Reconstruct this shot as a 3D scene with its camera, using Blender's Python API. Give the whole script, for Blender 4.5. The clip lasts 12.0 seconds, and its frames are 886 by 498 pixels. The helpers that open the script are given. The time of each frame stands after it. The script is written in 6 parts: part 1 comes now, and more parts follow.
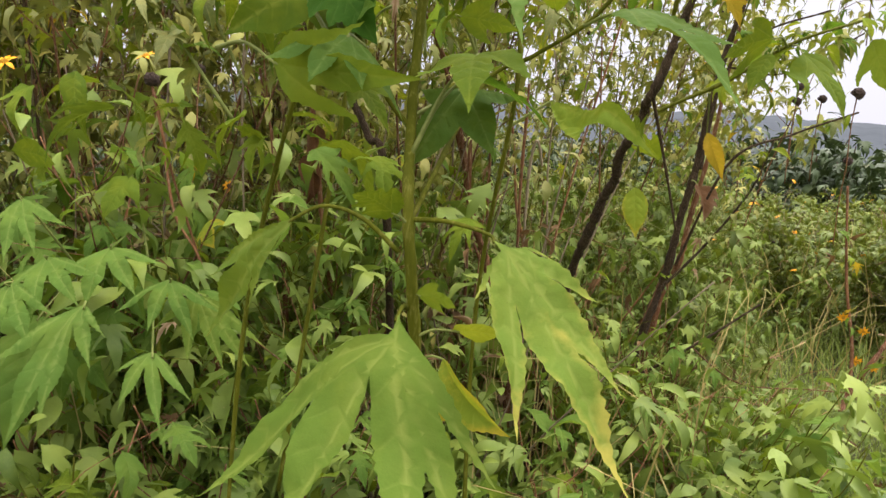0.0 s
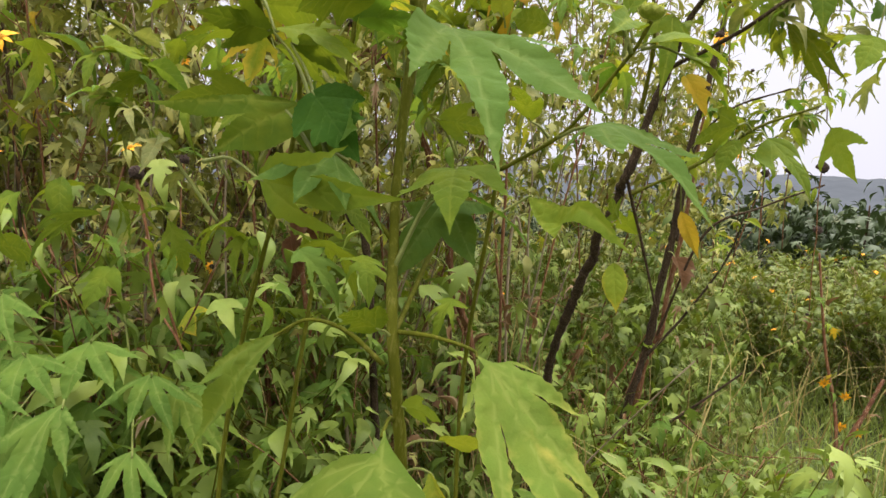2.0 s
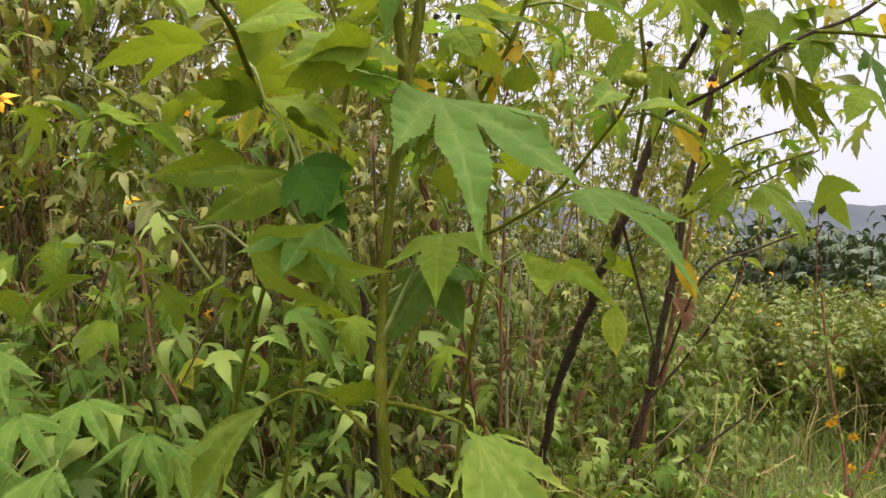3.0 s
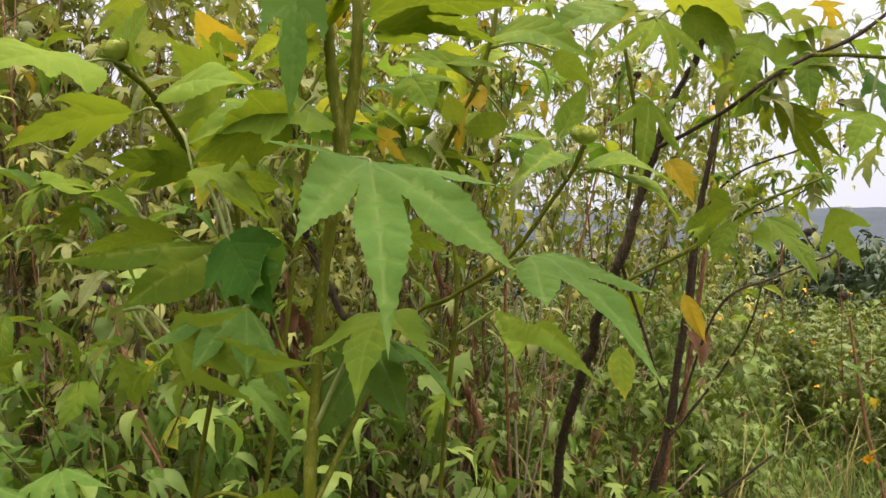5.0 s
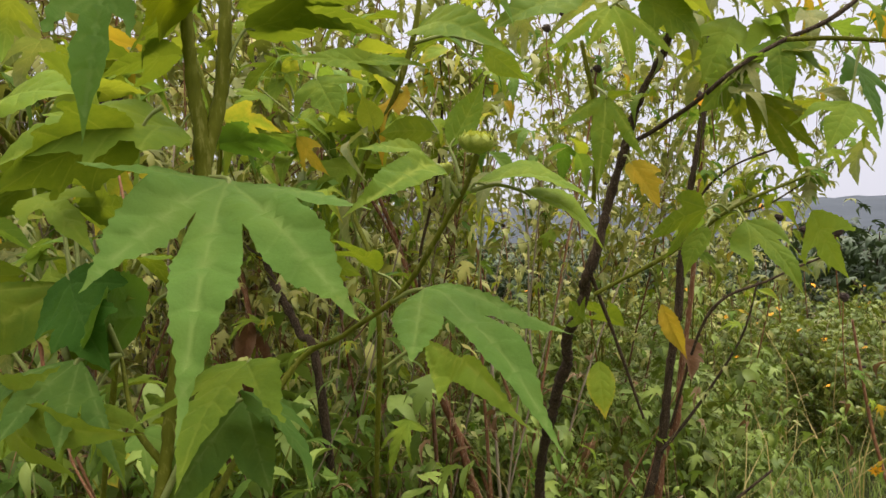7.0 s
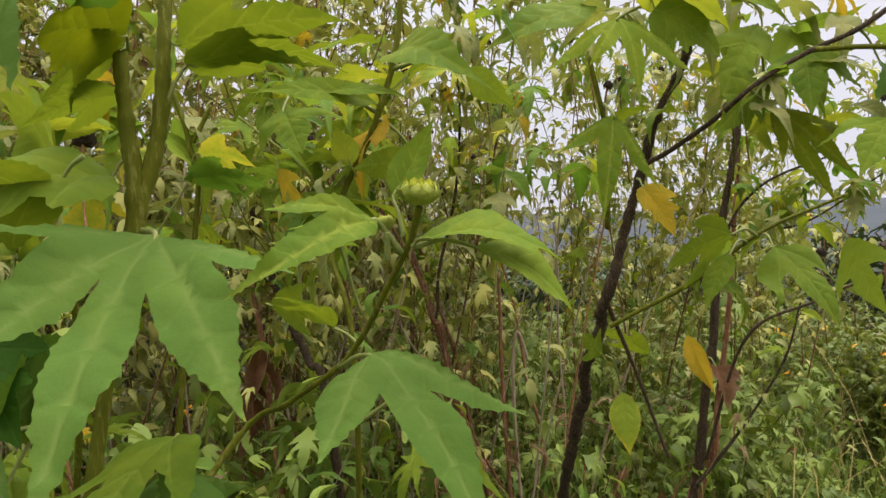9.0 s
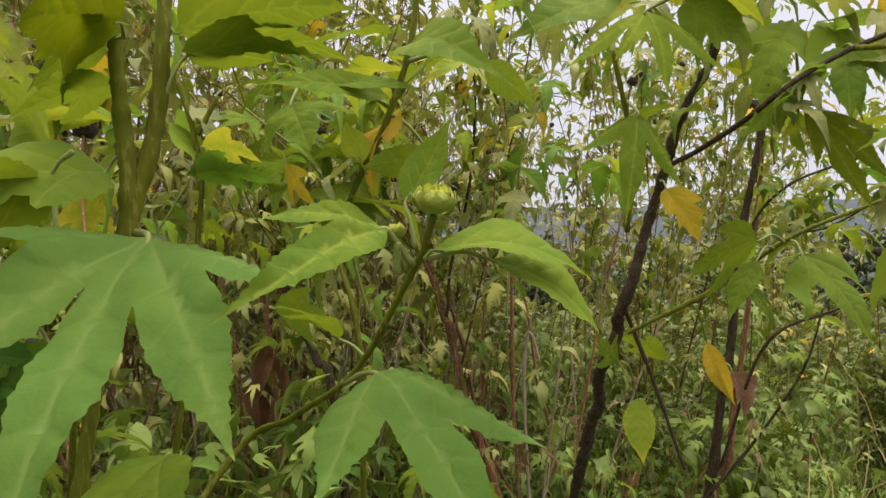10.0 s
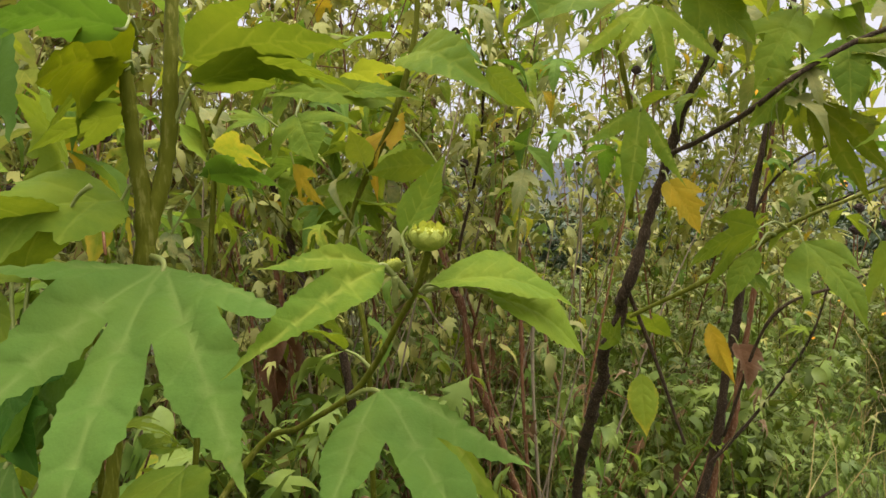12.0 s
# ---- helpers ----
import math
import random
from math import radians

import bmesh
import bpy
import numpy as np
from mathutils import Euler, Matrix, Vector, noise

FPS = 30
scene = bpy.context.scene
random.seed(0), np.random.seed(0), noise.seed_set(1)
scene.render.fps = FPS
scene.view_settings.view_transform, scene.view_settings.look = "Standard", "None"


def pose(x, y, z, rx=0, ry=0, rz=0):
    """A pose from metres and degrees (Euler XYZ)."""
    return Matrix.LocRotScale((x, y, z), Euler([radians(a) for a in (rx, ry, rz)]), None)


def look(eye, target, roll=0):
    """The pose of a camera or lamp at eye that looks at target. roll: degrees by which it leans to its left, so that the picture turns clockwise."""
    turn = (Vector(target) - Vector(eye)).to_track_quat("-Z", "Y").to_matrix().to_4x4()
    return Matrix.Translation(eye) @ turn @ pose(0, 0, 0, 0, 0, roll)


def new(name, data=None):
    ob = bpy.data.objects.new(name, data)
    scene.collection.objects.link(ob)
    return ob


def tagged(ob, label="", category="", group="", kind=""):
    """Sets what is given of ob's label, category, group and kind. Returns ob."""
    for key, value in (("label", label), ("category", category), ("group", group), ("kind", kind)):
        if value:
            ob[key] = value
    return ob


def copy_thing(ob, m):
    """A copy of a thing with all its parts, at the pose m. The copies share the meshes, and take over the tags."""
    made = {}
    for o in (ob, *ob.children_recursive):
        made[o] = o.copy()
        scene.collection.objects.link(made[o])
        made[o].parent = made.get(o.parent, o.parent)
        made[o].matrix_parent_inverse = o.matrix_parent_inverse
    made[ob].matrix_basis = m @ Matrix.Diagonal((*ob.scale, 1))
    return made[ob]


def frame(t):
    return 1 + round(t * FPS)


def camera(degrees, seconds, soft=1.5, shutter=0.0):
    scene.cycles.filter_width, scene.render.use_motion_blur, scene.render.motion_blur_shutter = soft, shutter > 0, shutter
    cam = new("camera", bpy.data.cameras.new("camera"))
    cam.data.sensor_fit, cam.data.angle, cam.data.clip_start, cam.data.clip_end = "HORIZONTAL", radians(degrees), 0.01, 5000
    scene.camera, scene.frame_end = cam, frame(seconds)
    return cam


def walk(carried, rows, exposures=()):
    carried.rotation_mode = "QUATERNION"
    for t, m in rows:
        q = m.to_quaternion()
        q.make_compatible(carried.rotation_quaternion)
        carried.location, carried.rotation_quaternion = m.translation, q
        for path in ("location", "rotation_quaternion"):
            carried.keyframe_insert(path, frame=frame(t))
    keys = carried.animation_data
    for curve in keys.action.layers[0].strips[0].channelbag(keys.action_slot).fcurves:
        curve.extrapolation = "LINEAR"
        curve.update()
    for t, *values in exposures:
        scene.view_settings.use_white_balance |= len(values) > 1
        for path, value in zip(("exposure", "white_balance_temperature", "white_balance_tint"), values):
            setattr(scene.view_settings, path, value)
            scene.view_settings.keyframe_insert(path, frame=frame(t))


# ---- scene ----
from mathutils import geometry

EXPOSURE, SKY_STRENGTH, SUN_STRENGTH = 0.32, 1.0, 2.2
cam = camera(68.0, 12.0)
PATH = [
    (0, (0.182, -0.109, 1.638), (-0.03, 1.845, 1.27), 4.1),
    (0.5, (0.183, -0.111, 1.655), (-0.018, 1.853, 1.338), 3.8),
    (1, (0.182, -0.12, 1.672), (-0.017, 1.853, 1.413), 3.6),
    (1.5, (0.179, -0.121, 1.685), (-0.019, 1.858, 1.473), 3.5),
    (2, (0.178, -0.116, 1.7), (0.006, 1.868, 1.511), 3.1),
    (2.5, (0.191, -0.114, 1.721), (0.025, 1.875, 1.587), 2.4),
    (3, (0.195, -0.113, 1.743), (0.004, 1.875, 1.651), 2.3),
    (5, (0.29, -0.026, 1.807), (0.004, 1.954, 1.772), 0.2),
    (5.5, (0.326, -0.002, 1.816), (0.022, 1.975, 1.785), -0.4),
    (6, (0.349, 0.032, 1.826), (0.053, 2.01, 1.806), -0.2),
    (6.5, (0.363, 0.066, 1.828), (0.113, 2.05, 1.803), -0.4),
    (7, (0.401, 0.114, 1.833), (0.08, 2.088, 1.802), -1.5),
    (9, (0.472, 0.204, 1.875), (0.016, 2.151, 1.869), -2.1),
    (9.5, (0.472, 0.226, 1.883), (0.001, 2.17, 1.866), -1.6),
    (10, (0.459, 0.247, 1.89), (-0.03, 2.186, 1.86), -0.9),
    (10.5, (0.456, 0.244, 1.916), (-0.051, 2.177, 1.83), -1.2),
    (11, (0.478, 0.237, 1.938), (-0.033, 2.165, 1.785), -0.9),
    (11.5, (0.478, 0.248, 1.937), (-0.022, 2.175, 1.75), -1.7),
    (12, (0.482, 0.224, 1.949), (-0.051, 2.145, 1.788), -1.4),
]
walk(cam, [(t, look(eye, target, roll)) for t, eye, target, roll in PATH],
     [(0.0, EXPOSURE + 0.1, 6520, 16), (3.0, EXPOSURE + 0.02, 6520, 16), (5.0, EXPOSURE + 0.03, 6520, 15), (6.0, EXPOSURE + 0.04, 6520, 15), (6.5, EXPOSURE - 0.13, 6520, 15), (7.0, EXPOSURE - 0.18, 6520, 15), (9.0, EXPOSURE - 0.23, 6560, 14), (11.0, EXPOSURE - 0.20, 6560, 14), (12.0, EXPOSURE - 0.10, 6560, 14)])

# ---- light ----
world = bpy.data.worlds.new("overcast_sky")
scene.world = world
world.use_nodes = True
wn, wl = world.node_tree.nodes, world.node_tree.links
wn.clear()
w_out = wn.new("ShaderNodeOutputWorld")
w_bg = wn.new("ShaderNodeBackground")
w_sky = wn.new("ShaderNodeTexSky")
w_sky.sky_type, w_sky.sun_disc = "NISHITA", False
w_sky.sun_elevation, w_sky.sun_rotation = radians(66), radians(42)
w_sky.air_density, w_sky.dust_density, w_sky.ozone_density = 1.0, 3.0, 1.0
w_co = wn.new("ShaderNodeTexCoord")
w_sep = wn.new("ShaderNodeSeparateXYZ")
w_ramp = wn.new("ShaderNodeValToRGB")      # cloud cover, brighter towards the zenith
w_ramp.color_ramp.elements[0].position, w_ramp.color_ramp.elements[0].color = 0.0, (0.70, 0.715, 0.79, 1)
w_ramp.color_ramp.elements[1].position, w_ramp.color_ramp.elements[1].color = 1.0, (4.3, 4.25, 3.95, 1)
w_mid = w_ramp.color_ramp.elements.new(0.36)
w_mid.color = (0.82, 0.83, 0.90, 1)
w_noise = wn.new("ShaderNodeTexNoise")
w_noise.inputs["Scale"].default_value, w_noise.inputs["Detail"].default_value = 2.2, 4
w_cloud = wn.new("ShaderNodeMapRange")
w_cloud.inputs["To Min"].default_value, w_cloud.inputs["To Max"].default_value = 0.9, 1.1
w_mul = wn.new("ShaderNodeVectorMath")
w_mul.operation = "SCALE"
w_mix = wn.new("ShaderNodeMix")
w_mix.data_type = "RGBA"
w_mix.inputs["Factor"].default_value = 0.93
w_dim = wn.new("ShaderNodeVectorMath")
w_dim.operation = "SCALE"
w_dim.inputs["Scale"].default_value = 0.1
wl.new(w_co.outputs["Generated"], w_sep.inputs[0])
wl.new(w_sep.outputs["Z"], w_ramp.inputs["Fac"])
wl.new(w_co.outputs["Generated"], w_noise.inputs["Vector"])
wl.new(w_noise.outputs["Fac"], w_cloud.inputs["Value"])
wl.new(w_ramp.outputs["Color"], w_mul.inputs[0])
wl.new(w_cloud.outputs["Result"], w_mul.inputs["Scale"])
wl.new(w_sky.outputs["Color"], w_dim.inputs[0])
wl.new(w_dim.outputs[0], w_mix.inputs["A"])
wl.new(w_mul.outputs[0], w_mix.inputs["B"])
wl.new(w_mix.outputs["Result"], w_bg.inputs["Color"])
w_bg.inputs["Strength"].default_value = SKY_STRENGTH
wl.new(w_bg.outputs[0], w_out.inputs[0])

sun = new("sun", bpy.data.lights.new("sun", "SUN"))
sun.data.energy, sun.data.angle, sun.data.color = SUN_STRENGTH, radians(38), (1.0, 0.97, 0.9)
sun.matrix_world = look((0.9, 1.0, 3.0), (0, 0, 0))


# ---- materials ----
def nodes_of(name):
    m = bpy.data.materials.new(name)
    m.use_nodes = True
    n = m.node_tree.nodes
    n.clear()
    out = n.new("ShaderNodeOutputMaterial")
    return m, n, m.node_tree.links, out


def rgba(c):
    return (c[0], c[1], c[2], 1)


def mix_node(n, l, a, b, f, blend="MIX"):
    """A colour mix; a, b and f are sockets or values."""
    k = n.new("ShaderNodeMix")
    k.data_type, k.blend_type = "RGBA", blend
    for s, v in (("Factor", f), ("A", a), ("B", b)):
        if isinstance(v, (int, float)):
            k.inputs[s].default_value = v
        elif isinstance(v, tuple):
            k.inputs[s].default_value = rgba(v)
        else:
            l.new(v, k.inputs[s])
    return k.outputs["Result"]


def noise_node(n, l, scale, detail=4, rough=0.55, vec=None):
    k = n.new("ShaderNodeTexNoise")
    k.inputs["Scale"].default_value, k.inputs["Detail"].default_value, k.inputs["Roughness"].default_value = scale, detail, rough
    if vec is None:
        co = n.new("ShaderNodeTexCoord")
        vec = co.outputs["Object"]
    l.new(vec, k.inputs["Vector"])
    return k.outputs["Fac"]


def step_node(n, l, v, lo, hi, to_lo=0.0, to_hi=1.0):
    k = n.new("ShaderNodeMapRange")
    k.inputs["From Min"].default_value, k.inputs["From Max"].default_value = lo, hi
    k.inputs["To Min"].default_value, k.inputs["To Max"].default_value = to_lo, to_hi
    l.new(v, k.inputs["Value"])
    return k.outputs["Result"]


def math_node(n, l, op, a, b):
    k = n.new("ShaderNodeMath")
    k.operation = op
    for i, v in enumerate((a, b)):
        if isinstance(v, (int, float)):
            k.inputs[i].default_value = v
        else:
            l.new(v, k.inputs[i])
    return k.outputs[0]


def leaf_material(name, dark, light, aged, glow, age, island=False, rough=0.55, through_part=0.40, gloss=0.06, edge=0.30):
    """A leaf: two greens by leaf and by patch, paler veins, yellowed rim and spots, light passing through the blade."""
    dark, light, glow = [(c[0] * 1.03, c[1], c[2] * 0.75) for c in (dark, light, glow)]
    m, n, l, out = nodes_of(name)
    if island:
        g = n.new("ShaderNodeNewGeometry")
        rnd = g.outputs["Random Per Island"]
    else:
        g = n.new("ShaderNodeObjectInfo")
        rnd = g.outputs["Random"]
    co = n.new("ShaderNodeTexCoord")
    patch = noise_node(n, l, 22, 4, 0.6, co.outputs["Object"])
    fine = noise_node(n, l, 160, 3, 0.6, co.outputs["Object"])
    tone = math_node(n, l, "ADD", math_node(n, l, "MULTIPLY", rnd, 0.65), math_node(n, l, "MULTIPLY", patch, 0.45))
    base = mix_node(n, l, dark, light, step_node(n, l, tone, 0.12, 0.95))
    base = mix_node(n, l, base, (light[0] * 0.6, light[1] * 0.55, light[2] * 0.6), step_node(n, l, fine, 0.5, 0.75, 0, 0.35))
    cloud = noise_node(n, l, 3.5, 3, 0.6, co.outputs["Object"])
    base = mix_node(n, l, base, (light[0] * 1.25, light[1] * 1.05, light[2] * 0.9), step_node(n, l, cloud, 0.48, 0.68, 0, 0.45))
    vein = n.new("ShaderNodeAttribute")
    vein.attribute_name = "vein"
    rim = n.new("ShaderNodeAttribute")
    rim.attribute_name = "rim"
    base = mix_node(n, l, base, (min(1, light[0] * 1.7 + 0.04), light[1] * 1.35 + 0.03, light[2] * 1.6 + 0.02), math_node(n, l, "MULTIPLY", vein.outputs["Fac"], 0.50))
    if not island:      # the fine net of veins
        net = n.new("ShaderNodeTexVoronoi")
        net.feature = "DISTANCE_TO_EDGE"
        net.inputs["Scale"].default_value = 42
        l.new(co.outputs["Object"], net.inputs["Vector"])
        lines = step_node(n, l, net.outputs["Distance"], 0.0, 0.09, 1.0, 0.0)
        base = mix_node(n, l, base, (light[0] * 1.25 + 0.01, light[1] * 1.15 + 0.01, light[2] * 1.1), math_node(n, l, "MULTIPLY", lines, 0.05))
    # ageing starts at the rim and tips, more on some leaves than on others
    age_by = math_node(n, l, "ADD", math_node(n, l, "MULTIPLY", patch, 0.3), math_node(n, l, "MULTIPLY", cloud, 0.5))
    old = math_node(n, l, "ADD", math_node(n, l, "MULTIPLY", rim.outputs["Fac"], edge), age_by)
    old = math_node(n, l, "ADD", old, step_node(n, l, rnd, 0.0, 1.0, age - 0.5, age))
    old = step_node(n, l, old, 0.82, 1.10)
    base = mix_node(n, l, base, aged, old)
    spot = noise_node(n, l, 55, 2, 0.5, co.outputs["Object"])
    base = mix_node(n, l, base, (0.10, 0.06, 0.025), step_node(n, l, spot, 0.76, 0.8, 0, 0.8))
    p = n.new("ShaderNodeBsdfPrincipled")
    l.new(base, p.inputs["Base Color"])
    p.inputs["Roughness"].default_value = rough - 0.05 if island else rough + 0.10
    p.inputs["Specular IOR Level"].default_value = 0.24 if island else gloss
    bump = n.new("ShaderNodeBump")
    bump.inputs["Strength"].default_value, bump.inputs["Distance"].default_value = 0.3, 0.002
    relief = math_node(n, l, "ADD", math_node(n, l, "MULTIPLY", fine, 0.35), math_node(n, l, "MULTIPLY", patch, 2.4))
    if not island:
        relief = math_node(n, l, "SUBTRACT", relief, math_node(n, l, "MULTIPLY", lines, 0.04))
    l.new(relief, bump.inputs["Height"])
    l.new(bump.outputs[0], p.inputs["Normal"])
    tr = n.new("ShaderNodeBsdfTranslucent")
    l.new(mix_node(n, l, base, glow, 0.62), tr.inputs["Color"])
    ms = n.new("ShaderNodeMixShader")
    ms.inputs[0].default_value = through_part * (0.55 if island else 1.0)
    l.new(p.outputs[0], ms.inputs[1])
    l.new(tr.outputs[0], ms.inputs[2])
    l.new(ms.outputs[0], out.inputs[0])
    return m


def rough_material(name, a, b, scale, rough=0.85, bump_by=0.5, dist=0.004, third=None, stretch=(1, 1, 1), by_object=0.0, gloss=0.25):
    """Bark, soil, petals: two or three colours by noise at two scales, with relief."""
    m, n, l, out = nodes_of(name)
    co = n.new("ShaderNodeTexCoord")
    mp = n.new("ShaderNodeMapping")
    mp.inputs["Scale"].default_value = stretch
    l.new(co.outputs["Object"], mp.inputs["Vector"])
    big = noise_node(n, l, scale, 5, 0.6, mp.outputs[0])
    small = noise_node(n, l, scale * 7, 4, 0.65, mp.outputs[0])
    f = math_node(n, l, "ADD", math_node(n, l, "MULTIPLY", big, 0.65), math_node(n, l, "MULTIPLY", small, 0.35))
    if by_object:
        info = n.new("ShaderNodeObjectInfo")
        f = math_node(n, l, "ADD", f, step_node(n, l, info.outputs["Random"], 0, 1, -by_object, by_object))
    c = mix_node(n, l, a, b, step_node(n, l, f, 0.34, 0.66))
    if third:
        c = mix_node(n, l, c, third, step_node(n, l, small, 0.54, 0.66, 0, 0.8))
    p = n.new("ShaderNodeBsdfPrincipled")
    l.new(c, p.inputs["Base Color"])
    p.inputs["Roughness"].default_value = rough
    p.inputs["Specular IOR Level"].default_value = gloss
    bp = n.new("ShaderNodeBump")
    bp.inputs["Strength"].default_value, bp.inputs["Distance"].default_value = bump_by, dist
    l.new(f, bp.inputs["Height"])
    l.new(bp.outputs[0], p.inputs["Normal"])
    l.new(p.outputs[0], out.inputs[0])
    return m


GREEN_D, GREEN_L = (0.068, 0.132, 0.017), (0.185, 0.268, 0.036)
AGED, GLOW = (0.50, 0.42, 0.06), (0.205, 0.245, 0.008)
LEAF = leaf_material("leaf_green", GREEN_D, GREEN_L, AGED, GLOW, 0.16)
# greyer, bluer greens: the sky's sheen on the thicket leaves is in the colour
LEAF_SHEEN = leaf_material("leaf_thicket_sheen_green", (0.088, 0.132, 0.056), (0.330, 0.355, 0.165), AGED, GLOW, 0.18, gloss=0.30)
LEAF_MID = leaf_material("leaf_mid_green", (0.043, 0.102, 0.022), (0.090, 0.170, 0.039), AGED, GLOW, 0.10, through_part=0.34)
LEAF_FRESH = leaf_material("leaf_fresh_green", (0.072, 0.152, 0.034), (0.150, 0.258, 0.066), AGED, (0.24, 0.34, 0.02), 0.12)
LEAF_WORN = leaf_material("leaf_green_worn", (0.080, 0.152, 0.026), (0.165, 0.254, 0.055), (0.50, 0.42, 0.09), GLOW, 0.27, edge=0.50)
LEAF_DEEP = leaf_material("leaf_deep_green", (0.042, 0.098, 0.022), (0.085, 0.165, 0.036), AGED, (0.14, 0.26, 0.012), 0.2)
# near-black green with the shadow from the leaves above put into the colour
LEAF_SHADY = leaf_material("leaf_shadow_green", (0.020, 0.068, 0.009), (0.042, 0.108, 0.014), AGED, (0.05, 0.13, 0.01), 0.02, through_part=0.15)
LEAF_YELLOW = leaf_material("leaf_yellow", (0.20, 0.19, 0.02), (0.46, 0.34, 0.04), (0.36, 0.19, 0.03), (0.46, 0.31, 0.02), 0.38)
LEAF_HALF = leaf_material("leaf_half_yellow", (0.12, 0.21, 0.03), (0.23, 0.33, 0.05), (0.62, 0.44, 0.05), (0.42, 0.42, 0.02), 0.42)
# darker olive green: the shade on backlit hanging leaves is put into the colour
LEAF_OLIVE_SHADED = leaf_material("leaf_olive_shaded", (0.070, 0.110, 0.006), (0.135, 0.175, 0.009), (0.40, 0.28, 0.03), (0.25, 0.28, 0.004), 0.08)
LEAF_DEAD = leaf_material("leaf_withered", (0.055, 0.028, 0.020), (0.14, 0.075, 0.05), (0.20, 0.13, 0.08), (0.25, 0.12, 0.05), 0.5, rough=0.8)
# raised blue in the light tone paints in pale sky sheen on the mass
LEAF_FAR = leaf_material("leaf_green_mass", (0.060, 0.088, 0.028), (0.43, 0.435, 0.155), (0.42, 0.28, 0.07), GLOW, 0.28, island=True)
BUSH = leaf_material("bush_green", (0.045, 0.075, 0.014), (0.150, 0.205, 0.038), (0.42, 0.36, 0.08), (0.24, 0.28, 0.02), 0.3, island=True)
HERB = leaf_material("herb_green", (0.050, 0.095, 0.020), (0.245, 0.335, 0.085), (0.32, 0.30, 0.10), (0.18, 0.28, 0.02), 0.06, island=True)
GRASS = leaf_material("grass_green", (0.10, 0.165, 0.035), (0.25, 0.33, 0.11), (0.36, 0.32, 0.15), (0.34, 0.40, 0.07), 0.30, island=True)
STRAW = leaf_material("dry_straw", (0.20, 0.16, 0.07), (0.46, 0.38, 0.20), (0.26, 0.15, 0.08), (0.32, 0.26, 0.10), 0.3, island=True, rough=0.8)
DRY = leaf_material("dry_litter", (0.050, 0.028, 0.017), (0.190, 0.118, 0.064), (0.36, 0.26, 0.16), (0.25, 0.14, 0.06), 0.5, island=True, rough=0.9)
FAR_BUSH = leaf_material("far_bush_green", (0.022, 0.04, 0.022), (0.05, 0.08, 0.036), (0.09, 0.09, 0.05), (0.06, 0.09, 0.03), 0.2, island=True, through_part=0.2)
STEM_GREEN = rough_material("green_stem", (0.058, 0.066, 0.005), (0.122, 0.126, 0.010), 30, 0.7, 0.4, 0.001, (0.170, 0.160, 0.035), (1, 1, 0.2), gloss=0.08)
STEM_YOUNG = rough_material("young_shoot", (0.13, 0.16, 0.035), (0.23, 0.25, 0.07), 60, 0.6, 0.4, 0.001)
STEM_BARK = rough_material("dark_bark", (0.020, 0.012, 0.006), (0.078, 0.048, 0.025), 75, 0.95, 1.0, 0.012, (0.150, 0.112, 0.068), (1, 1, 0.3), 0.08)
STEM_RED = rough_material("reddish_cane", (0.094, 0.036, 0.015), (0.235, 0.104, 0.045), 40, 0.85, 0.6, 0.002, (0.34, 0.25, 0.17), (1, 1, 0.15), 0.16)
STEM_PALE = rough_material("pale_dead_cane", (0.16, 0.12, 0.075), (0.32, 0.25, 0.17), 40, 0.85, 0.5, 0.002, (0.12, 0.08, 0.05), (1, 1, 0.15), 0.1)
PETAL = rough_material("orange_petal", (0.80, 0.30, 0.008), (0.88, 0.45, 0.015), 60, 0.6, 0.3, 0.001)
DISC = rough_material("flower_disc", (0.30, 0.12, 0.01), (0.62, 0.32, 0.02), 220, 0.8, 0.9, 0.002)
SEED = rough_material("dry_seed_head", (0.018, 0.012, 0.01), (0.07, 0.045, 0.035), 160, 0.95, 1.0, 0.003)
BUD = rough_material("bud_green", (0.20, 0.245, 0.030), (0.40, 0.42, 0.070), 150, 0.6, 0.8, 0.002, (0.12, 0.17, 0.03))
BUD_TOP = rough_material("bud_crown_yellow", (0.34, 0.38, 0.035), (0.56, 0.54, 0.070), 150, 0.6, 0.6, 0.001)
SOIL = rough_material("weedy_soil", (0.040, 0.038, 0.018), (0.075, 0.085, 0.030), 3.0, 0.95, 0.8, 0.03, (0.075, 0.075, 0.03))
# blue-grey instead of foliage green: the distance haze is put into the colour
HILL = rough_material("hazy_hill_wood", (0.034, 0.041, 0.052), (0.056, 0.066, 0.080), 0.02, 1.0, 0.2, 0.5)


# ---- geometry helpers ----
rng = random.Random(7)


def part(name, me, material, parent, label="", m=None):
    """One mesh object under a thing (whose Empty only has a place)."""
    if isinstance(me, bmesh.types.BMesh):
        bm, me = me, bpy.data.meshes.new(name)
        bm.to_mesh(me)
        bm.free()
    if material and not me.materials:
        me.materials.append(material)
    ob = new(name, me)
    if parent:
        ob.parent = parent
    if m is not None:
        ob.matrix_basis = m
    if label:
        ob["label"] = label
    return ob


def thing(name, at, label, category, group="", kind=""):
    ob = new(name)
    ob.empty_display_size = 0.05
    ob.location = at
    return tagged(ob, label, category, group, kind)


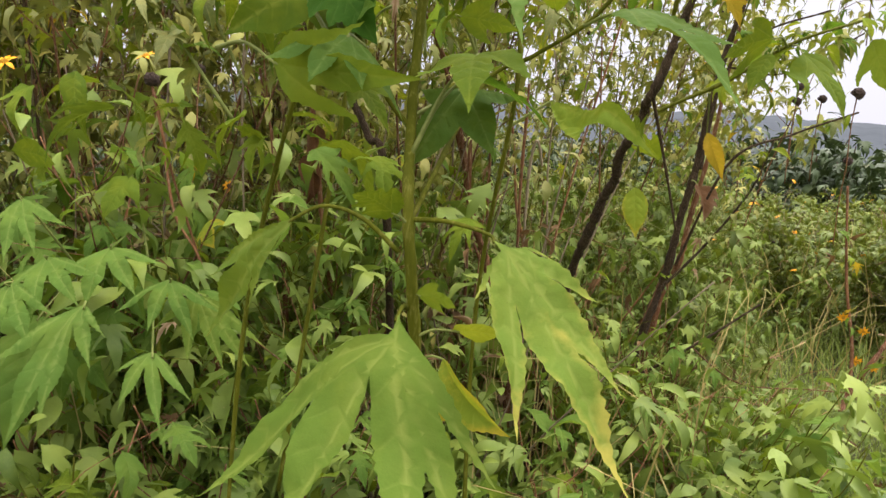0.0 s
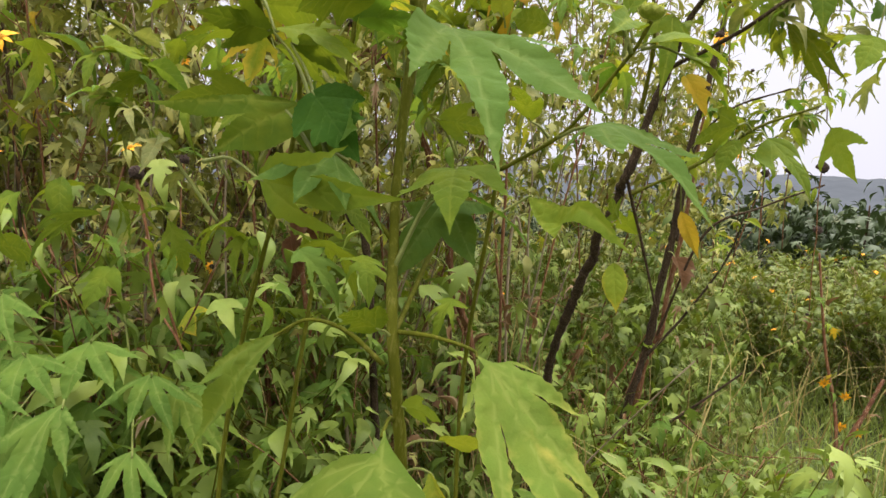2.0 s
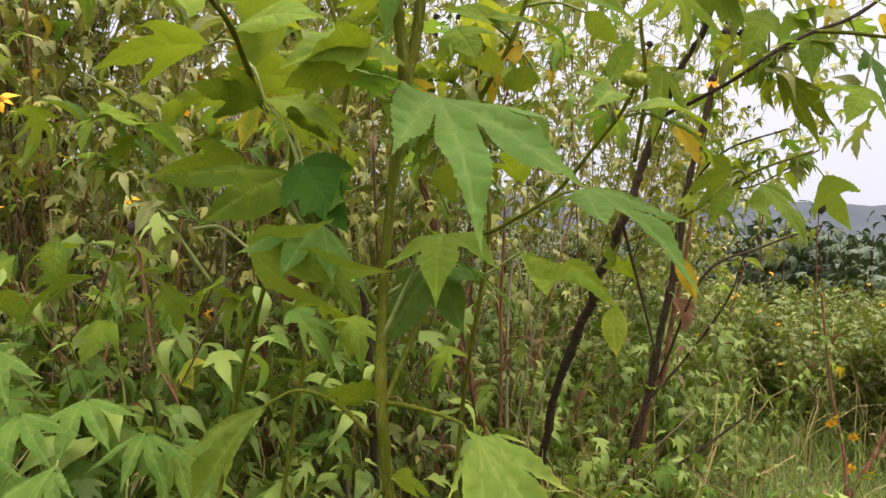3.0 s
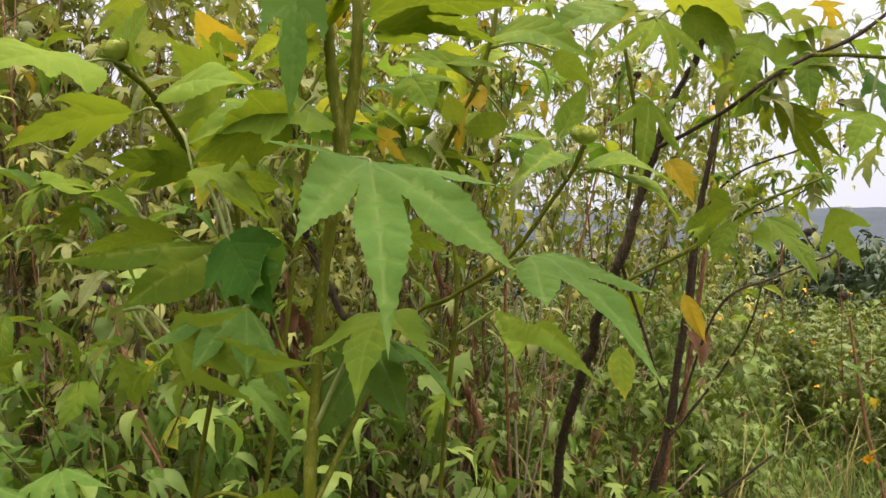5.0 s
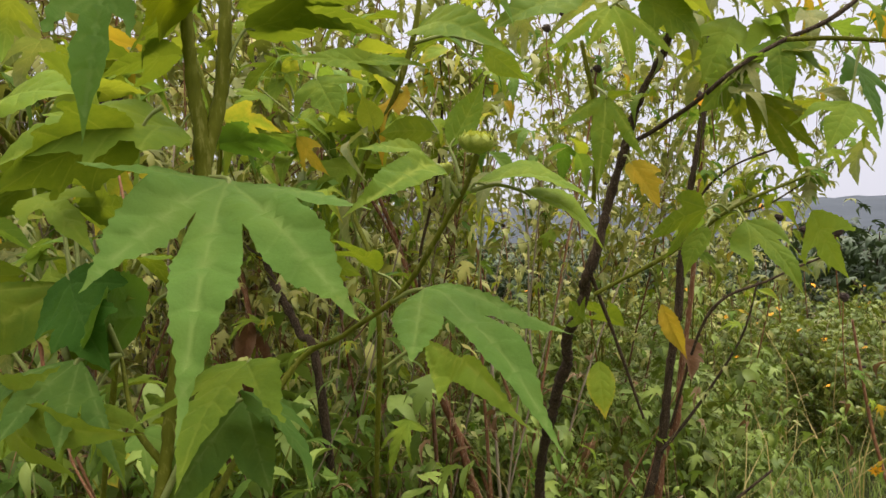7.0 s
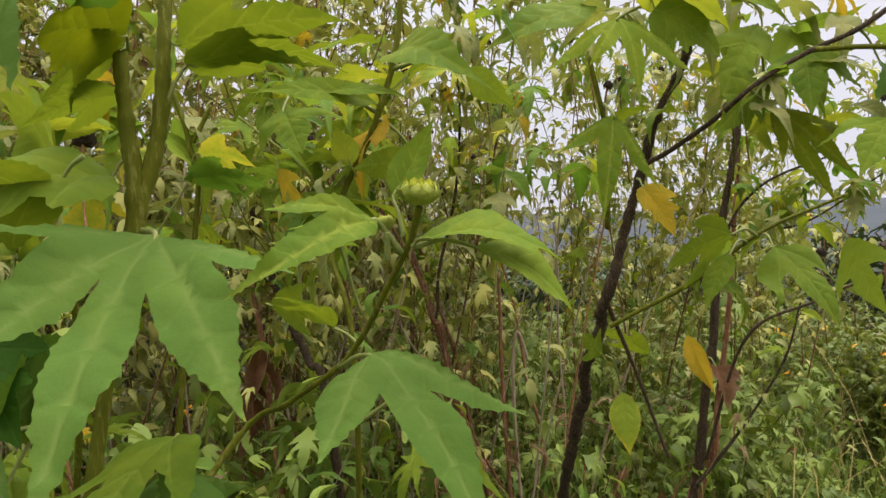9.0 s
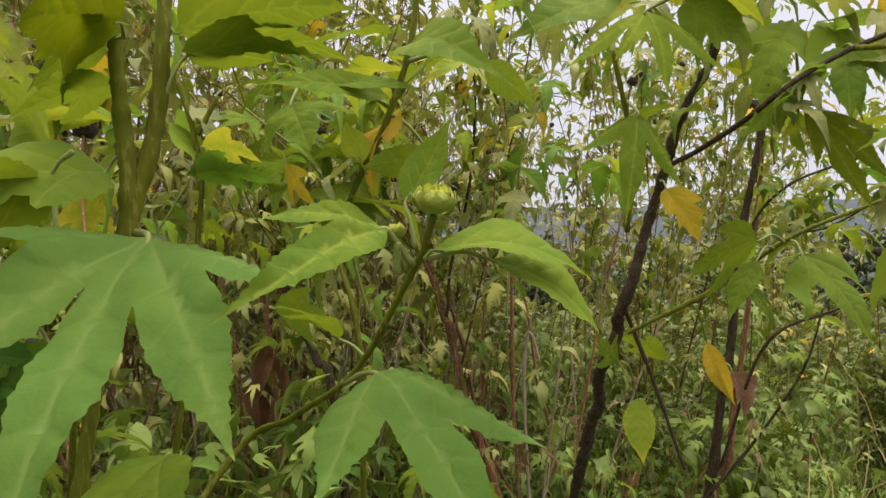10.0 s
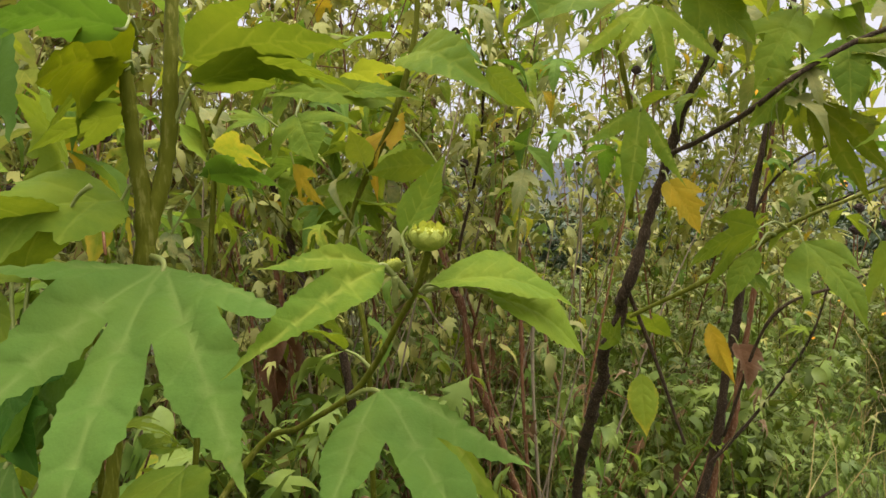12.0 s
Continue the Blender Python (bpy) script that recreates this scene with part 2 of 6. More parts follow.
def smooth_line(points, steps=5):
    """A Catmull-Rom line through a few points (x, y, z, radius)."""
    p = [np.array(q, float) for q in points]
    if len(p) < 2:
        return p
    p = [2 * p[0] - p[1], *p, 2 * p[-1] - p[-2]]
    out = []
    for i in range(1, len(p) - 2):
        for k in range(steps):
            t = k / steps
            out.append(0.5 * (2 * p[i] + (p[i + 1] - p[i - 1]) * t + (2 * p[i - 1] - 5 * p[i] + 4 * p[i + 1] - p[i + 2]) * t * t
                              + (3 * p[i] - p[i - 1] - 3 * p[i + 1] + p[i + 2]) * t ** 3))
    out.append(p[-2])
    return out


def tube_into(verts, faces, line, sides=7, rough=0.0, r=None):
    """Adds a tapered tube along a line of (x, y, z, radius) to a list of verts and faces."""
    r = r or rng
    base = len(verts)
    side = None
    for i, q in enumerate(line):
        a, b = line[max(i - 1, 0)][:3], line[min(i + 1, len(line) - 1)][:3]
        d = Vector(b - a)
        d = d.normalized() if d.length > 1e-9 else Vector((0, 0, 1))
        if side is None:
            side = d.orthogonal().normalized()
        side = (side - d * side.dot(d)).normalized()
        up = d.cross(side)
        knob = 1 + (rough * r.uniform(-1, 1.3) if rough else 0)
        for k in range(sides):
            w = math.tau * k / sides
            rad = q[3] * knob * (1 + (rough * r.uniform(-0.5, 0.5) if rough else 0))
            verts.append(tuple(Vector(q[:3]) + (side * math.cos(w) + up * math.sin(w)) * rad))
    n = len(line)
    for i in range(n - 1):
        for k in range(sides):
            k2 = (k + 1) % sides
            faces.append((base + i * sides + k, base + i * sides + k2, base + (i + 1) * sides + k2, base + (i + 1) * sides + k))
    faces.append(tuple(base + k for k in reversed(range(sides))))
    faces.append(tuple(base + (n - 1) * sides + k for k in range(sides)))


def mesh_of(name, verts, faces, smooth=True):
    me = bpy.data.meshes.new(name)
    me.from_pydata(verts, [], faces)
    if smooth:
        me.polygons.foreach_set("use_smooth", [True] * len(me.polygons))
    me.update()
    return me


def tube_mesh(name, points, sides=8, steps=5, rough=0.06):
    verts, faces = [], []
    tube_into(verts, faces, smooth_line(points, steps), sides, rough)
    return mesh_of(name, verts, faces)


# one half of a blade, 1 long: points (across, along, swell of the edge that leads there, kind); t is a drawn-out tip, s a notch
SHAPES = {
    "five": ((0.05, 0.025, -0.02, ""), (0.19, 0.085, 0.02, ""), (0.30, 0.25, 0.08, ""), (0.345, 0.47, 0.02, ""), (0.385, 0.64, -0.03, "t"), (0.24, 0.45, 0.02, ""), (0.115, 0.34, -0.12, "s"),
             (0.145, 0.48, -0.06, ""), (0.095, 0.70, 0.05, ""), (0.03, 0.88, 0.0, ""), (0.0, 1.0, -0.03, "")),
    "hang": ((0.05, 0.02, -0.02, ""), (0.20, 0.045, 0.02, ""), (0.37, 0.10, -0.02, "t"), (0.305, 0.19, 0.03, ""), (0.345, 0.36, 0.03, ""), (0.365, 0.52, 0.03, ""), (0.385, 0.75, -0.03, "t"), (0.255, 0.53, 0.02, ""), (0.115, 0.36, -0.12, "s"),
             (0.13, 0.50, -0.06, ""), (0.080, 0.74, 0.05, ""), (0.025, 0.91, 0.0, ""), (0.0, 1.0, -0.03, "")),
    "star": ((0.04, 0.0, -0.02, ""), (0.15, 0.02, 0.03, ""), (0.32, 0.075, 0.02, ""), (0.46, 0.13, -0.03, "t"), (0.26, 0.16, 0.05, ""), (0.14, 0.185, -0.10, "s"), (0.26, 0.31, 0.05, ""), (0.42, 0.63, 0.02, "t"),
             (0.25, 0.44, 0.04, ""), (0.105, 0.33, -0.12, "s"), (0.14, 0.48, -0.06, ""), (0.085, 0.72, 0.04, ""), (0.025, 0.89, 0.0, ""), (0.0, 1.0, -0.03, "")),
    "palm": ((0.05, 0.0, -0.02, ""), (0.22, 0.0, 0.03, ""), (0.35, 0.12, 0.09, ""), (0.42, 0.31, 0.03, ""), (0.48, 0.50, -0.03, "t"), (0.28, 0.31, 0.02, ""), (0.12, 0.24, -0.12, "s"),
             (0.15, 0.42, -0.06, ""), (0.095, 0.68, 0.05, ""), (0.03, 0.88, 0.0, ""), (0.0, 1.0, -0.03, "")),
    "deep": ((0.025, 0.12, -0.03, ""), (0.12, 0.26, 0.01, ""), (0.30, 0.40, 0.04, ""), (0.45, 0.56, -0.03, "t"), (0.28, 0.49, 0.05, ""), (0.14, 0.47, -0.10, "s"), (0.19, 0.54, -0.03, ""),
             (0.31, 0.70, 0.03, ""), (0.39, 0.86, -0.03, "t"), (0.25, 0.73, 0.04, ""), (0.11, 0.64, -0.10, "s"), (0.14, 0.77, -0.04, ""), (0.06, 0.91, 0.03, ""), (0.0, 1.0, -0.02, "")),
    "ragged": ((0.03, 0.10, -0.01, ""), (0.07, 0.20, -0.01, ""), (0.17, 0.27, 0.02, ""), (0.30, 0.33, 0.03, ""), (0.49, 0.46, -0.02, "t"), (0.36, 0.425, 0.05, ""), (0.27, 0.42, -0.08, "s"), (0.33, 0.52, 0.02, ""),
               (0.45, 0.64, 0.05, ""), (0.60, 0.82, -0.02, "t"), (0.44, 0.73, 0.05, ""), (0.31, 0.66, 0.03, ""), (0.14, 0.50, -0.10, "s"), (0.165, 0.62, -0.03, ""), (0.21, 0.74, 0.03, ""), (0.27, 0.87, -0.02, "t"),
               (0.17, 0.80, 0.03, ""), (0.11, 0.83, -0.08, "s"), (0.06, 0.92, 0.03, ""), (0.0, 1.0, -0.02, "")),
    "three": ((0.05, 0.05, -0.03, ""), (0.20, 0.17, 0.06, ""), (0.37, 0.57, 0.07, "t"), (0.24, 0.47, 0.03, ""), (0.13, 0.44, -0.10, "s"), (0.155, 0.58, -0.04, ""), (0.08, 0.80, 0.05, ""), (0.0, 1.0, -0.03, "")),
    "plain": ((0.06, 0.06, -0.04, ""), (0.19, 0.36, 0.10, ""), (0.115, 0.70, 0.06, ""), (0.0, 1.0, -0.04, "")),
    "broad": ((0.15, 0.015, 0.03, ""), (0.31, 0.13, 0.07, ""), (0.38, 0.41, 0.06, "t"), (0.285, 0.40, 0.03, ""), (0.215, 0.44, -0.06, "s"), (0.30, 0.64, 0.05, "t"), (0.22, 0.62, 0.03, ""), (0.165, 0.66, -0.06, "s"),
              (0.09, 0.84, 0.05, ""), (0.0, 1.0, -0.03, "")),
}


def half_outline(shape, wide, r, fine):
    line = [(0.006, 0.0)]
    for x, y, swell, kind in SHAPES[shape]:
        k = 0.10 if kind == "t" else 0.05
        b = (x * wide * (1 + r.uniform(-k, k)), y + r.uniform(-k, k) * 0.3 if y < 1 else y)
        a = line[-1]
        d = Vector((b[0] - a[0], b[1] - a[1]))
        nrm = Vector((d.y, -d.x))
        count = max(2, int(d.length / 0.035)) if fine else (3 if d.length > 0.3 else 2 if d.length > 0.16 else 1)
        for i in range(1, count + 1):
            t = i / count
            p = Vector(a) + d * t + nrm * (swell * 4 * t * (1 - t))
            if fine and 0 < t < 1:
                p += nrm.normalized() * (r.uniform(0.003, 0.015) if i % 2 else -r.uniform(0.001, 0.009)) * min(1.0, max(0.0, p.x) / 0.12)
            line.append((p.x, p.y))
    return line


def vein_lines(shape, wide):
    out = [((0, 0.01), (0, 0.98))]
    for x, y, swell, kind in SHAPES[shape]:
        if kind == "t":
            low = 0.02 if shape in ("five", "palm", "star", "hang") else max(0.03, y - 0.30)
            out += [((0, low), (s * x * wide * 0.93, y - 0.02)) for s in (1, -1)]
    for y in (0.30, 0.45, 0.60) if shape != "plain" else (0.15, 0.30, 0.45, 0.60):
        out += [((0, y), (s * 0.10 * wide, y + 0.12)) for s in (1, -1)]
    return out


def one_piece(verts, faces):
    """The largest connected piece of a triangulation."""
    owner = list(range(len(verts)))

    def root(i):
        while owner[i] != i:
            owner[i] = owner[owner[i]]
            i = owner[i]
        return i

    for f in faces:
        for k in f[1:]:
            owner[root(k)] = root(f[0])
    count = {}
    for f in faces:
        count[root(f[0])] = count.get(root(f[0]), 0) + 1
    best = max(count, key=count.get)
    kept = [f for f in faces if root(f[0]) == best]
    used = sorted({k for f in kept for k in f})
    new_no = {k: i for i, k in enumerate(used)}
    return [verts[k] for k in used], [tuple(new_no[k] for k in f) for f in kept]


def blade(name, shape="five", wide=1.0, arch=0.08, fold=0.18, droop=0.5, wave=0.03, seed=1, fine=True, curl=0.0):
    """A leaf blade, 1 long, base at the origin, tip along +y, upper side +z."""
    r = random.Random(seed)
    right = half_outline(shape, wide, r, fine)
    left = half_outline(shape, wide, r, fine)
    ring = right + [(-x, y) for x, y in reversed(left[:-1])]
    ring_np = np.array(ring)
    edges = [(i, (i + 1) % len(ring)) for i in range(len(ring))]
    veins = vein_lines(shape, wide)

    def off_vein(x, y):
        best = 9.0
        for a, b in veins:
            ab = (b[0] - a[0], b[1] - a[1])
            t = max(0, min(1, ((x - a[0]) * ab[0] + (y - a[1]) * ab[1]) / (ab[0] ** 2 + ab[1] ** 2)))
            best = min(best, math.hypot(x - a[0] - ab[0] * t, y - a[1] - ab[1] * t))
        return best

    def off_edge(x, y):
        return float(np.min(np.hypot(ring_np[:, 0] - x, ring_np[:, 1] - y)))

    pts = [Vector(p) for p in ring]
    if fine:
        step = 0.045
        for iy in range(-2, 22):
            for ix in range(-15, 16):
                x, y = (ix + 0.5 * (iy % 2)) * step + r.uniform(-0.008, 0.008), iy * step + r.uniform(-0.008, 0.008)
                if off_vein(x, y) > 0.022 and off_edge(x, y) > 0.014:
                    pts.append(Vector((x, y)))
        for n, (a, b) in enumerate(veins):
            d = Vector((b[0] - a[0], b[1] - a[1]))
            nrm = Vector((-d.y, d.x)).normalized()
            m = max(3, int(d.length / 0.05))
            for i in range(m + 1):
                p = Vector(a) + d * (i / m)
                if off_edge(p.x, p.y) > 0.01:
                    for s in (0, 0.010, -0.010) if n < 5 else (0, 0.008, -0.008):
                        q = p + nrm * s
                        if s == 0 or off_vein(q.x, q.y) > 0.006:
                            pts.append(q)
    else:
        pts += [Vector((0, i / 5)) for i in range(1, 5)]
    got = geometry.delaunay_2d_cdt(pts, edges, [], 1, 1e-5)
    v2, f2 = one_piece(got[0], got[2])
    ph = [r.uniform(0, 6.28) for _ in range(6)]
    lean = r.choice((-1, 1))
    is_vein, rim, verts = [], [], []
    for p in v2:
        x, y = p.x, p.y
        dv = off_vein(x, y)
        is_vein.append(0.5 * max(0.0, 1 - dv / 0.007) if fine else 0.0)
        rim.append(max(0.0, 1 - off_edge(x, y) / 0.09) * (0.4 + 0.6 * min(1, math.hypot(x, y))))
        z = arch * math.sin(math.pi * max(0, min(1, y))) + fold * abs(x) - droop * (x * x) * 1.6
        z += wave * (math.sin(9 * y + ph[0] + 3 * x) * abs(x) * 3 + 0.5 * math.sin(14 * x + ph[1] + 5 * y) * abs(x) * 2)
        if fine:
            z += 0.008 * min(1, dv / 0.03) * (1 + 0.5 * math.sin(40 * y + ph[2])) + 0.004 * math.sin(55 * x + ph[3]) * math.sin(48 * y + ph[4])
        x += curl * lean * y * y
        z -= curl * 1.3 * max(0.0, y - 0.45) ** 2 * 2
        verts.append((x, y, z))
    me = mesh_of(name, verts, [tuple(f) for f in f2])
    for key, values in (("vein", is_vein), ("rim", rim)):
        me.attributes.new(key, "FLOAT", "POINT").data.foreach_set("value", values)
    return me


def leaf_pose(base, tip, side, wide_at=0.4, other=None):
    """The pose that lays a blade from base to tip with a side lobe towards side, its upper face to the sky or the path. Also the blade's breadth."""
    b, t, s = Vector(base), Vector(tip), Vector(side)
    y = t - b
    long = y.length
    y.normalize()
    x = (s - b) - y * (s - b).dot(y)
    if other is not None:      # both side lobes are known: the blade lies along the line between them
        x = (s - Vector(other)) / 2
        x -= y * x.dot(y)
    across = x.length
    x.normalize()
    z = x.cross(y)
    if z.z + 0.35 * -z.y < 0:
        x, z = -x, -z
    m = Matrix((x, y, z)).transposed().to_4x4()
    m.translation = b
    return m @ Matrix.Diagonal((long, long, long, 1)), max(0.45, min(1.9, across / long / wide_at))


def hero_leaf(plant, base, tip, side, shape="five", material=None, arch=0.08, fold=0.15, droop=0.4, stalk=None, label="", seed=None, thick=0.0022, wide=None, other=None):
    """A leaf of its own shape at its own place on a plant, with its stalk."""
    at_x = {"five": 0.385, "hang": 0.385, "star": 0.44, "palm": 0.48, "deep": 0.45, "ragged": 0.60, "three": 0.37, "plain": 0.19, "broad": 0.38}[shape]
    m, found = leaf_pose(base, tip, side, at_x, other)
    wide = wide or found
    seed = seed or rng.randrange(10 ** 6)
    me = blade("leaf", shape, wide, arch, fold, droop, 0.035, seed)
    ob = part("leaf", me, material or LEAF, plant, label, Matrix.Translation(-plant.location) @ m)
    if stalk is not None:
        b, s = Vector(base), Vector(stalk)
        up = Vector((0, 0, 0.12 * (b - s).length))
        o = plant.location
        q = [s, s + (b - s) * 0.5 + up, b]
        tip_v = (Vector(tip) - b).normalized() * 0.01
        q.append(b + tip_v)
        thick = min(thick, 0.0012 + 0.012 * (b - s).length)
        part("leaf_stalk", tube_mesh("leaf_stalk", [(*(v - o), thick * f) for v, f in zip(q, (1.5, 1.0, 0.8, 0.5))], 6, 5, 0.03), STEM_YOUNG, plant)
    return ob


def spline_heights(at, values):
    """A thin-plate surface over the plane through a few given heights."""
    p, n = np.array(at), len(at)
    d = np.linalg.norm(p[:, None] - p[None], axis=2)
    k = np.where(d > 0, d * d * np.log(np.maximum(d, 1e-9)), 0.0) + 0.002 * np.eye(n)
    q = np.hstack((np.ones((n, 1)), p))
    w = np.linalg.lstsq(np.block([[k, q], [q.T, np.zeros((3, 3))]]), np.concatenate((values, np.zeros(3))), rcond=None)[0]

    def height(x, y):
        r = np.hypot(p[:, 0] - x, p[:, 1] - y)
        return float(np.dot(w[:n], np.where(r > 0, r * r * np.log(np.maximum(r, 1e-9)), 0.0)) + w[n] + w[n + 1] * x + w[n + 2] * y)

    return height


def toothed(r, a, b, out, swell, step=0.022, teeth=1.0):
    """The margin from a to b: swollen nearer to a, drawn out towards b, finely toothed."""
    d = b - a
    nrm = Vector((-d.y, d.x)).normalized()
    if nrm.dot(out) < 0:
        nrm = -nrm
    count = max(3, int(d.length / step))
    line = []
    for i in range(1, count + 1):
        t = i / count
        p = a + d * t + nrm * d.length * swell * 9.0 * t ** 1.5 * (1 - t) ** 1.5 * (1.1 - 1.2 * t)
        if i < count:
            near_tip = min(1.0, 3 * t, 3.5 * (1 - t))
            p += nrm * teeth * near_tip * (r.uniform(0.001, 0.008) if i % 2 else -r.uniform(0.001, 0.005))
            p += d * (teeth * 0.004 * (i % 2))
        line.append(p)
    return line


def spread_leaf(plant, base, tips, notches, material, stalk=None, swell=0.10, hem=0.10, arch=0.05, wedge=0.0, fold=0.10, wave=0.02, seed=1, label="", thick=0.0022, teeth=1.0, shoot=None):
    """A palmate leaf: one drawn-out lobe to each tip, notches between them (as a part of the lobes' length), hem the swell of the two margins next to the stalk."""
    r = random.Random(seed)
    b0 = Vector(base)
    rel = [Vector(t) - b0 for t in tips]
    mean = sum(rel, Vector()) / len(rel)
    pts3 = np.array([tuple(v) for v in rel])
    e3 = Vector(np.linalg.svd(np.vstack((pts3, np.zeros((1, 3)))) - 0.7 * pts3.mean(0))[2][2])
    if len(rel) == 1 or e3.z - 0.35 * e3.y < 0:
        e3 = -e3
    e2 = (mean - e3 * mean.dot(e3)).normalized()
    e1 = e2.cross(e3)
    long = max(v.length for v in rel)
    flat = [Vector((v.dot(e1), v.dot(e2))) / long for v in rel]
    high = [v.dot(e3) / long for v in rel]
    gaps, gap_high = [], []
    for i, k in enumerate(notches):
        a, b = flat[i], flat[i + 1]
        way = (a.normalized() + b.normalized()).normalized()
        gaps.append(way * k * 0.5 * (a.length + b.length))
        gap_high.append(0.5 * k * (high[i] + high[i + 1]) * 0.8 + arch)
    o = Vector((0, 0))
    side_of = lambda i, q: (q - flat[i] * (q.dot(flat[i]) / flat[i].length_squared)).normalized()
    first, last = -side_of(0, gaps[0]), -side_of(len(flat) - 1, gaps[-1])
    ring = [Vector((0.004, 0.0)) if first.x > 0 else Vector((-0.004, 0.0))]
    if wedge:
        for t in (0.3, 0.65, 1.0):
            ring.append(flat[len(flat) // 2].normalized() * wedge * t + first * wedge * 0.34 * t ** 1.5)
    ring += toothed(r, ring[-1], flat[0], first, hem, teeth=teeth)
    for i, g in enumerate(gaps):
        ring += list(reversed(toothed(r, g, flat[i], side_of(i, g), swell, teeth=teeth)))[1:] + [g]
        ring += toothed(r, g, flat[i + 1], side_of(i + 1, g), swell, teeth=teeth)
    tail = [-ring[0]]
    if wedge:
        for t in (0.3, 0.65, 1.0):
            tail.append(flat[len(flat) // 2].normalized() * wedge * t + last * wedge * 0.34 * t ** 1.5)
    ring += list(reversed(toothed(r, tail[-1], flat[-1], last, hem, teeth=teeth)))[1:] + list(reversed(tail))
    ring_np = np.array([tuple(p) for p in ring])
    root = flat[len(flat) // 2].normalized() * wedge * 0.8
    veins = [(o, t * 0.97) if i == len(flat) // 2 else (root, t * 0.96) for i, t in enumerate(flat)]
    for t in flat:
        for k in (0.35, 0.5, 0.65, 0.8):
            c, s = t.normalized(), Vector((-t.y, t.x)).normalized()
            veins += [(t * k, t * k + (c * 0.8 + s * z) * 0.11 * (1.15 - k)) for z in (1, -1)]
    va = np.array([tuple(a) for a, b in veins])
    vd = np.array([tuple(b - a) for a, b in veins])
    vl = (vd ** 2).sum(1)

    def off_vein(x, y, count=None):
        t = np.clip(((x - va[:, 0]) * vd[:, 0] + (y - va[:, 1]) * vd[:, 1]) / vl, 0, 1)
        d = np.hypot(x - va[:, 0] - vd[:, 0] * t, y - va[:, 1] - vd[:, 1] * t)
        return float(d[:count].min())

    def off_edge(x, y):
        return float(np.min(np.hypot(ring_np[:, 0] - x, ring_np[:, 1] - y)))

    lo, hi = ring_np.min(0), ring_np.max(0)
    step = 0.042
    pts = list(ring)
    for iy in range(int((hi[1] - lo[1]) / step) + 1):
        for ix in range(int((hi[0] - lo[0]) / step) + 1):
            x, y = lo[0] + (ix + 0.5 * (iy % 2)) * step + r.uniform(-0.008, 0.008), lo[1] + iy * step + r.uniform(-0.008, 0.008)
            if off_vein(x, y) > 0.022 and off_edge(x, y) > 0.014:
                pts.append(Vector((x, y)))
    for a, b in veins:
        d = b - a
        nrm = Vector((-d.y, d.x)).normalized()
        m = max(3, int(d.length / 0.05))
        for i in range(m + 1):
            p = a + d * (i / m)
            if off_edge(p.x, p.y) > 0.01:
                pts += [q for q in (p, p + nrm * 0.009, p - nrm * 0.009) if q == p or off_vein(q.x, q.y) > 0.006]
    got = geometry.delaunay_2d_cdt(pts, [(i, (i + 1) % len(ring)) for i in range(len(ring))], [], 1, 1e-5)
    v2, f2 = one_piece(got[0], got[2])
    height = spline_heights([(0, 0), *map(tuple, flat), *map(tuple, gaps)], np.array([0.0, *high, *gap_high]))
    ph = [r.uniform(0, 6.28) for _ in range(5)]
    verts, is_vein, rim = [], [], []
    for p in v2:
        x, y = p.x, p.y
        dv, dm, de = off_vein(x, y), off_vein(x, y, len(flat)), off_edge(x, y)
        z = height(x, y) + fold * min(dm, 0.12) + wave * min(1, dm / 0.08) * (math.sin(13 * y + 7 * x + ph[0]) + 0.7 * math.sin(17 * x - 6 * y + ph[1]))
        z += 0.007 * min(1, dv / 0.03) * (1 + 0.5 * math.sin(40 * y + ph[2])) + 0.004 * math.sin(55 * x + ph[3]) * math.sin(48 * y + ph[4])
        verts.append((x, y, z))
        is_vein.append(max(max(0.0, 1 - dm / 0.011), 0.26 * max(0.0, 1 - dv / 0.006)))
        rim.append(max(0.0, 1 - de / 0.09) * (0.4 + 0.6 * min(1, math.hypot(x, y))))
    me = mesh_of("leaf", verts, [tuple(f) for f in f2])
    for key, values in (("vein", is_vein), ("rim", rim)):
        me.attributes.new(key, "FLOAT", "POINT").data.foreach_set("value", values)
    m = Matrix((e1, e2, e3)).transposed().to_4x4()
    m.translation = b0 - plant.location
    part("leaf", me, material, plant, label, m @ Matrix.Diagonal((long, long, long, 1)))
    if stalk is not None:
        line = [Vector(q) for q in stalk] + [b0, b0 + (b0 + flat[len(flat) // 2].y * e2 * long - b0).normalized() * 0.012]
        radii = np.linspace(thick * 1.4, thick * 0.6, len(line))
        part("leaf_stalk", tube_mesh("leaf_stalk", [(*(v - plant.location), w) for v, w in zip(line, radii)], 6, 5, 0.03), shoot or STEM_YOUNG, plant)


def stem_part(plant, points, material, name="stem", label="", sides=9, rough=0.07, steps=6, kinks=0.0):
    """A stem through a few points, knotted and slightly crooked."""
    o = plant.location
    line = smooth_line([(x - o.x, y - o.y, z - o.z, w) for x, y, z, w in points], steps)
    r = random.Random(len(points) * 31 + int(points[0][0] * 1000))
    for i in range(1, len(line) - 1):
        k = 2.2 * kinks + 0.2 * line[i][3]
        bend = noise.noise_vector((i * 0.17, points[0][0] * 9, points[0][1] * 7))
        line[i] = line[i] + np.array((k * bend.x, k * bend.y, 0, line[i][3] * (0.10 if r.random() < 0.18 else 0.0)))
    verts, faces = [], []
    tube_into(verts, faces, smooth_line(line, 3), sides + 1, rough * 1.3, r)
    return part(name, mesh_of(name, verts, faces), material, plant, label)


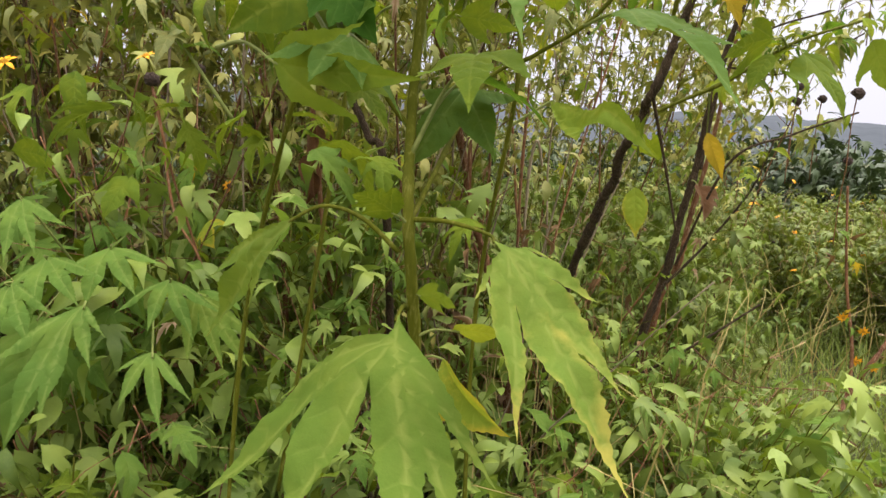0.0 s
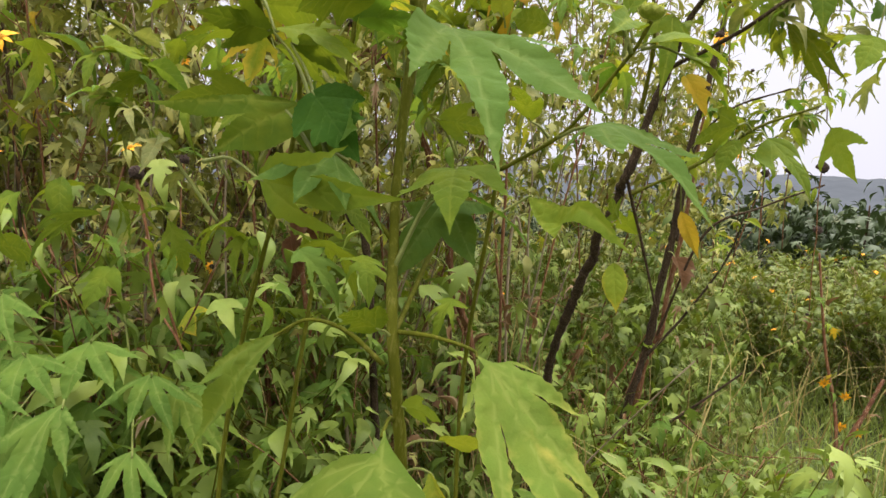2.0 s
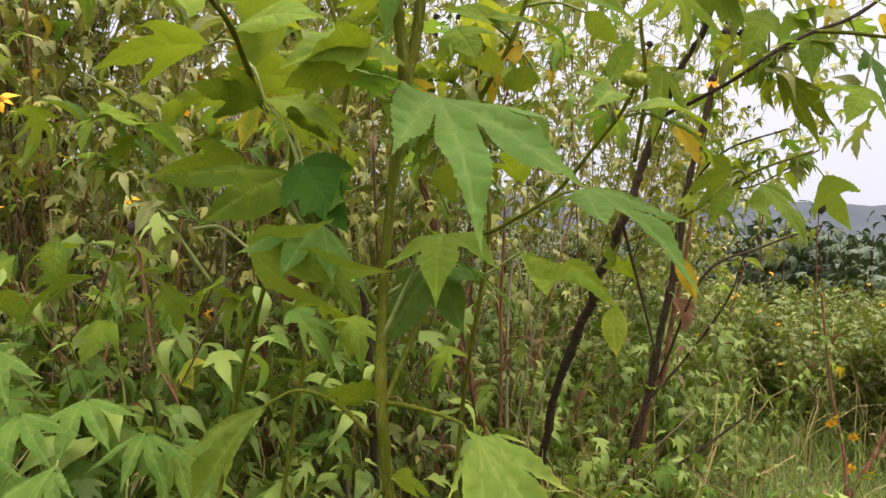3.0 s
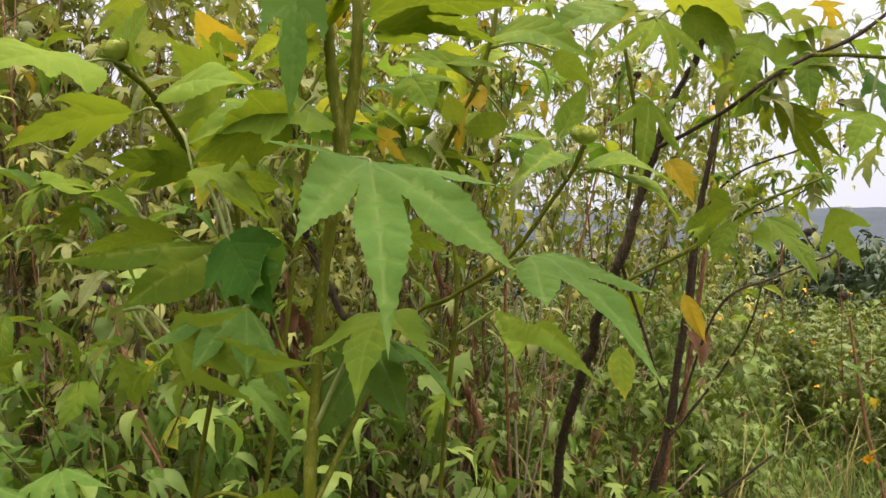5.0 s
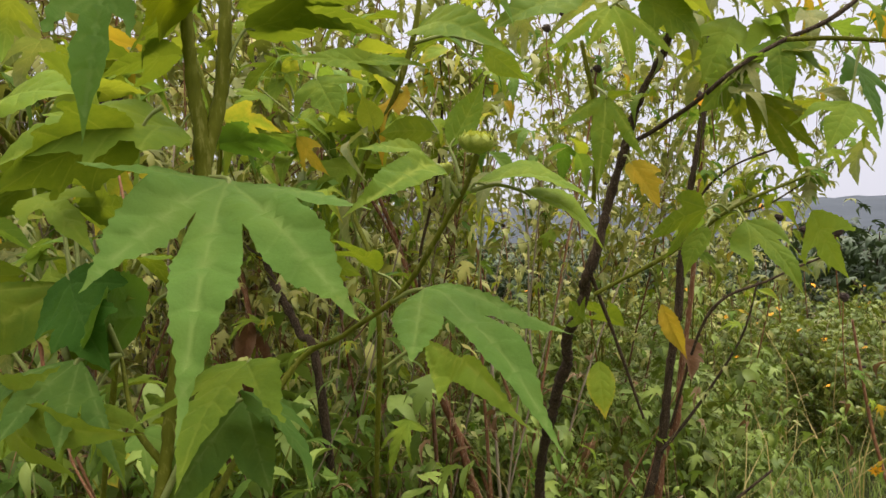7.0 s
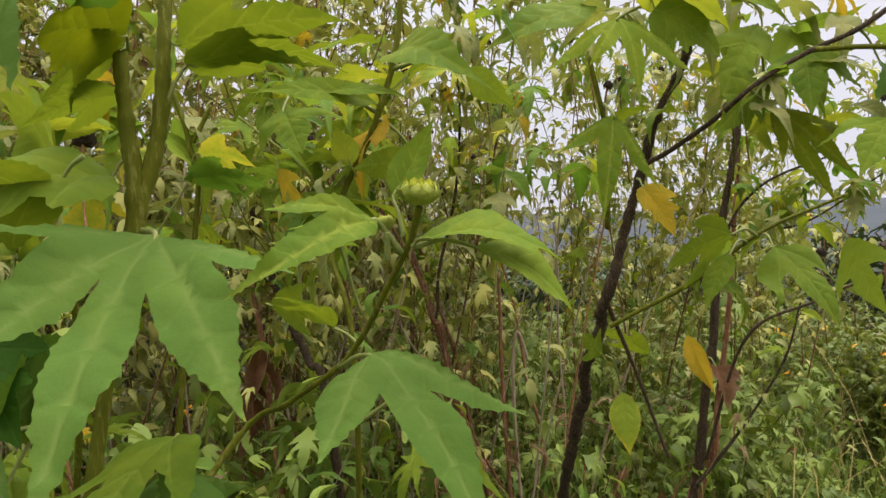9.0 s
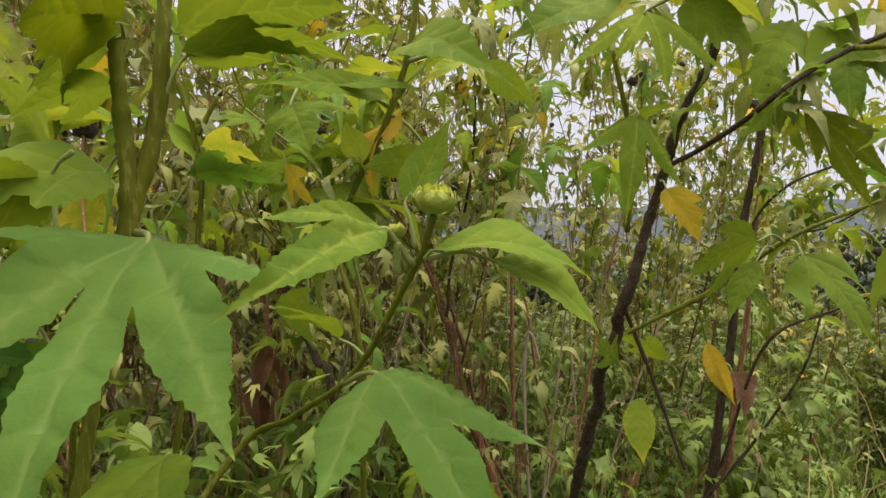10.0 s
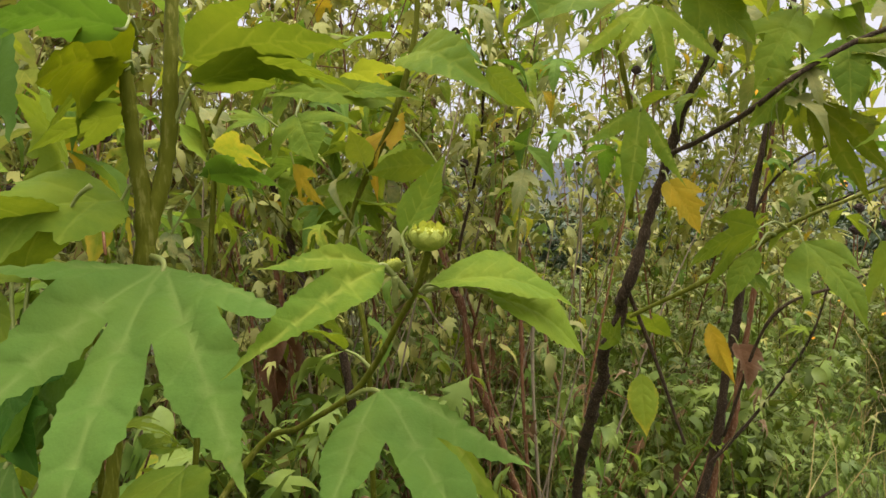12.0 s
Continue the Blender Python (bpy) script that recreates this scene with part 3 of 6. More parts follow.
def petal_mesh():
    return blade("petal", "plain", 0.95, 0.10, 0.12, 0.3, 0.03, 5, False)


PETAL_ME = petal_mesh()
PETAL_ME.materials.append(PETAL)


def dome_mesh(name, radius, high, seed, spikes=0.0):
    """A knobbly head: a dome of rings with small bumps, closed below."""
    r = random.Random(seed)
    verts, faces = [(0, 0, -0.35 * high)], []
    rings, sides = 7, 14
    for i in range(rings):
        a = -0.5 + 2.0 * i / (rings - 1) * 0.97
        for k in range(sides):
            w = math.tau * (k + 0.5 * (i % 2)) / sides
            bump = 1 + spikes * r.uniform(-0.5, 1)
            verts.append((math.cos(a * 0.9) * radius * bump * math.cos(w), math.cos(a * 0.9) * radius * bump * math.sin(w), high * math.sin(a) * (1 + spikes * r.uniform(-0.4, 0.4))))
    verts.append((0, 0, high * 1.02))
    for k in range(sides):
        faces.append((0, 1 + (k + 1) % sides, 1 + k))
        faces.append((len(verts) - 1, 1 + (rings - 1) * sides + k, 1 + (rings - 1) * sides + (k + 1) % sides))
    for i in range(rings - 1):
        for k in range(sides):
            k2 = (k + 1) % sides
            faces.append((1 + i * sides + k, 1 + i * sides + k2, 1 + (i + 1) * sides + k2, 1 + (i + 1) * sides + k))
    return mesh_of(name, verts, faces, spikes < 0.1)


DISC_ME = dome_mesh("disc", 0.012, 0.009, 3, 0.16)
DISC_ME.materials.append(DISC)
DISC_DARK_ME = dome_mesh("disc", 0.014, 0.014, 4, 0.2)
DISC_DARK_ME.materials.append(SEED)
SEED_ME = dome_mesh("seed_head", 0.013, 0.014, 9, 0.28)
SEED_ME.materials.append(SEED)


def flower(plant, at, face=(0, -0.5, 0.8), size=0.085, petals=12, old=False, foot=None, seed=1, spent=False):
    """An orange daisy: a disc with ray petals, on a stalk from foot."""
    r = random.Random(seed)
    o = plant.location
    f = Vector(face).normalized()
    m = f.to_track_quat("Z", "Y").to_matrix().to_4x4()
    m.translation = Vector(at) - o
    me = DISC_DARK_ME if old or spent else DISC_ME
    k = size / 0.085
    head = part("flower", me, None, plant, "orange flower head", m @ Matrix.Diagonal((k, k, k, 1)))
    for i in range(petals):
        w = 360 * i / petals + r.uniform(-9, 9)
        if old and (i % petals) > petals * 0.55:
            continue
        long = size * 0.5 * r.uniform(0.8, 1.08) / k
        part("petal", PETAL_ME, None, head, "", pose(0, 0, 0.001, 0, 0, w) @ pose(0, 0.007, 0, r.uniform(-28, 12) - (14 if old else 0) - (r.uniform(10, 55) if spent else 0), 0, 0) @ Matrix.Diagonal((long * 1.1, long, long, 1)))
    if foot is not None:
        b, s = Vector(at), Vector(foot)
        q = [s, s + (b - s) * 0.5 + Vector((0.01, 0, 0.01)), b - f * 0.006]
        part("flower_stalk", tube_mesh("flower_stalk", [(*(v - o), w) for v, w in zip(q, (0.0025, 0.002, 0.003))], 6, 4, 0.03), STEM_GREEN, plant)
    return head


def seed_head(plant, at, size=0.03, foot=None, seed=1):
    o = plant.location
    k = 0.8 * size / 0.028
    r = random.Random(seed)
    ob = part("seed_head", SEED_ME, None, plant, "", Matrix.Translation(Vector(at) - o) @ pose(0, 0, 0, r.uniform(-40, 40), r.uniform(-40, 40), r.uniform(0, 360)) @ Matrix.Diagonal((k, k, k, 1)))
    if foot is not None:
        b, s = Vector(at), Vector(foot)
        q = [s, s + (b - s) * 0.55 + Vector((r.uniform(-0.01, 0.01), 0, 0.005)), b]
        part("seed_stalk", tube_mesh("seed_stalk", [(*(v - o), w) for v, w in zip(q, (0.0022, 0.0017, 0.0024))], 5, 4, 0.03), STEM_RED, plant)
    return ob


def bud_meshes(radius, seed):
    """A closed flower bud as two meshes: a squat cup of overlapping green bracts, and the crown of young rays that shows above it."""
    r = random.Random(seed)
    cup, crown = bmesh.new(), bmesh.new()
    bmesh.ops.create_uvsphere(cup, u_segments=18, v_segments=10, radius=radius * 0.92)
    for v in cup.verts:
        v.co.z *= 0.66 if v.co.z < 0 else 0.45
    for row, (low, top, count, flare) in enumerate(((-75, 8, 7, 0.24), (-55, 22, 8, 0.16), (-30, 38, 8, 0.05))):
        for i in range(count):
            w = math.tau * (i + 0.5 * row) / count + r.uniform(-0.12, 0.12)
            lift = r.uniform(-6, 8)
            pts = []
            for k in range(7):
                t = k / 6
                a = radians(low + (top + lift - low) * t)
                half = 0.46 * math.sin(math.pi * (0.18 + 0.80 * t)) ** 0.8
                rad = radius * (1.06 - 0.03 * row + flare * t ** 3)
                for side in (-1, 0, 1):
                    ww, k2 = w + side * half, 1.05 if side == 0 else 1.0
                    pts.append(cup.verts.new((math.cos(a) * rad * k2 * math.cos(ww), math.cos(a) * rad * k2 * math.sin(ww), math.sin(a) * rad * 0.74)))
            for k in range(6):
                for side in range(2):
                    q = k * 3 + side
                    cup.faces.new((pts[q], pts[q + 1], pts[q + 4], pts[q + 3]))
    for ring, (count, at, lean) in enumerate(((11, 0.80, 0.10), (8, 0.52, -0.05), (4, 0.22, -0.05))):
        for i in range(count):
            w = math.tau * (i + 0.4 * ring) / count + r.uniform(-0.15, 0.15)
            high = radius * r.uniform(0.50, 0.72)
            wide = 0.30 + 0.12 * ring
            foot = [crown.verts.new((radius * at * math.cos(w + q * wide), radius * at * math.sin(w + q * wide), radius * 0.12)) for q in (-1, 1)]
            mid = [crown.verts.new((radius * (at + lean) * math.cos(w + q * wide * 0.9), radius * (at + lean) * math.sin(w + q * wide * 0.9), high * 0.72)) for q in (-1, 1)]
            tip = crown.verts.new((radius * (at + lean - 0.10) * math.cos(w), radius * (at + lean - 0.10) * math.sin(w), high))
            crown.faces.new((foot[0], foot[1], mid[1], mid[0]))
            crown.faces.new((mid[0], mid[1], tip))
    out = []
    for name, bm, material in (("bud", cup, BUD), ("crown", crown, BUD_TOP)):
        for f in bm.faces:
            f.smooth = True
        me = bpy.data.meshes.new(name)
        bm.to_mesh(me)
        bm.free()
        me.materials.append(material)
        out.append(me)
    return out


def bud(plant, at, radius, seed, tilt, label):
    """A bud with its crown on a plant."""
    cup, crown = bud_meshes(radius, seed)
    ob = part("bud", cup, None, plant, label, Matrix.Translation(Vector(at) - plant.location) @ pose(0, 0, 0, *tilt))
    part("crown", crown, None, ob, "yellow-green crown of unopened rays")


# ---- the setting ----
def ground_z(x, y):
    d = math.hypot(x, y)
    near = 0.10 + 0.05 * noise.noise((x * 0.7, y * 0.7, 0.3)) + 0.02 * noise.noise((x * 3.1, y * 3.1, 1.7))
    return near - 0.012 * max(0.0, min(d, 60.0) - 6.0)


def build_ground():
    """One sheet in rings that widen to the horizon."""
    rings = [0.0]
    while rings[-1] < 4000:
        rings.append(rings[-1] + max(0.22, rings[-1] * 0.10))
    sides = 72
    verts, faces = [(0, 0, ground_z(0, 0))], []
    for r in rings[1:]:
        for k in range(sides):
            w = math.tau * k / sides
            x, y = r * math.cos(w), r * math.sin(w)
            verts.append((x, y, ground_z(x, y)))
    for k in range(sides):
        faces.append((0, 1 + k, 1 + (k + 1) % sides))
    for i in range(len(rings) - 2):
        for k in range(sides):
            k2 = (k + 1) % sides
            a, b = 1 + i * sides, 1 + (i + 1) * sides
            faces.append((a + k, b + k, b + k2, a + k2))
    ob = part("ground", mesh_of("ground", verts, faces), SOIL, None)
    tagged(ob, "damp soil covered with short weeds and grass", "ground", kind="structure")


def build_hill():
    """A wooded ridge far off, with an uneven skyline; its colour includes the haze."""
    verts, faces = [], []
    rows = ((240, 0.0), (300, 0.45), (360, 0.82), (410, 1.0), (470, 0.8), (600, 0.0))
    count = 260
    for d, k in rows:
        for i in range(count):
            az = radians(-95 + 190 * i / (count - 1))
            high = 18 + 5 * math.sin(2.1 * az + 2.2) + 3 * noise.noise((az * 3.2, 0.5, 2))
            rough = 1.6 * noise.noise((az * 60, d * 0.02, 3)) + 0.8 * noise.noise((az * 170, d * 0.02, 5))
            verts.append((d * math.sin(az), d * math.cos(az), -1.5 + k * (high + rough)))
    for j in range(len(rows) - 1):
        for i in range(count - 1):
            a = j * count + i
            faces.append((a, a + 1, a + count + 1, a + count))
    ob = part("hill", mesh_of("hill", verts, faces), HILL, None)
    tagged(ob, "wooded hill ridge in the distance, haze painted in as blue-grey", "hill", kind="structure")


build_ground()
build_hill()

# ---- the plants nearest the path ----

plant_a = thing('sunflower_shrub', (0.090, 0.660, ground_z(0.090, 0.660)), 'tall green shrub with large lobed leaves and a closed bud', 'shrub')
stem_part(plant_a, [(0.085, 0.670, 0.080, 0.0100), (0.083, 0.636, 1.194, 0.0084), (0.079, 0.626, 1.361, 0.0076), (0.063, 0.611, 1.528, 0.0070), (0.050, 0.665, 1.645, 0.0064), (0.050, 0.700, 1.780, 0.0064), (0.056, 0.735, 1.915, 0.0086), (0.043, 0.742, 2.000, 0.0072), (0.036, 0.745, 2.090, 0.0066), (0.020, 0.760, 2.300, 0.0055)], STEM_GREEN, 'stem', label='green main stem')
stem_part(plant_a, [(0.055, 0.730, 1.900, 0.0076), (0.065, 0.758, 1.997, 0.0074), (0.067, 0.771, 2.102, 0.0066), (0.061, 0.791, 2.205, 0.0055)], STEM_GREEN, 'side_branch')
stem_part(plant_a, [(0.063, 0.611, 1.528, 0.0034), (0.122, 0.778, 1.692, 0.0030), (0.185, 0.772, 1.734, 0.0028), (0.243, 0.756, 1.771, 0.0027), (0.274, 0.743, 1.805, 0.0026), (0.308, 0.721, 1.853, 0.0025), (0.327, 0.710, 1.880, 0.0024), (0.339, 0.698, 1.907, 0.0028)], STEM_GREEN, 'side_branch')
stem_part(plant_a, [(0.310, 0.701, 1.866, 0.0028), (0.313, 0.695, 1.888, 0.0025)], STEM_YOUNG, 'bud_stalk')
stem_part(plant_a, [(0.052, 0.660, 1.630, 0.0036), (0.017, 0.667, 1.669, 0.0027), (-0.020, 0.702, 1.726, 0.0018)], STEM_GREEN, 'side_branch')
bud(plant_a, (0.339, 0.698, 1.919), 0.0140, 2, (12, 8, 0), 'closed pale green flower bud')
bud(plant_a, (0.308, 0.703, 1.896), 0.0076, 3, (-10, -14, 0), 'small closed green bud')
spread_leaf(plant_a, (0.099, 0.703, 1.895), [(0.018, 0.600, 1.904), (0.080, 0.520, 1.800), (0.174, 0.478, 1.708), (0.273, 0.545, 1.775), (0.258, 0.655, 1.858)], [0.48, 0.32, 0.39, 0.48], LEAF_MID, [(0.056, 0.735, 1.900), (0.080, 0.722, 1.899)], hem=0.06, swell=0.090, arch=0.05, seed=11, thick=0.0028)
spread_leaf(plant_a, (0.280, 0.735, 1.785), [(0.235, 0.702, 1.735), (0.299, 0.580, 1.741), (0.411, 0.610, 1.662), (0.421, 0.692, 1.746)], [0.51, 0.37, 0.41], LEAF_MID, [(0.243, 0.756, 1.771), (0.262, 0.748, 1.781)], hem=0.06, swell=0.100, arch=0.06, seed=12)
spread_leaf(plant_a, (0.105, 0.711, 1.684), [(0.058, 0.673, 1.678), (0.046, 0.649, 1.579), (0.150, 0.666, 1.606), (0.175, 0.711, 1.677)], [0.52, 0.46, 0.46], LEAF_MID, [(0.050, 0.665, 1.645)], hem=0.06, swell=0.110, arch=0.06, seed=14)
spread_leaf(plant_a, (-0.084, 0.724, 1.797), [(-0.247, 0.618, 1.780), (-0.179, 0.658, 1.723), (-0.019, 0.692, 1.702), (-0.016, 0.724, 1.780)], [0.46, 0.46, 0.50], LEAF, [(-0.020, 0.702, 1.726), (-0.035, 0.690, 1.780)], hem=0.06, swell=0.110, arch=0.06, seed=15)
# extra dark blade that stands for the shadowed part of the leaf beside it
hero_leaf(plant_a, (-0.063, 0.687, 1.807), (0.010, 0.646, 1.721), (-0.066, 0.645, 1.745), 'broad', LEAF_SHADY, stalk=(-0.020, 0.702, 1.726), arch=0.08, seed=215, other=(0.018, 0.658, 1.783), label='dark green blade added for the shadowed part of a leaf')
spread_leaf(plant_a, (-0.024, 0.651, 1.732), [(-0.114, 0.596, 1.691), (-0.047, 0.576, 1.672), (0.012, 0.575, 1.667), (0.055, 0.601, 1.633)], [0.52, 0.50, 0.46], LEAF_MID, [(-0.020, 0.702, 1.726)], hem=0.06, swell=0.110, arch=0.07, seed=16)
hero_leaf(plant_a, (0.035, 0.730, 1.952), (-0.064, 0.600, 1.900), (0.002, 0.608, 1.880), 'broad', LEAF, stalk=(0.046, 0.738, 1.970), arch=0.12, seed=17)
hero_leaf(plant_a, (0.087, 0.775, 2.061), (0.247, 0.800, 2.044), (0.245, 0.712, 2.074), 'broad', LEAF, stalk=(0.070, 0.760, 2.013), arch=0.14, seed=18, wide=0.55, fold=0.1)
hero_leaf(plant_a, (0.077, 0.773, 2.082), (0.279, 0.720, 2.065), (0.212, 0.704, 2.100), 'five', LEAF, stalk=(0.066, 0.770, 2.092), arch=0.1, seed=21, wide=0.62)
hero_leaf(plant_a, (0.047, 0.617, 2.088), (0.065, 0.547, 1.906), (0.034, 0.574, 2.001), 'three', LEAF_DEEP, stalk=(0.036, 0.745, 2.090), arch=0.04, seed=22, fold=0.7, wide=0.42)
hero_leaf(plant_a, (0.044, 0.744, 2.076), (0.030, 0.657, 2.006), (0.074, 0.669, 2.064), 'three', LEAF, stalk=(0.025, 0.760, 2.093), arch=0.08, seed=23)
hero_leaf(plant_a, (0.029, 0.760, 2.036), (-0.030, 0.693, 1.995), (0.017, 0.705, 2.034), 'three', LEAF, stalk=(0.029, 0.760, 2.031), arch=0.08, seed=24)
hero_leaf(plant_a, (0.076, 0.705, 2.070), (0.092, 0.592, 2.032), (0.118, 0.602, 2.074), 'broad', LEAF_OLIVE_SHADED, stalk=(0.064, 0.722, 2.064), arch=0.1, seed=25)
hero_leaf(plant_a, (0.115, 0.654, 2.082), (0.109, 0.525, 2.050), (0.129, 0.574, 2.077), 'broad', LEAF_DEEP, stalk=(0.066, 0.725, 2.099), arch=0.1, seed=26)
hero_leaf(plant_a, (0.312, 0.716, 1.917), (0.344, 0.736, 1.983), (0.317, 0.728, 1.960), 'plain', LEAF, stalk=(0.322, 0.708, 1.884), arch=-0.05, seed=27, fold=0.4, wide=1.0)
hero_leaf(plant_a, (0.338, 0.700, 1.882), (0.447, 0.735, 1.858), (0.385, 0.745, 1.894), 'plain', LEAF, stalk=(0.330, 0.704, 1.876), arch=0.14, seed=28, fold=0.3, other=(0.398, 0.685, 1.872))
hero_leaf(plant_a, (0.378, 0.716, 1.874), (0.452, 0.750, 1.815), (0.430, 0.768, 1.850), 'plain', LEAF, stalk=(0.332, 0.706, 1.876), arch=0.12, seed=29, fold=0.3, other=(0.412, 0.704, 1.842))
spread_leaf(plant_a, (0.306, 0.692, 1.897), [(0.246, 0.600, 1.903), (0.262, 0.537, 1.847)], [0.46], LEAF, [(0.320, 0.707, 1.871)], swell=0.085, hem=0.16, arch=0.10, fold=0.3, seed=30)
hero_leaf(plant_a, (0.211, 0.823, 1.797), (0.179, 0.753, 1.834), (0.212, 0.751, 1.827), 'three', LEAF, stalk=(0.237, 0.829, 1.776), arch=0.1, seed=32)
spread_leaf(plant_a, (0.066, 0.567, 1.436), [(-0.077, 0.538, 1.309), (-0.112, 0.462, 1.252), (0.001, 0.376, 1.277), (0.114, 0.314, 1.313), (0.154, 0.377, 1.303), (0.191, 0.462, 1.298)], [0.45, 0.48, 0.36, 0.38, 0.48], LEAF_WORN, [(0.067, 0.617, 1.428), (0.066, 0.592, 1.437)], swell=0.085, hem=0.05, wedge=0.22, arch=0.05, seed=33, thick=0.0024, shoot=STEM_GREEN)
spread_leaf(plant_a, (0.155, 0.564, 1.531), [(0.149, 0.472, 1.479), (0.200, 0.407, 1.379), (0.301, 0.409, 1.333), (0.295, 0.473, 1.403), (0.273, 0.545, 1.473), (0.237, 0.607, 1.497)], [0.36, 0.34, 0.42, 0.42, 0.38], LEAF_WORN, [(0.060, 0.620, 1.531), (0.109, 0.581, 1.538)], swell=0.085, hem=0.06, wedge=0.12, arch=0.02, fold=0.2, wave=0.03, seed=34, thick=0.0024, shoot=STEM_GREEN)
spread_leaf(plant_a, (-0.069, 0.609, 1.522), [(-0.131, 0.631, 1.402), (-0.208, 0.673, 1.342), (-0.208, 0.688, 1.423)], [0.40, 0.44], LEAF_WORN, [(0.055, 0.606, 1.495), (0.010, 0.609, 1.530), (-0.036, 0.616, 1.539)], swell=0.085, hem=0.05, arch=0.05, fold=0.5, wave=0.03, seed=35, thick=0.0024, shoot=STEM_GREEN)
hero_leaf(plant_a, (0.115, 0.592, 1.380), (0.198, 0.530, 1.326), (0.179, 0.546, 1.370), 'plain', LEAF_HALF, stalk=(0.082, 0.616, 1.365), arch=0.12, seed=36, fold=0.9)
hero_leaf(plant_a, (0.076, 0.611, 1.447), (0.128, 0.565, 1.447), (0.105, 0.577, 1.468), 'three', LEAF, stalk=(0.067, 0.614, 1.439), arch=0.1, seed=37)
hero_leaf(plant_a, (0.053, 0.589, 1.539), (0.020, 0.518, 1.565), (0.041, 0.521, 1.577), 'broad', LEAF, stalk=(0.061, 0.599, 1.531), arch=0.1, seed=38)
hero_leaf(plant_a, (0.120, 0.618, 1.406), (0.186, 0.605, 1.408), (0.153, 0.585, 1.430), 'plain', LEAF_HALF, stalk=(0.073, 0.620, 1.390), arch=0.05, seed=39)
hero_leaf(plant_a, (-0.027, 0.667, 1.687), (0.032, 0.630, 1.623), (-0.048, 0.624, 1.663), 'three', LEAF, stalk=(-0.020, 0.702, 1.726), arch=0.1, seed=40, wide=0.8)
hero_leaf(plant_a, (-0.142, 0.767, 1.894), (-0.211, 0.680, 1.898), (-0.172, 0.705, 1.932), 'three', LEAF, stalk=(-0.036, 0.668, 1.728), arch=0.1, seed=41, wide=0.9)
hero_leaf(plant_a, (-0.118, 0.768, 1.879), (-0.010, 0.717, 1.866), (-0.058, 0.725, 1.910), 'three', LEAF, stalk=(-0.036, 0.668, 1.728), arch=0.1, seed=241, wide=0.8)
hero_leaf(plant_a, (-0.153, 0.741, 1.806), (-0.248, 0.671, 1.783), (-0.201, 0.677, 1.820), 'three', LEAF, stalk=(-0.050, 0.667, 1.728), arch=0.1, seed=242, wide=0.8)
hero_leaf(plant_a, (0.017, 0.683, 1.937), (-0.056, 0.593, 1.877), (-0.016, 0.579, 1.929), 'broad', LEAF, stalk=(0.043, 0.687, 1.965), arch=0.1, seed=42)
hero_leaf(plant_a, (-0.125, 0.720, 1.888), (0.015, 0.629, 1.821), (-0.054, 0.639, 1.832), 'three', LEAF, stalk=(-0.167, 0.765, 1.944), arch=0.1, seed=43)
hero_leaf(plant_a, (-0.115, 0.656, 1.697), (0.083, 0.587, 1.684), (0.000, 0.605, 1.739), 'five', LEAF, stalk=(-0.216, 0.721, 1.716), arch=0.1, seed=44)
hero_leaf(plant_a, (0.118, 0.694, 1.722), (0.126, 0.553, 1.650), (0.188, 0.583, 1.675), 'five', LEAF, stalk=(0.055, 0.640, 1.600), arch=0.1, seed=45)
hero_leaf(plant_a, (0.107, 0.692, 1.696), (0.214, 0.607, 1.632), (0.175, 0.601, 1.660), 'three', LEAF_DEEP, stalk=(0.055, 0.640, 1.600), arch=0.1, seed=46)
hero_leaf(plant_a, (-0.025, 0.753, 1.759), (0.015, 0.607, 1.758), (0.019, 0.639, 1.803), 'broad', LEAF_DEEP, stalk=(-0.000, 0.757, 1.783), arch=0.1, seed=47)

plant_b = thing('sunflower_shrub', (-0.360, 0.950, ground_z(-0.360, 0.950)), 'green shrub with round bud and dark seed head', 'shrub')
stem_part(plant_b, [(-0.340, 0.960, 0.060, 0.0050), (-0.300, 1.000, 1.200, 0.0042), (-0.140, 0.872, 1.798, 0.0040), (-0.162, 0.800, 1.897, 0.0038), (-0.164, 0.700, 1.974, 0.0040), (-0.175, 0.647, 2.001, 0.0032)], STEM_GREEN, 'stem')
bud(plant_b, (-0.175, 0.647, 2.013), 0.0151, 5, (10, -25, 0), 'closed pale green flower bud')
seed_head(plant_b, (-0.242, 1.008, 2.051), 0.042, (-0.163, 0.921, 1.884))
hero_leaf(plant_b, (-0.172, 0.659, 2.010), (-0.121, 0.627, 2.053), (-0.103, 0.608, 1.996), 'three', LEAF, stalk=(-0.166, 0.670, 1.993), arch=0.05, seed=51)
hero_leaf(plant_b, (-0.189, 0.616, 1.993), (-0.228, 0.509, 1.955), (-0.166, 0.517, 1.935), 'broad', LEAF, stalk=(-0.166, 0.660, 1.997), arch=0.1, seed=52)
hero_leaf(plant_b, (-0.157, 0.701, 1.974), (-0.034, 0.678, 1.979), (-0.070, 0.632, 1.933), 'plain', LEAF_HALF, stalk=(-0.164, 0.700, 1.974), arch=0.1, seed=53)
hero_leaf(plant_b, (-0.208, 0.734, 1.961), (-0.310, 0.637, 1.901), (-0.235, 0.649, 1.959), 'three', LEAF, stalk=(-0.162, 0.720, 1.958), arch=0.1, seed=54)
hero_leaf(plant_b, (-0.177, 0.798, 1.905), (-0.230, 0.689, 1.866), (-0.177, 0.697, 1.900), 'three', LEAF, stalk=(-0.165, 0.800, 1.905), arch=0.1, seed=55)
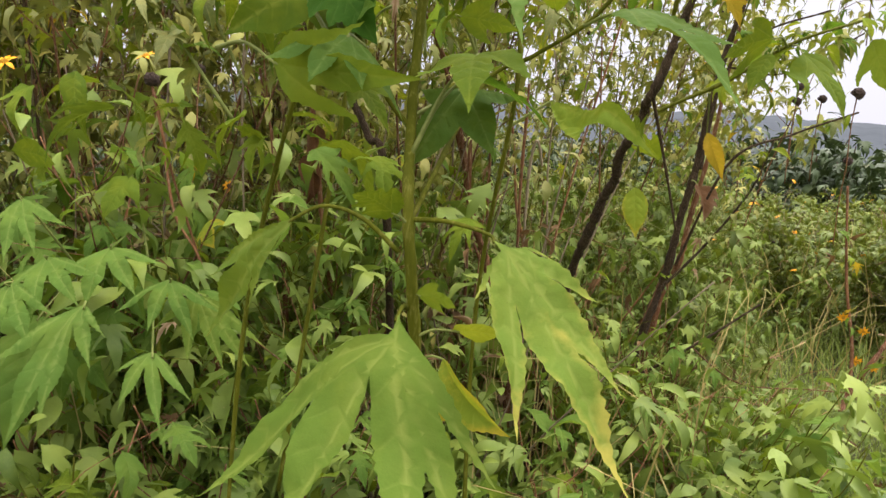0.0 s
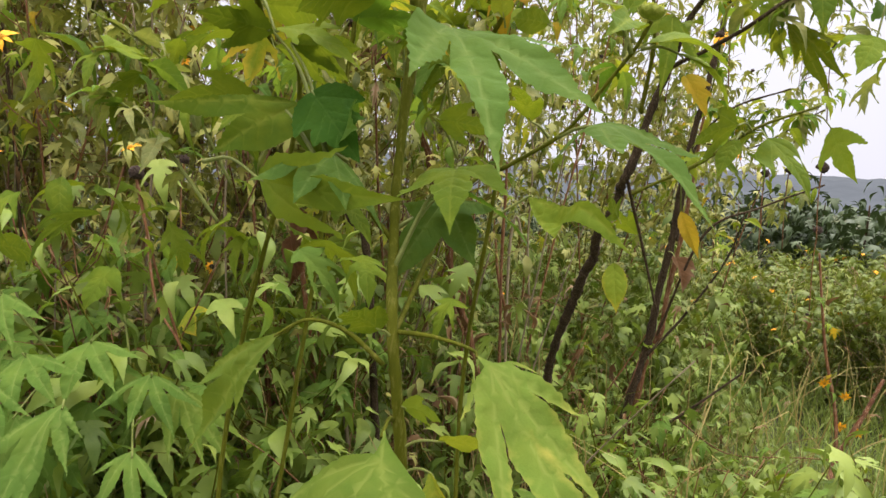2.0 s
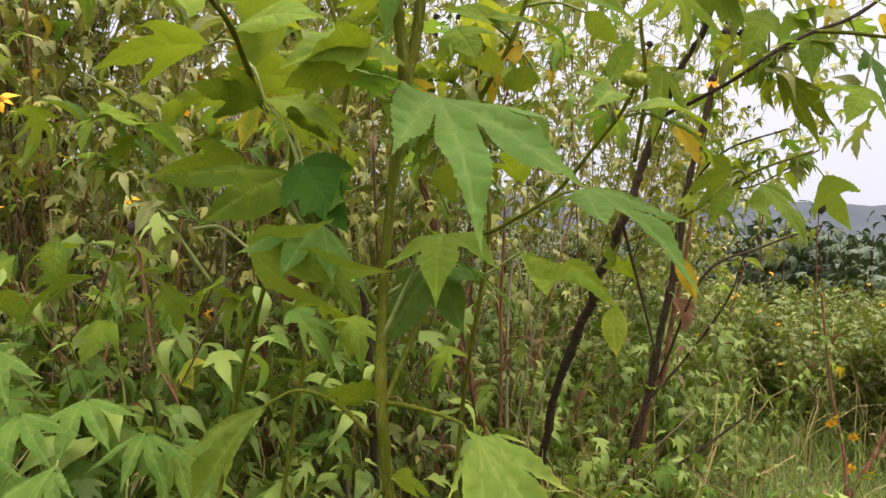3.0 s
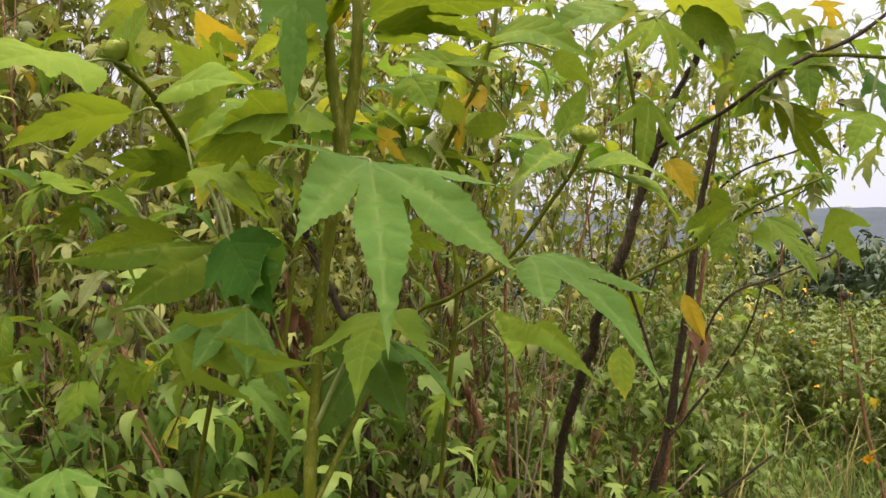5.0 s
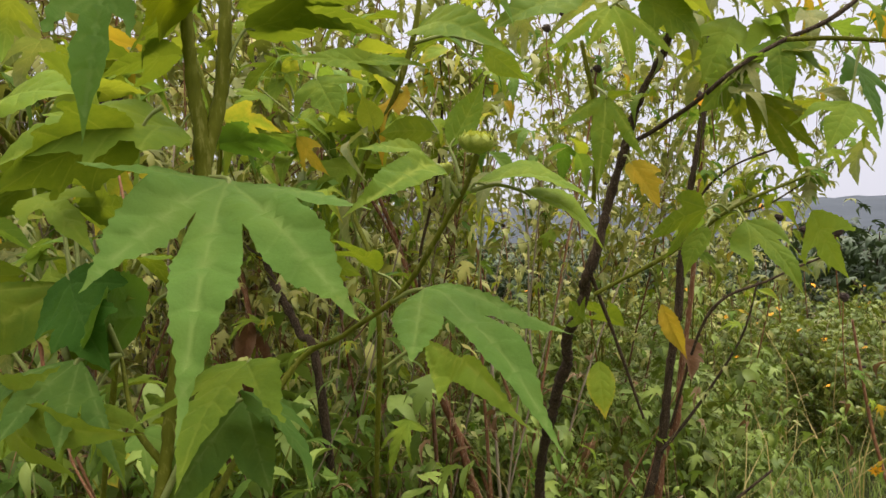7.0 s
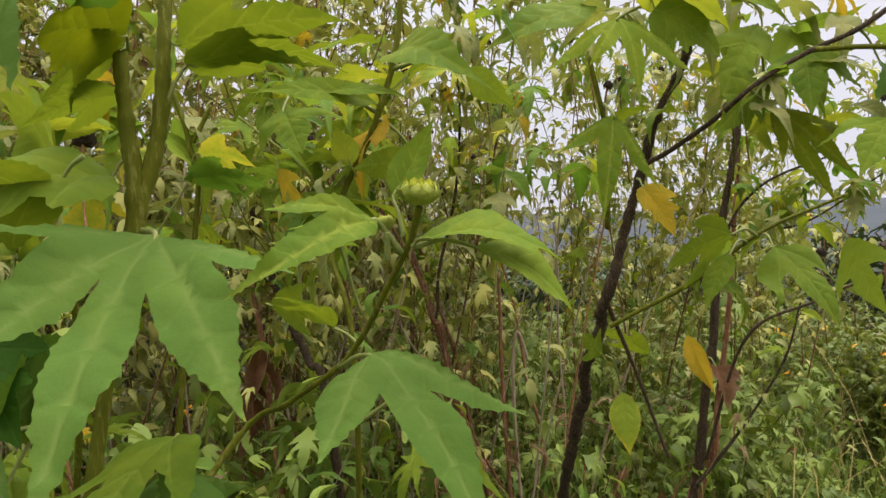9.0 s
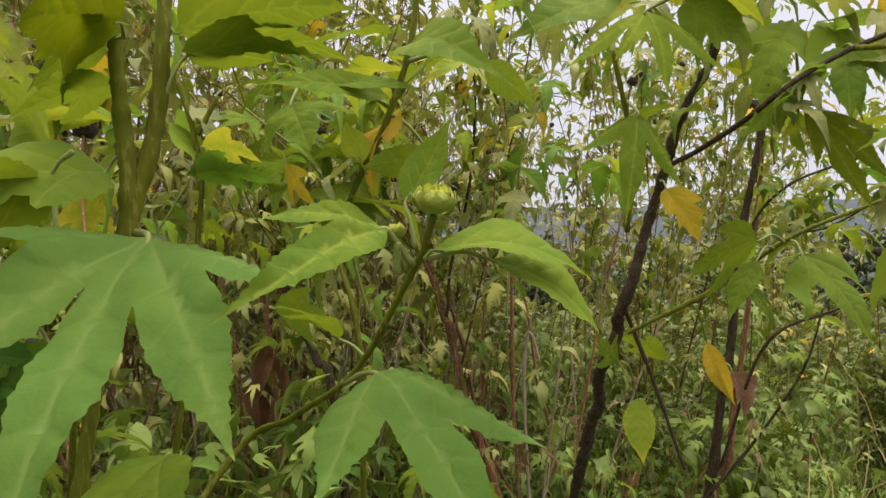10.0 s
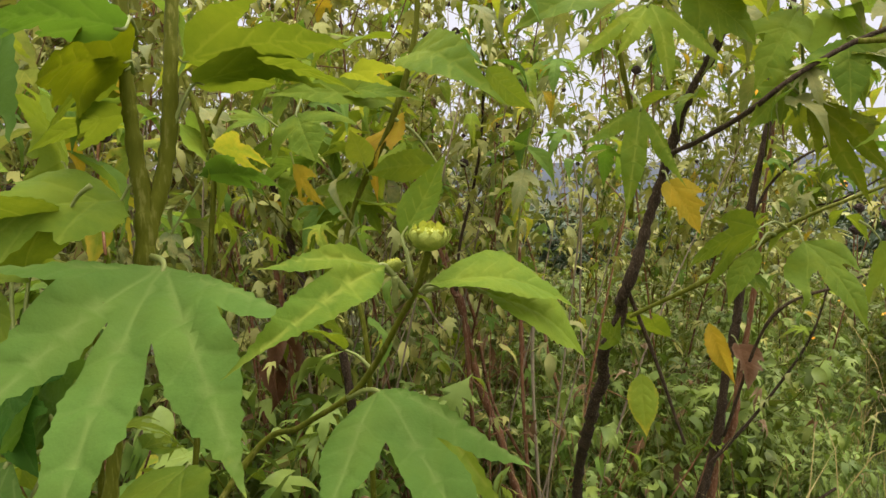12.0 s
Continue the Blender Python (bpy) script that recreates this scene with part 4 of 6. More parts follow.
hero_leaf(plant_b, (-0.154, 0.801, 1.882), (-0.025, 0.738, 1.824), (-0.059, 0.733, 1.869), 'three', LEAF, stalk=(-0.162, 0.800, 1.897), arch=0.1, seed=56)
hero_leaf(plant_b, (-0.166, 0.872, 1.994), (-0.239, 0.863, 2.084), (-0.119, 0.829, 2.047), 'broad', LEAF, stalk=(-0.157, 0.872, 1.904), arch=0.1, seed=57)
hero_leaf(plant_b, (-0.161, 0.770, 1.931), (-0.066, 0.733, 1.910), (-0.100, 0.729, 1.944), 'plain', LEAF, stalk=(-0.168, 0.789, 1.911), arch=0.1, seed=58)
hero_leaf(plant_b, (-0.238, 0.899, 2.031), (-0.158, 0.971, 2.049), (-0.169, 0.896, 2.054), 'plain', LEAF_HALF, stalk=(-0.296, 0.936, 2.019), arch=0.1, seed=59)
hero_leaf(plant_b, (-0.094, 1.059, 2.025), (0.021, 1.025, 1.992), (-0.025, 1.014, 2.030), 'three', LEAF_HALF, stalk=(-0.114, 1.074, 2.004), arch=0.1, seed=60)
stem_part(plant_b, [(-0.240, 1.050, 0.900, 0.0045), (-0.117, 1.082, 1.898, 0.0040), (-0.120, 1.084, 2.037, 0.0040), (-0.146, 1.078, 2.136, 0.0040)], STEM_GREEN, 'side_branch')
stem_part(plant_b, [(-0.116, 1.085, 2.046, 0.0040), (-0.087, 1.093, 2.102, 0.0030)], STEM_GREEN, 'side_branch')
hero_leaf(plant_b, (-0.113, 1.053, 1.986), (0.048, 1.011, 1.961), (-0.014, 0.996, 1.998), 'three', LEAF_DEEP, stalk=(-0.118, 1.083, 1.997), arch=0.1, seed=61)
hero_leaf(plant_b, (0.097, 0.959, 2.054), (0.138, 0.924, 1.990), (0.168, 0.957, 2.043), 'three', LEAF, stalk=(0.075, 1.061, 2.098), arch=0.06, seed=62)

plant_c = thing('sunflower_shrub', (0.160, 1.150, ground_z(0.160, 1.150)), 'slender green shrub with narrow drooping leaves', 'shrub')
stem_part(plant_c, [(0.170, 1.160, 0.060, 0.0050), (0.120, 1.120, 1.200, 0.0042), (0.165, 0.996, 1.736, 0.0036), (0.121, 1.039, 1.895, 0.0034), (0.186, 1.058, 2.054, 0.0045), (0.216, 1.067, 2.156, 0.0040), (0.224, 1.071, 2.266, 0.0035)], STEM_GREEN, 'stem')
spread_leaf(plant_c, (0.221, 1.034, 1.690), [(0.290, 0.930, 1.690), (0.378, 0.864, 1.609), (0.262, 0.905, 1.628)], [0.6, 0.6], LEAF, [(0.150, 1.040, 1.640)], hem=0.05, swell=0.09, arch=0.05, seed=13)
hero_leaf(plant_c, (0.211, 1.055, 2.128), (0.376, 0.872, 2.032), (0.301, 1.016, 2.133), 'plain', LEAF, stalk=(0.212, 1.066, 2.134), arch=0.14, seed=71, fold=0.25, wide=0.62)
hero_leaf(plant_c, (0.190, 1.049, 2.071), (0.063, 0.934, 2.072), (0.131, 0.971, 2.036), 'plain', LEAF, stalk=(0.188, 1.058, 2.062), arch=0.1, seed=72, wide=0.60)
hero_leaf(plant_c, (0.107, 1.008, 2.085), (0.255, 1.003, 2.062), (0.184, 0.964, 2.044), 'plain', LEAF, stalk=(0.186, 1.058, 2.062), arch=0.06, seed=73, wide=0.70)
hero_leaf(plant_c, (0.313, 1.060, 2.110), (0.376, 1.054, 2.052), (0.356, 1.050, 2.097), 'plain', LEAF, stalk=(0.208, 1.064, 2.120), arch=0.1, seed=74)
hero_leaf(plant_c, (0.242, 1.071, 1.991), (0.175, 0.982, 1.976), (0.209, 1.011, 2.003), 'plain', LEAF, stalk=(0.186, 1.058, 2.054), arch=0.1, seed=75)
hero_leaf(plant_c, (0.059, 0.970, 1.810), (0.163, 0.934, 1.786), (0.122, 0.935, 1.830), 'three', LEAF, stalk=(0.095, 1.020, 1.751), arch=0.1, seed=76)
hero_leaf(plant_c, (0.161, 1.019, 1.986), (0.149, 0.997, 2.035), (0.189, 1.006, 2.024), 'plain', LEAF_HALF, stalk=(0.164, 1.030, 1.973), arch=0.05, seed=77)
hero_leaf(plant_c, (0.007, 1.115, 2.003), (0.066, 1.098, 1.935), (0.055, 1.096, 1.983), 'three', LEAF_YELLOW, stalk=(0.003, 1.114, 2.019), arch=0.05, seed=78)

plant_r = thing('sunflower_shrub', (0.280, 2.060, ground_z(0.280, 2.060)), 'woody shrub with dark leaning trunk and orange flower', 'shrub')
stem_part(plant_r, [(0.270, 2.090, 0.050, 0.0158), (0.312, 2.078, 0.581, 0.0150), (0.340, 2.038, 0.963, 0.0139), (0.358, 1.973, 1.128, 0.0134), (0.384, 1.839, 1.334, 0.0125), (0.413, 1.754, 1.456, 0.0123), (0.434, 1.708, 1.531, 0.0114), (0.450, 1.661, 1.611, 0.0119), (0.476, 1.616, 1.699, 0.0107), (0.491, 1.590, 1.756, 0.0111), (0.541, 1.599, 1.931, 0.0092), (0.596, 1.590, 2.117, 0.0081), (0.660, 1.582, 2.245, 0.0079), (0.718, 1.563, 2.430, 0.0070)], STEM_BARK, 'trunk', label='dark woody trunk', rough=0.15, kinks=0.007)
stem_part(plant_r, [(0.561, 1.533, 2.014, 0.0050), (0.595, 1.457, 2.030, 0.0045), (0.657, 1.366, 2.060, 0.0042), (0.712, 1.304, 2.101, 0.0040), (0.807, 1.318, 2.157, 0.0038), (0.871, 1.328, 2.187, 0.0040), (0.966, 1.343, 2.252, 0.0035)], STEM_BARK, 'side_branch', kinks=0.005)
stem_part(plant_r, [(0.807, 1.318, 2.157, 0.0045), (0.877, 1.318, 2.154, 0.0040), (0.950, 1.288, 2.136, 0.0035)], STEM_GREEN, 'side_branch')
stem_part(plant_r, [(0.491, 1.531, 1.707, 0.0045), (0.552, 1.527, 1.740, 0.0040), (0.641, 1.529, 1.788, 0.0050), (0.782, 1.566, 1.883, 0.0040), (0.943, 1.608, 1.948, 0.0030)], STEM_GREEN, 'side_branch')
stem_part(plant_r, [(0.483, 1.598, 1.762, 0.0045), (0.537, 1.644, 1.615, 0.0040), (0.606, 1.680, 1.406, 0.0030)], STEM_BARK, 'side_branch')
stem_part(plant_r, [(0.493, 1.514, 1.899, 0.0050), (0.497, 1.446, 2.056, 0.0045), (0.470, 1.410, 2.207, 0.0040)], STEM_GREEN, 'side_branch')
spread_leaf(plant_r, (0.520, 1.320, 2.240), [(0.392, 1.222, 2.130), (0.470, 1.262, 2.150), (0.548, 1.290, 2.098), (0.640, 1.320, 2.130)], [0.40, 0.38, 0.35], LEAF_HALF, [(0.570, 1.450, 2.300)], hem=0.06, swell=0.085, arch=0.07, seed=81)
hero_leaf(plant_r, (0.580, 1.360, 2.260), (0.682, 1.370, 2.170), (0.601, 1.340, 2.176), 'broad', LEAF, stalk=(0.580, 1.460, 2.300), arch=0.12, seed=182, wide=1.15, fold=0.2)
hero_leaf(plant_r, (0.537, 1.367, 2.307), (0.690, 1.321, 2.197), (0.605, 1.301, 2.266), 'broad', LEAF_HALF, stalk=(0.573, 1.471, 2.411), arch=0.12, seed=83, fold=0.25, wide=1.2)
spread_leaf(plant_r, (0.507, 1.330, 2.085), [(0.410, 1.300, 2.020), (0.484, 1.289, 1.905), (0.575, 1.297, 1.950)], [0.32, 0.32], LEAF, [(0.492, 1.434, 2.125)], hem=0.06, swell=0.085, arch=0.05, seed=84)
hero_leaf(plant_r, (0.745, 1.406, 2.137), (0.658, 1.311, 2.037), (0.673, 1.336, 2.118), 'broad', LEAF, stalk=(0.765, 1.421, 2.093), arch=0.05, seed=86)
spread_leaf(plant_r, (0.757, 1.380, 2.085), [(0.760, 1.330, 1.985), (0.830, 1.310, 1.915), (0.868, 1.325, 1.955), (0.862, 1.350, 2.035)], [0.46, 0.47, 0.44], LEAF_OLIVE_SHADED, [(0.712, 1.304, 2.101)], hem=0.06, swell=0.085, arch=0.05, seed=87)
hero_leaf(plant_r, (0.805, 1.360, 2.170), (0.794, 1.296, 2.048), (0.864, 1.308, 2.086), 'five', LEAF, stalk=(0.807, 1.318, 2.157), arch=0.06, seed=88)
hero_leaf(plant_r, (0.909, 1.356, 2.141), (0.928, 1.266, 1.980), (0.876, 1.258, 2.036), 'three', LEAF_DEEP, stalk=(0.871, 1.328, 2.187), arch=0.06, seed=89)
hero_leaf(plant_r, (0.758, 1.445, 2.241), (0.680, 1.379, 2.103), (0.773, 1.395, 2.141), 'three', LEAF, stalk=(0.775, 1.476, 2.118), arch=0.06, seed=90)
hero_leaf(plant_r, (0.817, 1.457, 2.236), (0.835, 1.376, 2.068), (0.764, 1.359, 2.116), 'five', LEAF, stalk=(0.851, 1.485, 2.185), arch=0.06, seed=183)
hero_leaf(plant_r, (0.551, 1.365, 1.965), (0.600, 1.355, 1.876), (0.548, 1.343, 1.896), 'broad', LEAF_YELLOW, stalk=(0.545, 1.405, 1.982), arch=0.05, seed=91, fold=0.5, wide=0.8, label='yellow dying leaf')
hero_leaf(plant_r, (0.653, 1.695, 1.669), (0.703, 1.665, 1.544), (0.718, 1.669, 1.600), 'plain', LEAF_YELLOW, stalk=(0.610, 1.562, 1.758), arch=0.1, seed=92, fold=0.7, wide=0.8, label='yellow dying leaf')
hero_leaf(plant_r, (0.521, 1.887, 1.500), (0.533, 1.846, 1.354), (0.566, 1.855, 1.409), 'plain', LEAF_HALF, stalk=(0.483, 1.693, 1.623), arch=0.05, seed=93)
hero_leaf(plant_r, (0.714, 1.487, 1.880), (0.580, 1.370, 1.814), (0.628, 1.373, 1.895), 'five', LEAF, stalk=(0.772, 1.564, 1.873), arch=0.08, seed=94)
hero_leaf(plant_r, (0.785, 1.505, 1.854), (0.871, 1.442, 1.707), (0.743, 1.411, 1.775), 'five', LEAF, stalk=(0.782, 1.566, 1.878), arch=0.08, seed=95)
hero_leaf(plant_r, (0.704, 1.464, 1.846), (0.649, 1.407, 1.746), (0.695, 1.419, 1.792), 'plain', LEAF, stalk=(0.752, 1.559, 1.863), arch=0.06, seed=96)
hero_leaf(plant_r, (0.854, 1.350, 1.866), (0.881, 1.271, 1.749), (0.891, 1.274, 1.832), 'three', LEAF, stalk=(0.830, 1.368, 1.895), arch=0.06, seed=97)
hero_leaf(plant_r, (0.889, 1.278, 2.038), (0.826, 1.216, 1.949), (0.914, 1.229, 1.969), 'five', LEAF, stalk=(0.909, 1.282, 2.131), arch=0.06, seed=98)
hero_leaf(plant_r, (0.475, 1.588, 1.642), (0.439, 1.518, 1.697), (0.438, 1.538, 1.640), 'three', LEAF, stalk=(0.481, 1.590, 1.631), arch=0.06, seed=99)
hero_leaf(plant_r, (0.489, 1.528, 2.339), (0.285, 1.396, 2.230), (0.380, 1.410, 2.231), 'plain', LEAF, stalk=(0.603, 1.546, 2.391), arch=0.06, seed=100)
hero_leaf(plant_r, (0.593, 1.927, 1.583), (0.460, 1.791, 1.669), (0.523, 1.807, 1.668), 'three', LEAF, stalk=(0.619, 1.933, 1.555), arch=0.06, seed=101)
seed_head(plant_r, (0.502, 1.459, 2.162), 0.022, (0.497, 1.446, 2.056))
seed_head(plant_r, (0.758, 1.617, 2.233), 0.034, (0.748, 1.644, 2.137))

plant_s = thing('sunflower_shrub', (0.720, 2.360, ground_z(0.720, 2.360)), 'old woody shrub with peeling dark bark and bare side branches', 'shrub')
stem_part(plant_s, [(0.600, 2.400, 0.050, 0.0166), (0.702, 2.393, 0.902, 0.0150), (0.764, 2.397, 1.218, 0.0145), (0.804, 2.398, 1.491, 0.0134), (0.842, 2.397, 1.752, 0.0124), (0.872, 2.387, 2.030, 0.0103), (0.914, 2.396, 2.228, 0.0103), (0.967, 2.409, 2.525, 0.0083)], STEM_BARK, 'trunk', label='dark peeling trunk', rough=0.12, kinks=0.006)
stem_part(plant_s, [(0.660, 2.460, 0.050, 0.0121), (0.749, 2.470, 0.896, 0.0112), (0.813, 2.474, 1.190, 0.0103), (0.850, 2.474, 1.441, 0.0086), (0.917, 2.473, 1.976, 0.0061), (0.928, 2.480, 2.263, 0.0043)], STEM_RED, 'second_trunk', rough=0.16, kinks=0.006)
stem_part(plant_s, [(0.739, 2.310, 1.124, 0.0060), (0.873, 2.335, 1.286, 0.0049), (1.010, 2.368, 1.493, 0.0037), (1.067, 2.387, 1.668, 0.0030)], STEM_BARK, 'side_branch')
stem_part(plant_s, [(0.773, 2.328, 1.198, 0.0045), (0.871, 2.206, 1.581, 0.0043), (1.048, 2.194, 1.688, 0.0037), (1.236, 2.179, 1.773, 0.0030)], STEM_BARK, 'side_branch')
stem_part(plant_s, [(0.687, 2.244, 0.800, 0.0060), (0.876, 2.241, 0.946, 0.0045), (1.055, 2.238, 1.102, 0.0037)], STEM_BARK, 'side_branch')
stem_part(plant_s, [(0.851, 2.243, 0.921, 0.0026), (1.048, 2.281, 0.790, 0.0022), (1.337, 2.312, 0.786, 0.0020), (1.579, 2.338, 0.787, 0.0015)], STEM_RED, 'side_branch', kinks=0.006)
stem_part(plant_s, [(0.806, 2.296, 1.552, 0.0053), (0.855, 2.361, 1.868, 0.0045), (0.961, 2.350, 2.025, 0.0037), (1.161, 2.336, 2.107, 0.0030)], STEM_BARK, 'side_branch')
stem_part(plant_s, [(0.871, 2.370, 1.909, 0.0037), (1.069, 2.391, 1.903, 0.0030), (1.281, 2.337, 2.040, 0.0023)], STEM_BARK, 'side_branch')
hero_leaf(plant_s, (0.802, 2.284, 1.493), (0.819, 2.213, 1.375), (0.770, 2.216, 1.419), 'broad', LEAF_DEAD, stalk=(0.793, 2.338, 1.509), arch=0.1, seed=110, fold=0.8, label='withered brown leaf')
flower(plant_s, (0.818, 2.046, 2.213), (-0.45, -0.35, 0.75), 0.085, 8, False, (0.872, 2.300, 2.040), 4, True)
seed_head(plant_s, (1.208, 2.148, 1.826), 0.05, (1.238, 2.198, 1.576))
seed_head(plant_s, (1.283, 2.331, 2.258), 0.035, (1.313, 2.381, 2.008))
seed_head(plant_s, (1.249, 2.498, 1.829), 0.04, (1.269, 2.538, 1.529))
seed_head(plant_s, (1.158, 2.486, 1.814), 0.04, (1.178, 2.526, 1.514))
seed_head(plant_s, (1.204, 2.605, 1.877), 0.04, (1.224, 2.645, 1.577))
seed_head(plant_s, (1.313, 2.363, 1.614), 0.04, (1.333, 2.403, 1.314))
seed_head(plant_s, (0.406, 2.480, 2.565), 0.04, (0.426, 2.520, 2.265))
seed_head(plant_s, (0.464, 2.490, 2.618), 0.04, (0.484, 2.530, 2.318))
seed_head(plant_s, (0.556, 2.246, 2.350), 0.04, (0.576, 2.286, 2.050))
seed_head(plant_s, (0.862, 2.088, 2.371), 0.04, (0.882, 2.128, 2.071))

plant_t = thing('sunflower_shrub', (1.400, 2.420, ground_z(1.400, 2.420)), 'leaning bare shrub with drooping orange flowers among grass', 'shrub')
stem_part(plant_t, [(1.180, 2.420, 0.050, 0.0140), (1.401, 2.329, 0.567, 0.0120), (1.493, 2.422, 0.741, 0.0100), (1.605, 2.468, 0.919, 0.0080), (1.678, 2.501, 1.052, 0.0060)], STEM_RED, 'stem', rough=0.15)
stem_part(plant_t, [(1.494, 2.421, 0.731, 0.0070), (1.494, 2.455, 0.911, 0.0060), (1.449, 2.497, 1.163, 0.0050), (1.420, 2.561, 1.521, 0.0040)], STEM_RED, 'side_branch')
flower(plant_t, (1.449, 2.472, 1.029), (-0.3, -0.7, -0.2), 0.042, 8, False, (1.499, 2.492, 1.069), 20)
flower(plant_t, (1.530, 2.472, 0.982), (-0.3, -0.7, -0.2), 0.042, 8, False, (1.580, 2.492, 1.022), 21)
flower(plant_t, (1.513, 2.449, 0.870), (-0.3, -0.7, -0.2), 0.042, 8, False, (1.563, 2.469, 0.910), 22)
flower(plant_t, (1.579, 2.452, 0.849), (-0.3, -0.7, -0.2), 0.042, 8, False, (1.629, 2.472, 0.889), 23)

plant_u = thing('sunflower_shrub', (0.020, 2.500, ground_z(0.020, 2.500)), 'clump of reddish dry canes in the thicket', 'shrub')
stem_part(plant_u, [(0.209, 2.666, 0.060, 0.0075), (0.159, 2.566, 0.825, 0.0065), (0.024, 2.552, 1.183, 0.0060), (-0.055, 2.546, 1.496, 0.0066), (-0.123, 2.541, 1.741, 0.0060), (-0.203, 2.534, 2.009, 0.0048), (-0.293, 2.527, 2.367, 0.0036)], STEM_RED, 'cane', rough=0.12, kinks=0.005)
stem_part(plant_u, [(0.072, 3.150, 0.060, 0.0095), (0.062, 3.157, 0.819, 0.0088), (0.052, 3.160, 1.039, 0.0085), (0.037, 3.161, 1.259, 0.0078), (0.019, 3.165, 1.589, 0.0070), (0.012, 3.168, 1.809, 0.0058)], STEM_RED, 'cane', rough=0.12, kinks=0.005)
stem_part(plant_u, [(0.260, 2.330, 0.060, 0.0150), (0.192, 2.316, 0.758, 0.0140), (0.110, 2.309, 1.041, 0.0130), (0.049, 2.304, 1.243, 0.0125), (-0.012, 2.299, 1.445, 0.0112), (-0.033, 2.298, 1.566, 0.0105), (-0.063, 2.296, 1.687, 0.0090), (-0.104, 2.292, 1.808, 0.0080), (-0.190, 2.270, 2.040, 0.0060)], STEM_RED, 'cane', rough=0.12, kinks=0.005)
stem_part(plant_u, [(0.290, 2.880, 0.060, 0.0085), (0.268, 2.880, 0.613, 0.0080), (0.254, 2.883, 0.887, 0.0076), (0.228, 2.883, 1.111, 0.0070), (0.177, 2.880, 1.336, 0.0062), (0.138, 2.879, 1.610, 0.0052), (0.060, 2.890, 1.900, 0.0040)], STEM_RED, 'cane', rough=0.12, kinks=0.005)
stem_part(plant_u, [(0.381, 2.970, 0.060, 0.0046), (0.331, 2.870, 1.071, 0.0040), (0.306, 2.944, 1.477, 0.0042), (0.309, 3.016, 1.859, 0.0036), (0.265, 3.063, 2.136, 0.0024)], STEM_PALE, 'cane', rough=0.12, kinks=0.005)
stem_part(plant_u, [(0.244, 2.229, 0.060, 0.0057), (0.194, 2.129, 1.173, 0.0050), (0.187, 2.133, 1.533, 0.0054), (0.185, 2.136, 1.794, 0.0042)], STEM_RED, 'cane', rough=0.12, kinks=0.005)
stem_part(plant_u, [(0.269, 2.287, 0.060, 0.0052), (0.219, 2.187, 1.154, 0.0045), (0.216, 2.193, 1.590, 0.0048), (0.256, 2.202, 1.522, 0.0036)], STEM_PALE, 'cane', rough=0.12, kinks=0.005)
stem_part(plant_u, [(0.058, 2.290, 0.060, 0.0069), (0.008, 2.190, 1.465, 0.0072), (-0.031, 2.183, 1.655, 0.0066), (-0.079, 2.173, 1.811, 0.0054), (-0.185, 2.150, 2.019, 0.0042), (-0.267, 2.131, 2.141, 0.0036)], STEM_RED, 'cane', rough=0.12, kinks=0.005)
stem_part(plant_u, [(-0.023, 2.185, 1.655, 0.0048), (-0.004, 2.192, 1.809, 0.0048), (0.049, 2.209, 2.049, 0.0042), (0.068, 2.218, 2.307, 0.0036), (0.054, 2.218, 2.514, 0.0024)], STEM_BARK, 'cane', rough=0.12, kinks=0.005)
stem_part(plant_u, [(0.048, 2.208, 1.998, 0.0030), (0.115, 2.226, 2.048, 0.0030), (0.174, 2.242, 2.099, 0.0018)], STEM_BARK, 'cane', rough=0.12, kinks=0.005)
stem_part(plant_u, [(-0.252, 2.336, 1.823, 0.0036), (-0.164, 2.354, 1.557, 0.0036), (-0.055, 2.380, 1.442, 0.0036)], STEM_PALE, 'cane', rough=0.12, kinks=0.005)

plant_v = thing('sunflower_shrub', (-0.360, 1.950, ground_z(-0.360, 1.950)), 'dark leaning shrub with withered leaves hanging from it', 'shrub')
stem_part(plant_v, [(-0.105, 1.803, 0.060, 0.0129), (-0.185, 1.753, 1.415, 0.0112), (-0.266, 1.778, 1.595, 0.0105), (-0.346, 1.799, 1.750, 0.0097), (-0.413, 1.821, 1.907, 0.0097), (-0.460, 1.852, 2.097, 0.0067)], STEM_BARK, 'cane', rough=0.12, kinks=0.005)
stem_part(plant_v, [(-0.245, 1.844, 0.060, 0.0103), (-0.325, 1.794, 0.893, 0.0090), (-0.377, 1.840, 1.168, 0.0086), (-0.431, 1.882, 1.425, 0.0083), (-0.498, 1.930, 1.717, 0.0075), (-0.550, 1.976, 1.991, 0.0060)], STEM_RED, 'cane', rough=0.12, kinks=0.005)
stem_part(plant_v, [(-0.189, 1.905, 0.060, 0.0069), (-0.269, 1.855, 0.916, 0.0060), (-0.356, 1.895, 1.177, 0.0060), (-0.420, 1.944, 1.476, 0.0045)], STEM_PALE, 'cane', rough=0.12, kinks=0.005)
stem_part(plant_v, [(-0.468, 1.988, 0.060, 0.0078), (-0.548, 1.938, 0.975, 0.0067), (-0.591, 1.989, 1.271, 0.0060), (-0.645, 2.035, 1.547, 0.0053), (-0.714, 2.073, 1.785, 0.0037)], STEM_RED, 'cane', rough=0.12, kinks=0.005)
stem_part(plant_v, [(-0.348, 1.802, 1.766, 0.0060), (-0.436, 1.806, 1.841, 0.0053), (-0.494, 1.817, 1.933, 0.0045)], STEM_BARK, 'cane', rough=0.12, kinks=0.005)
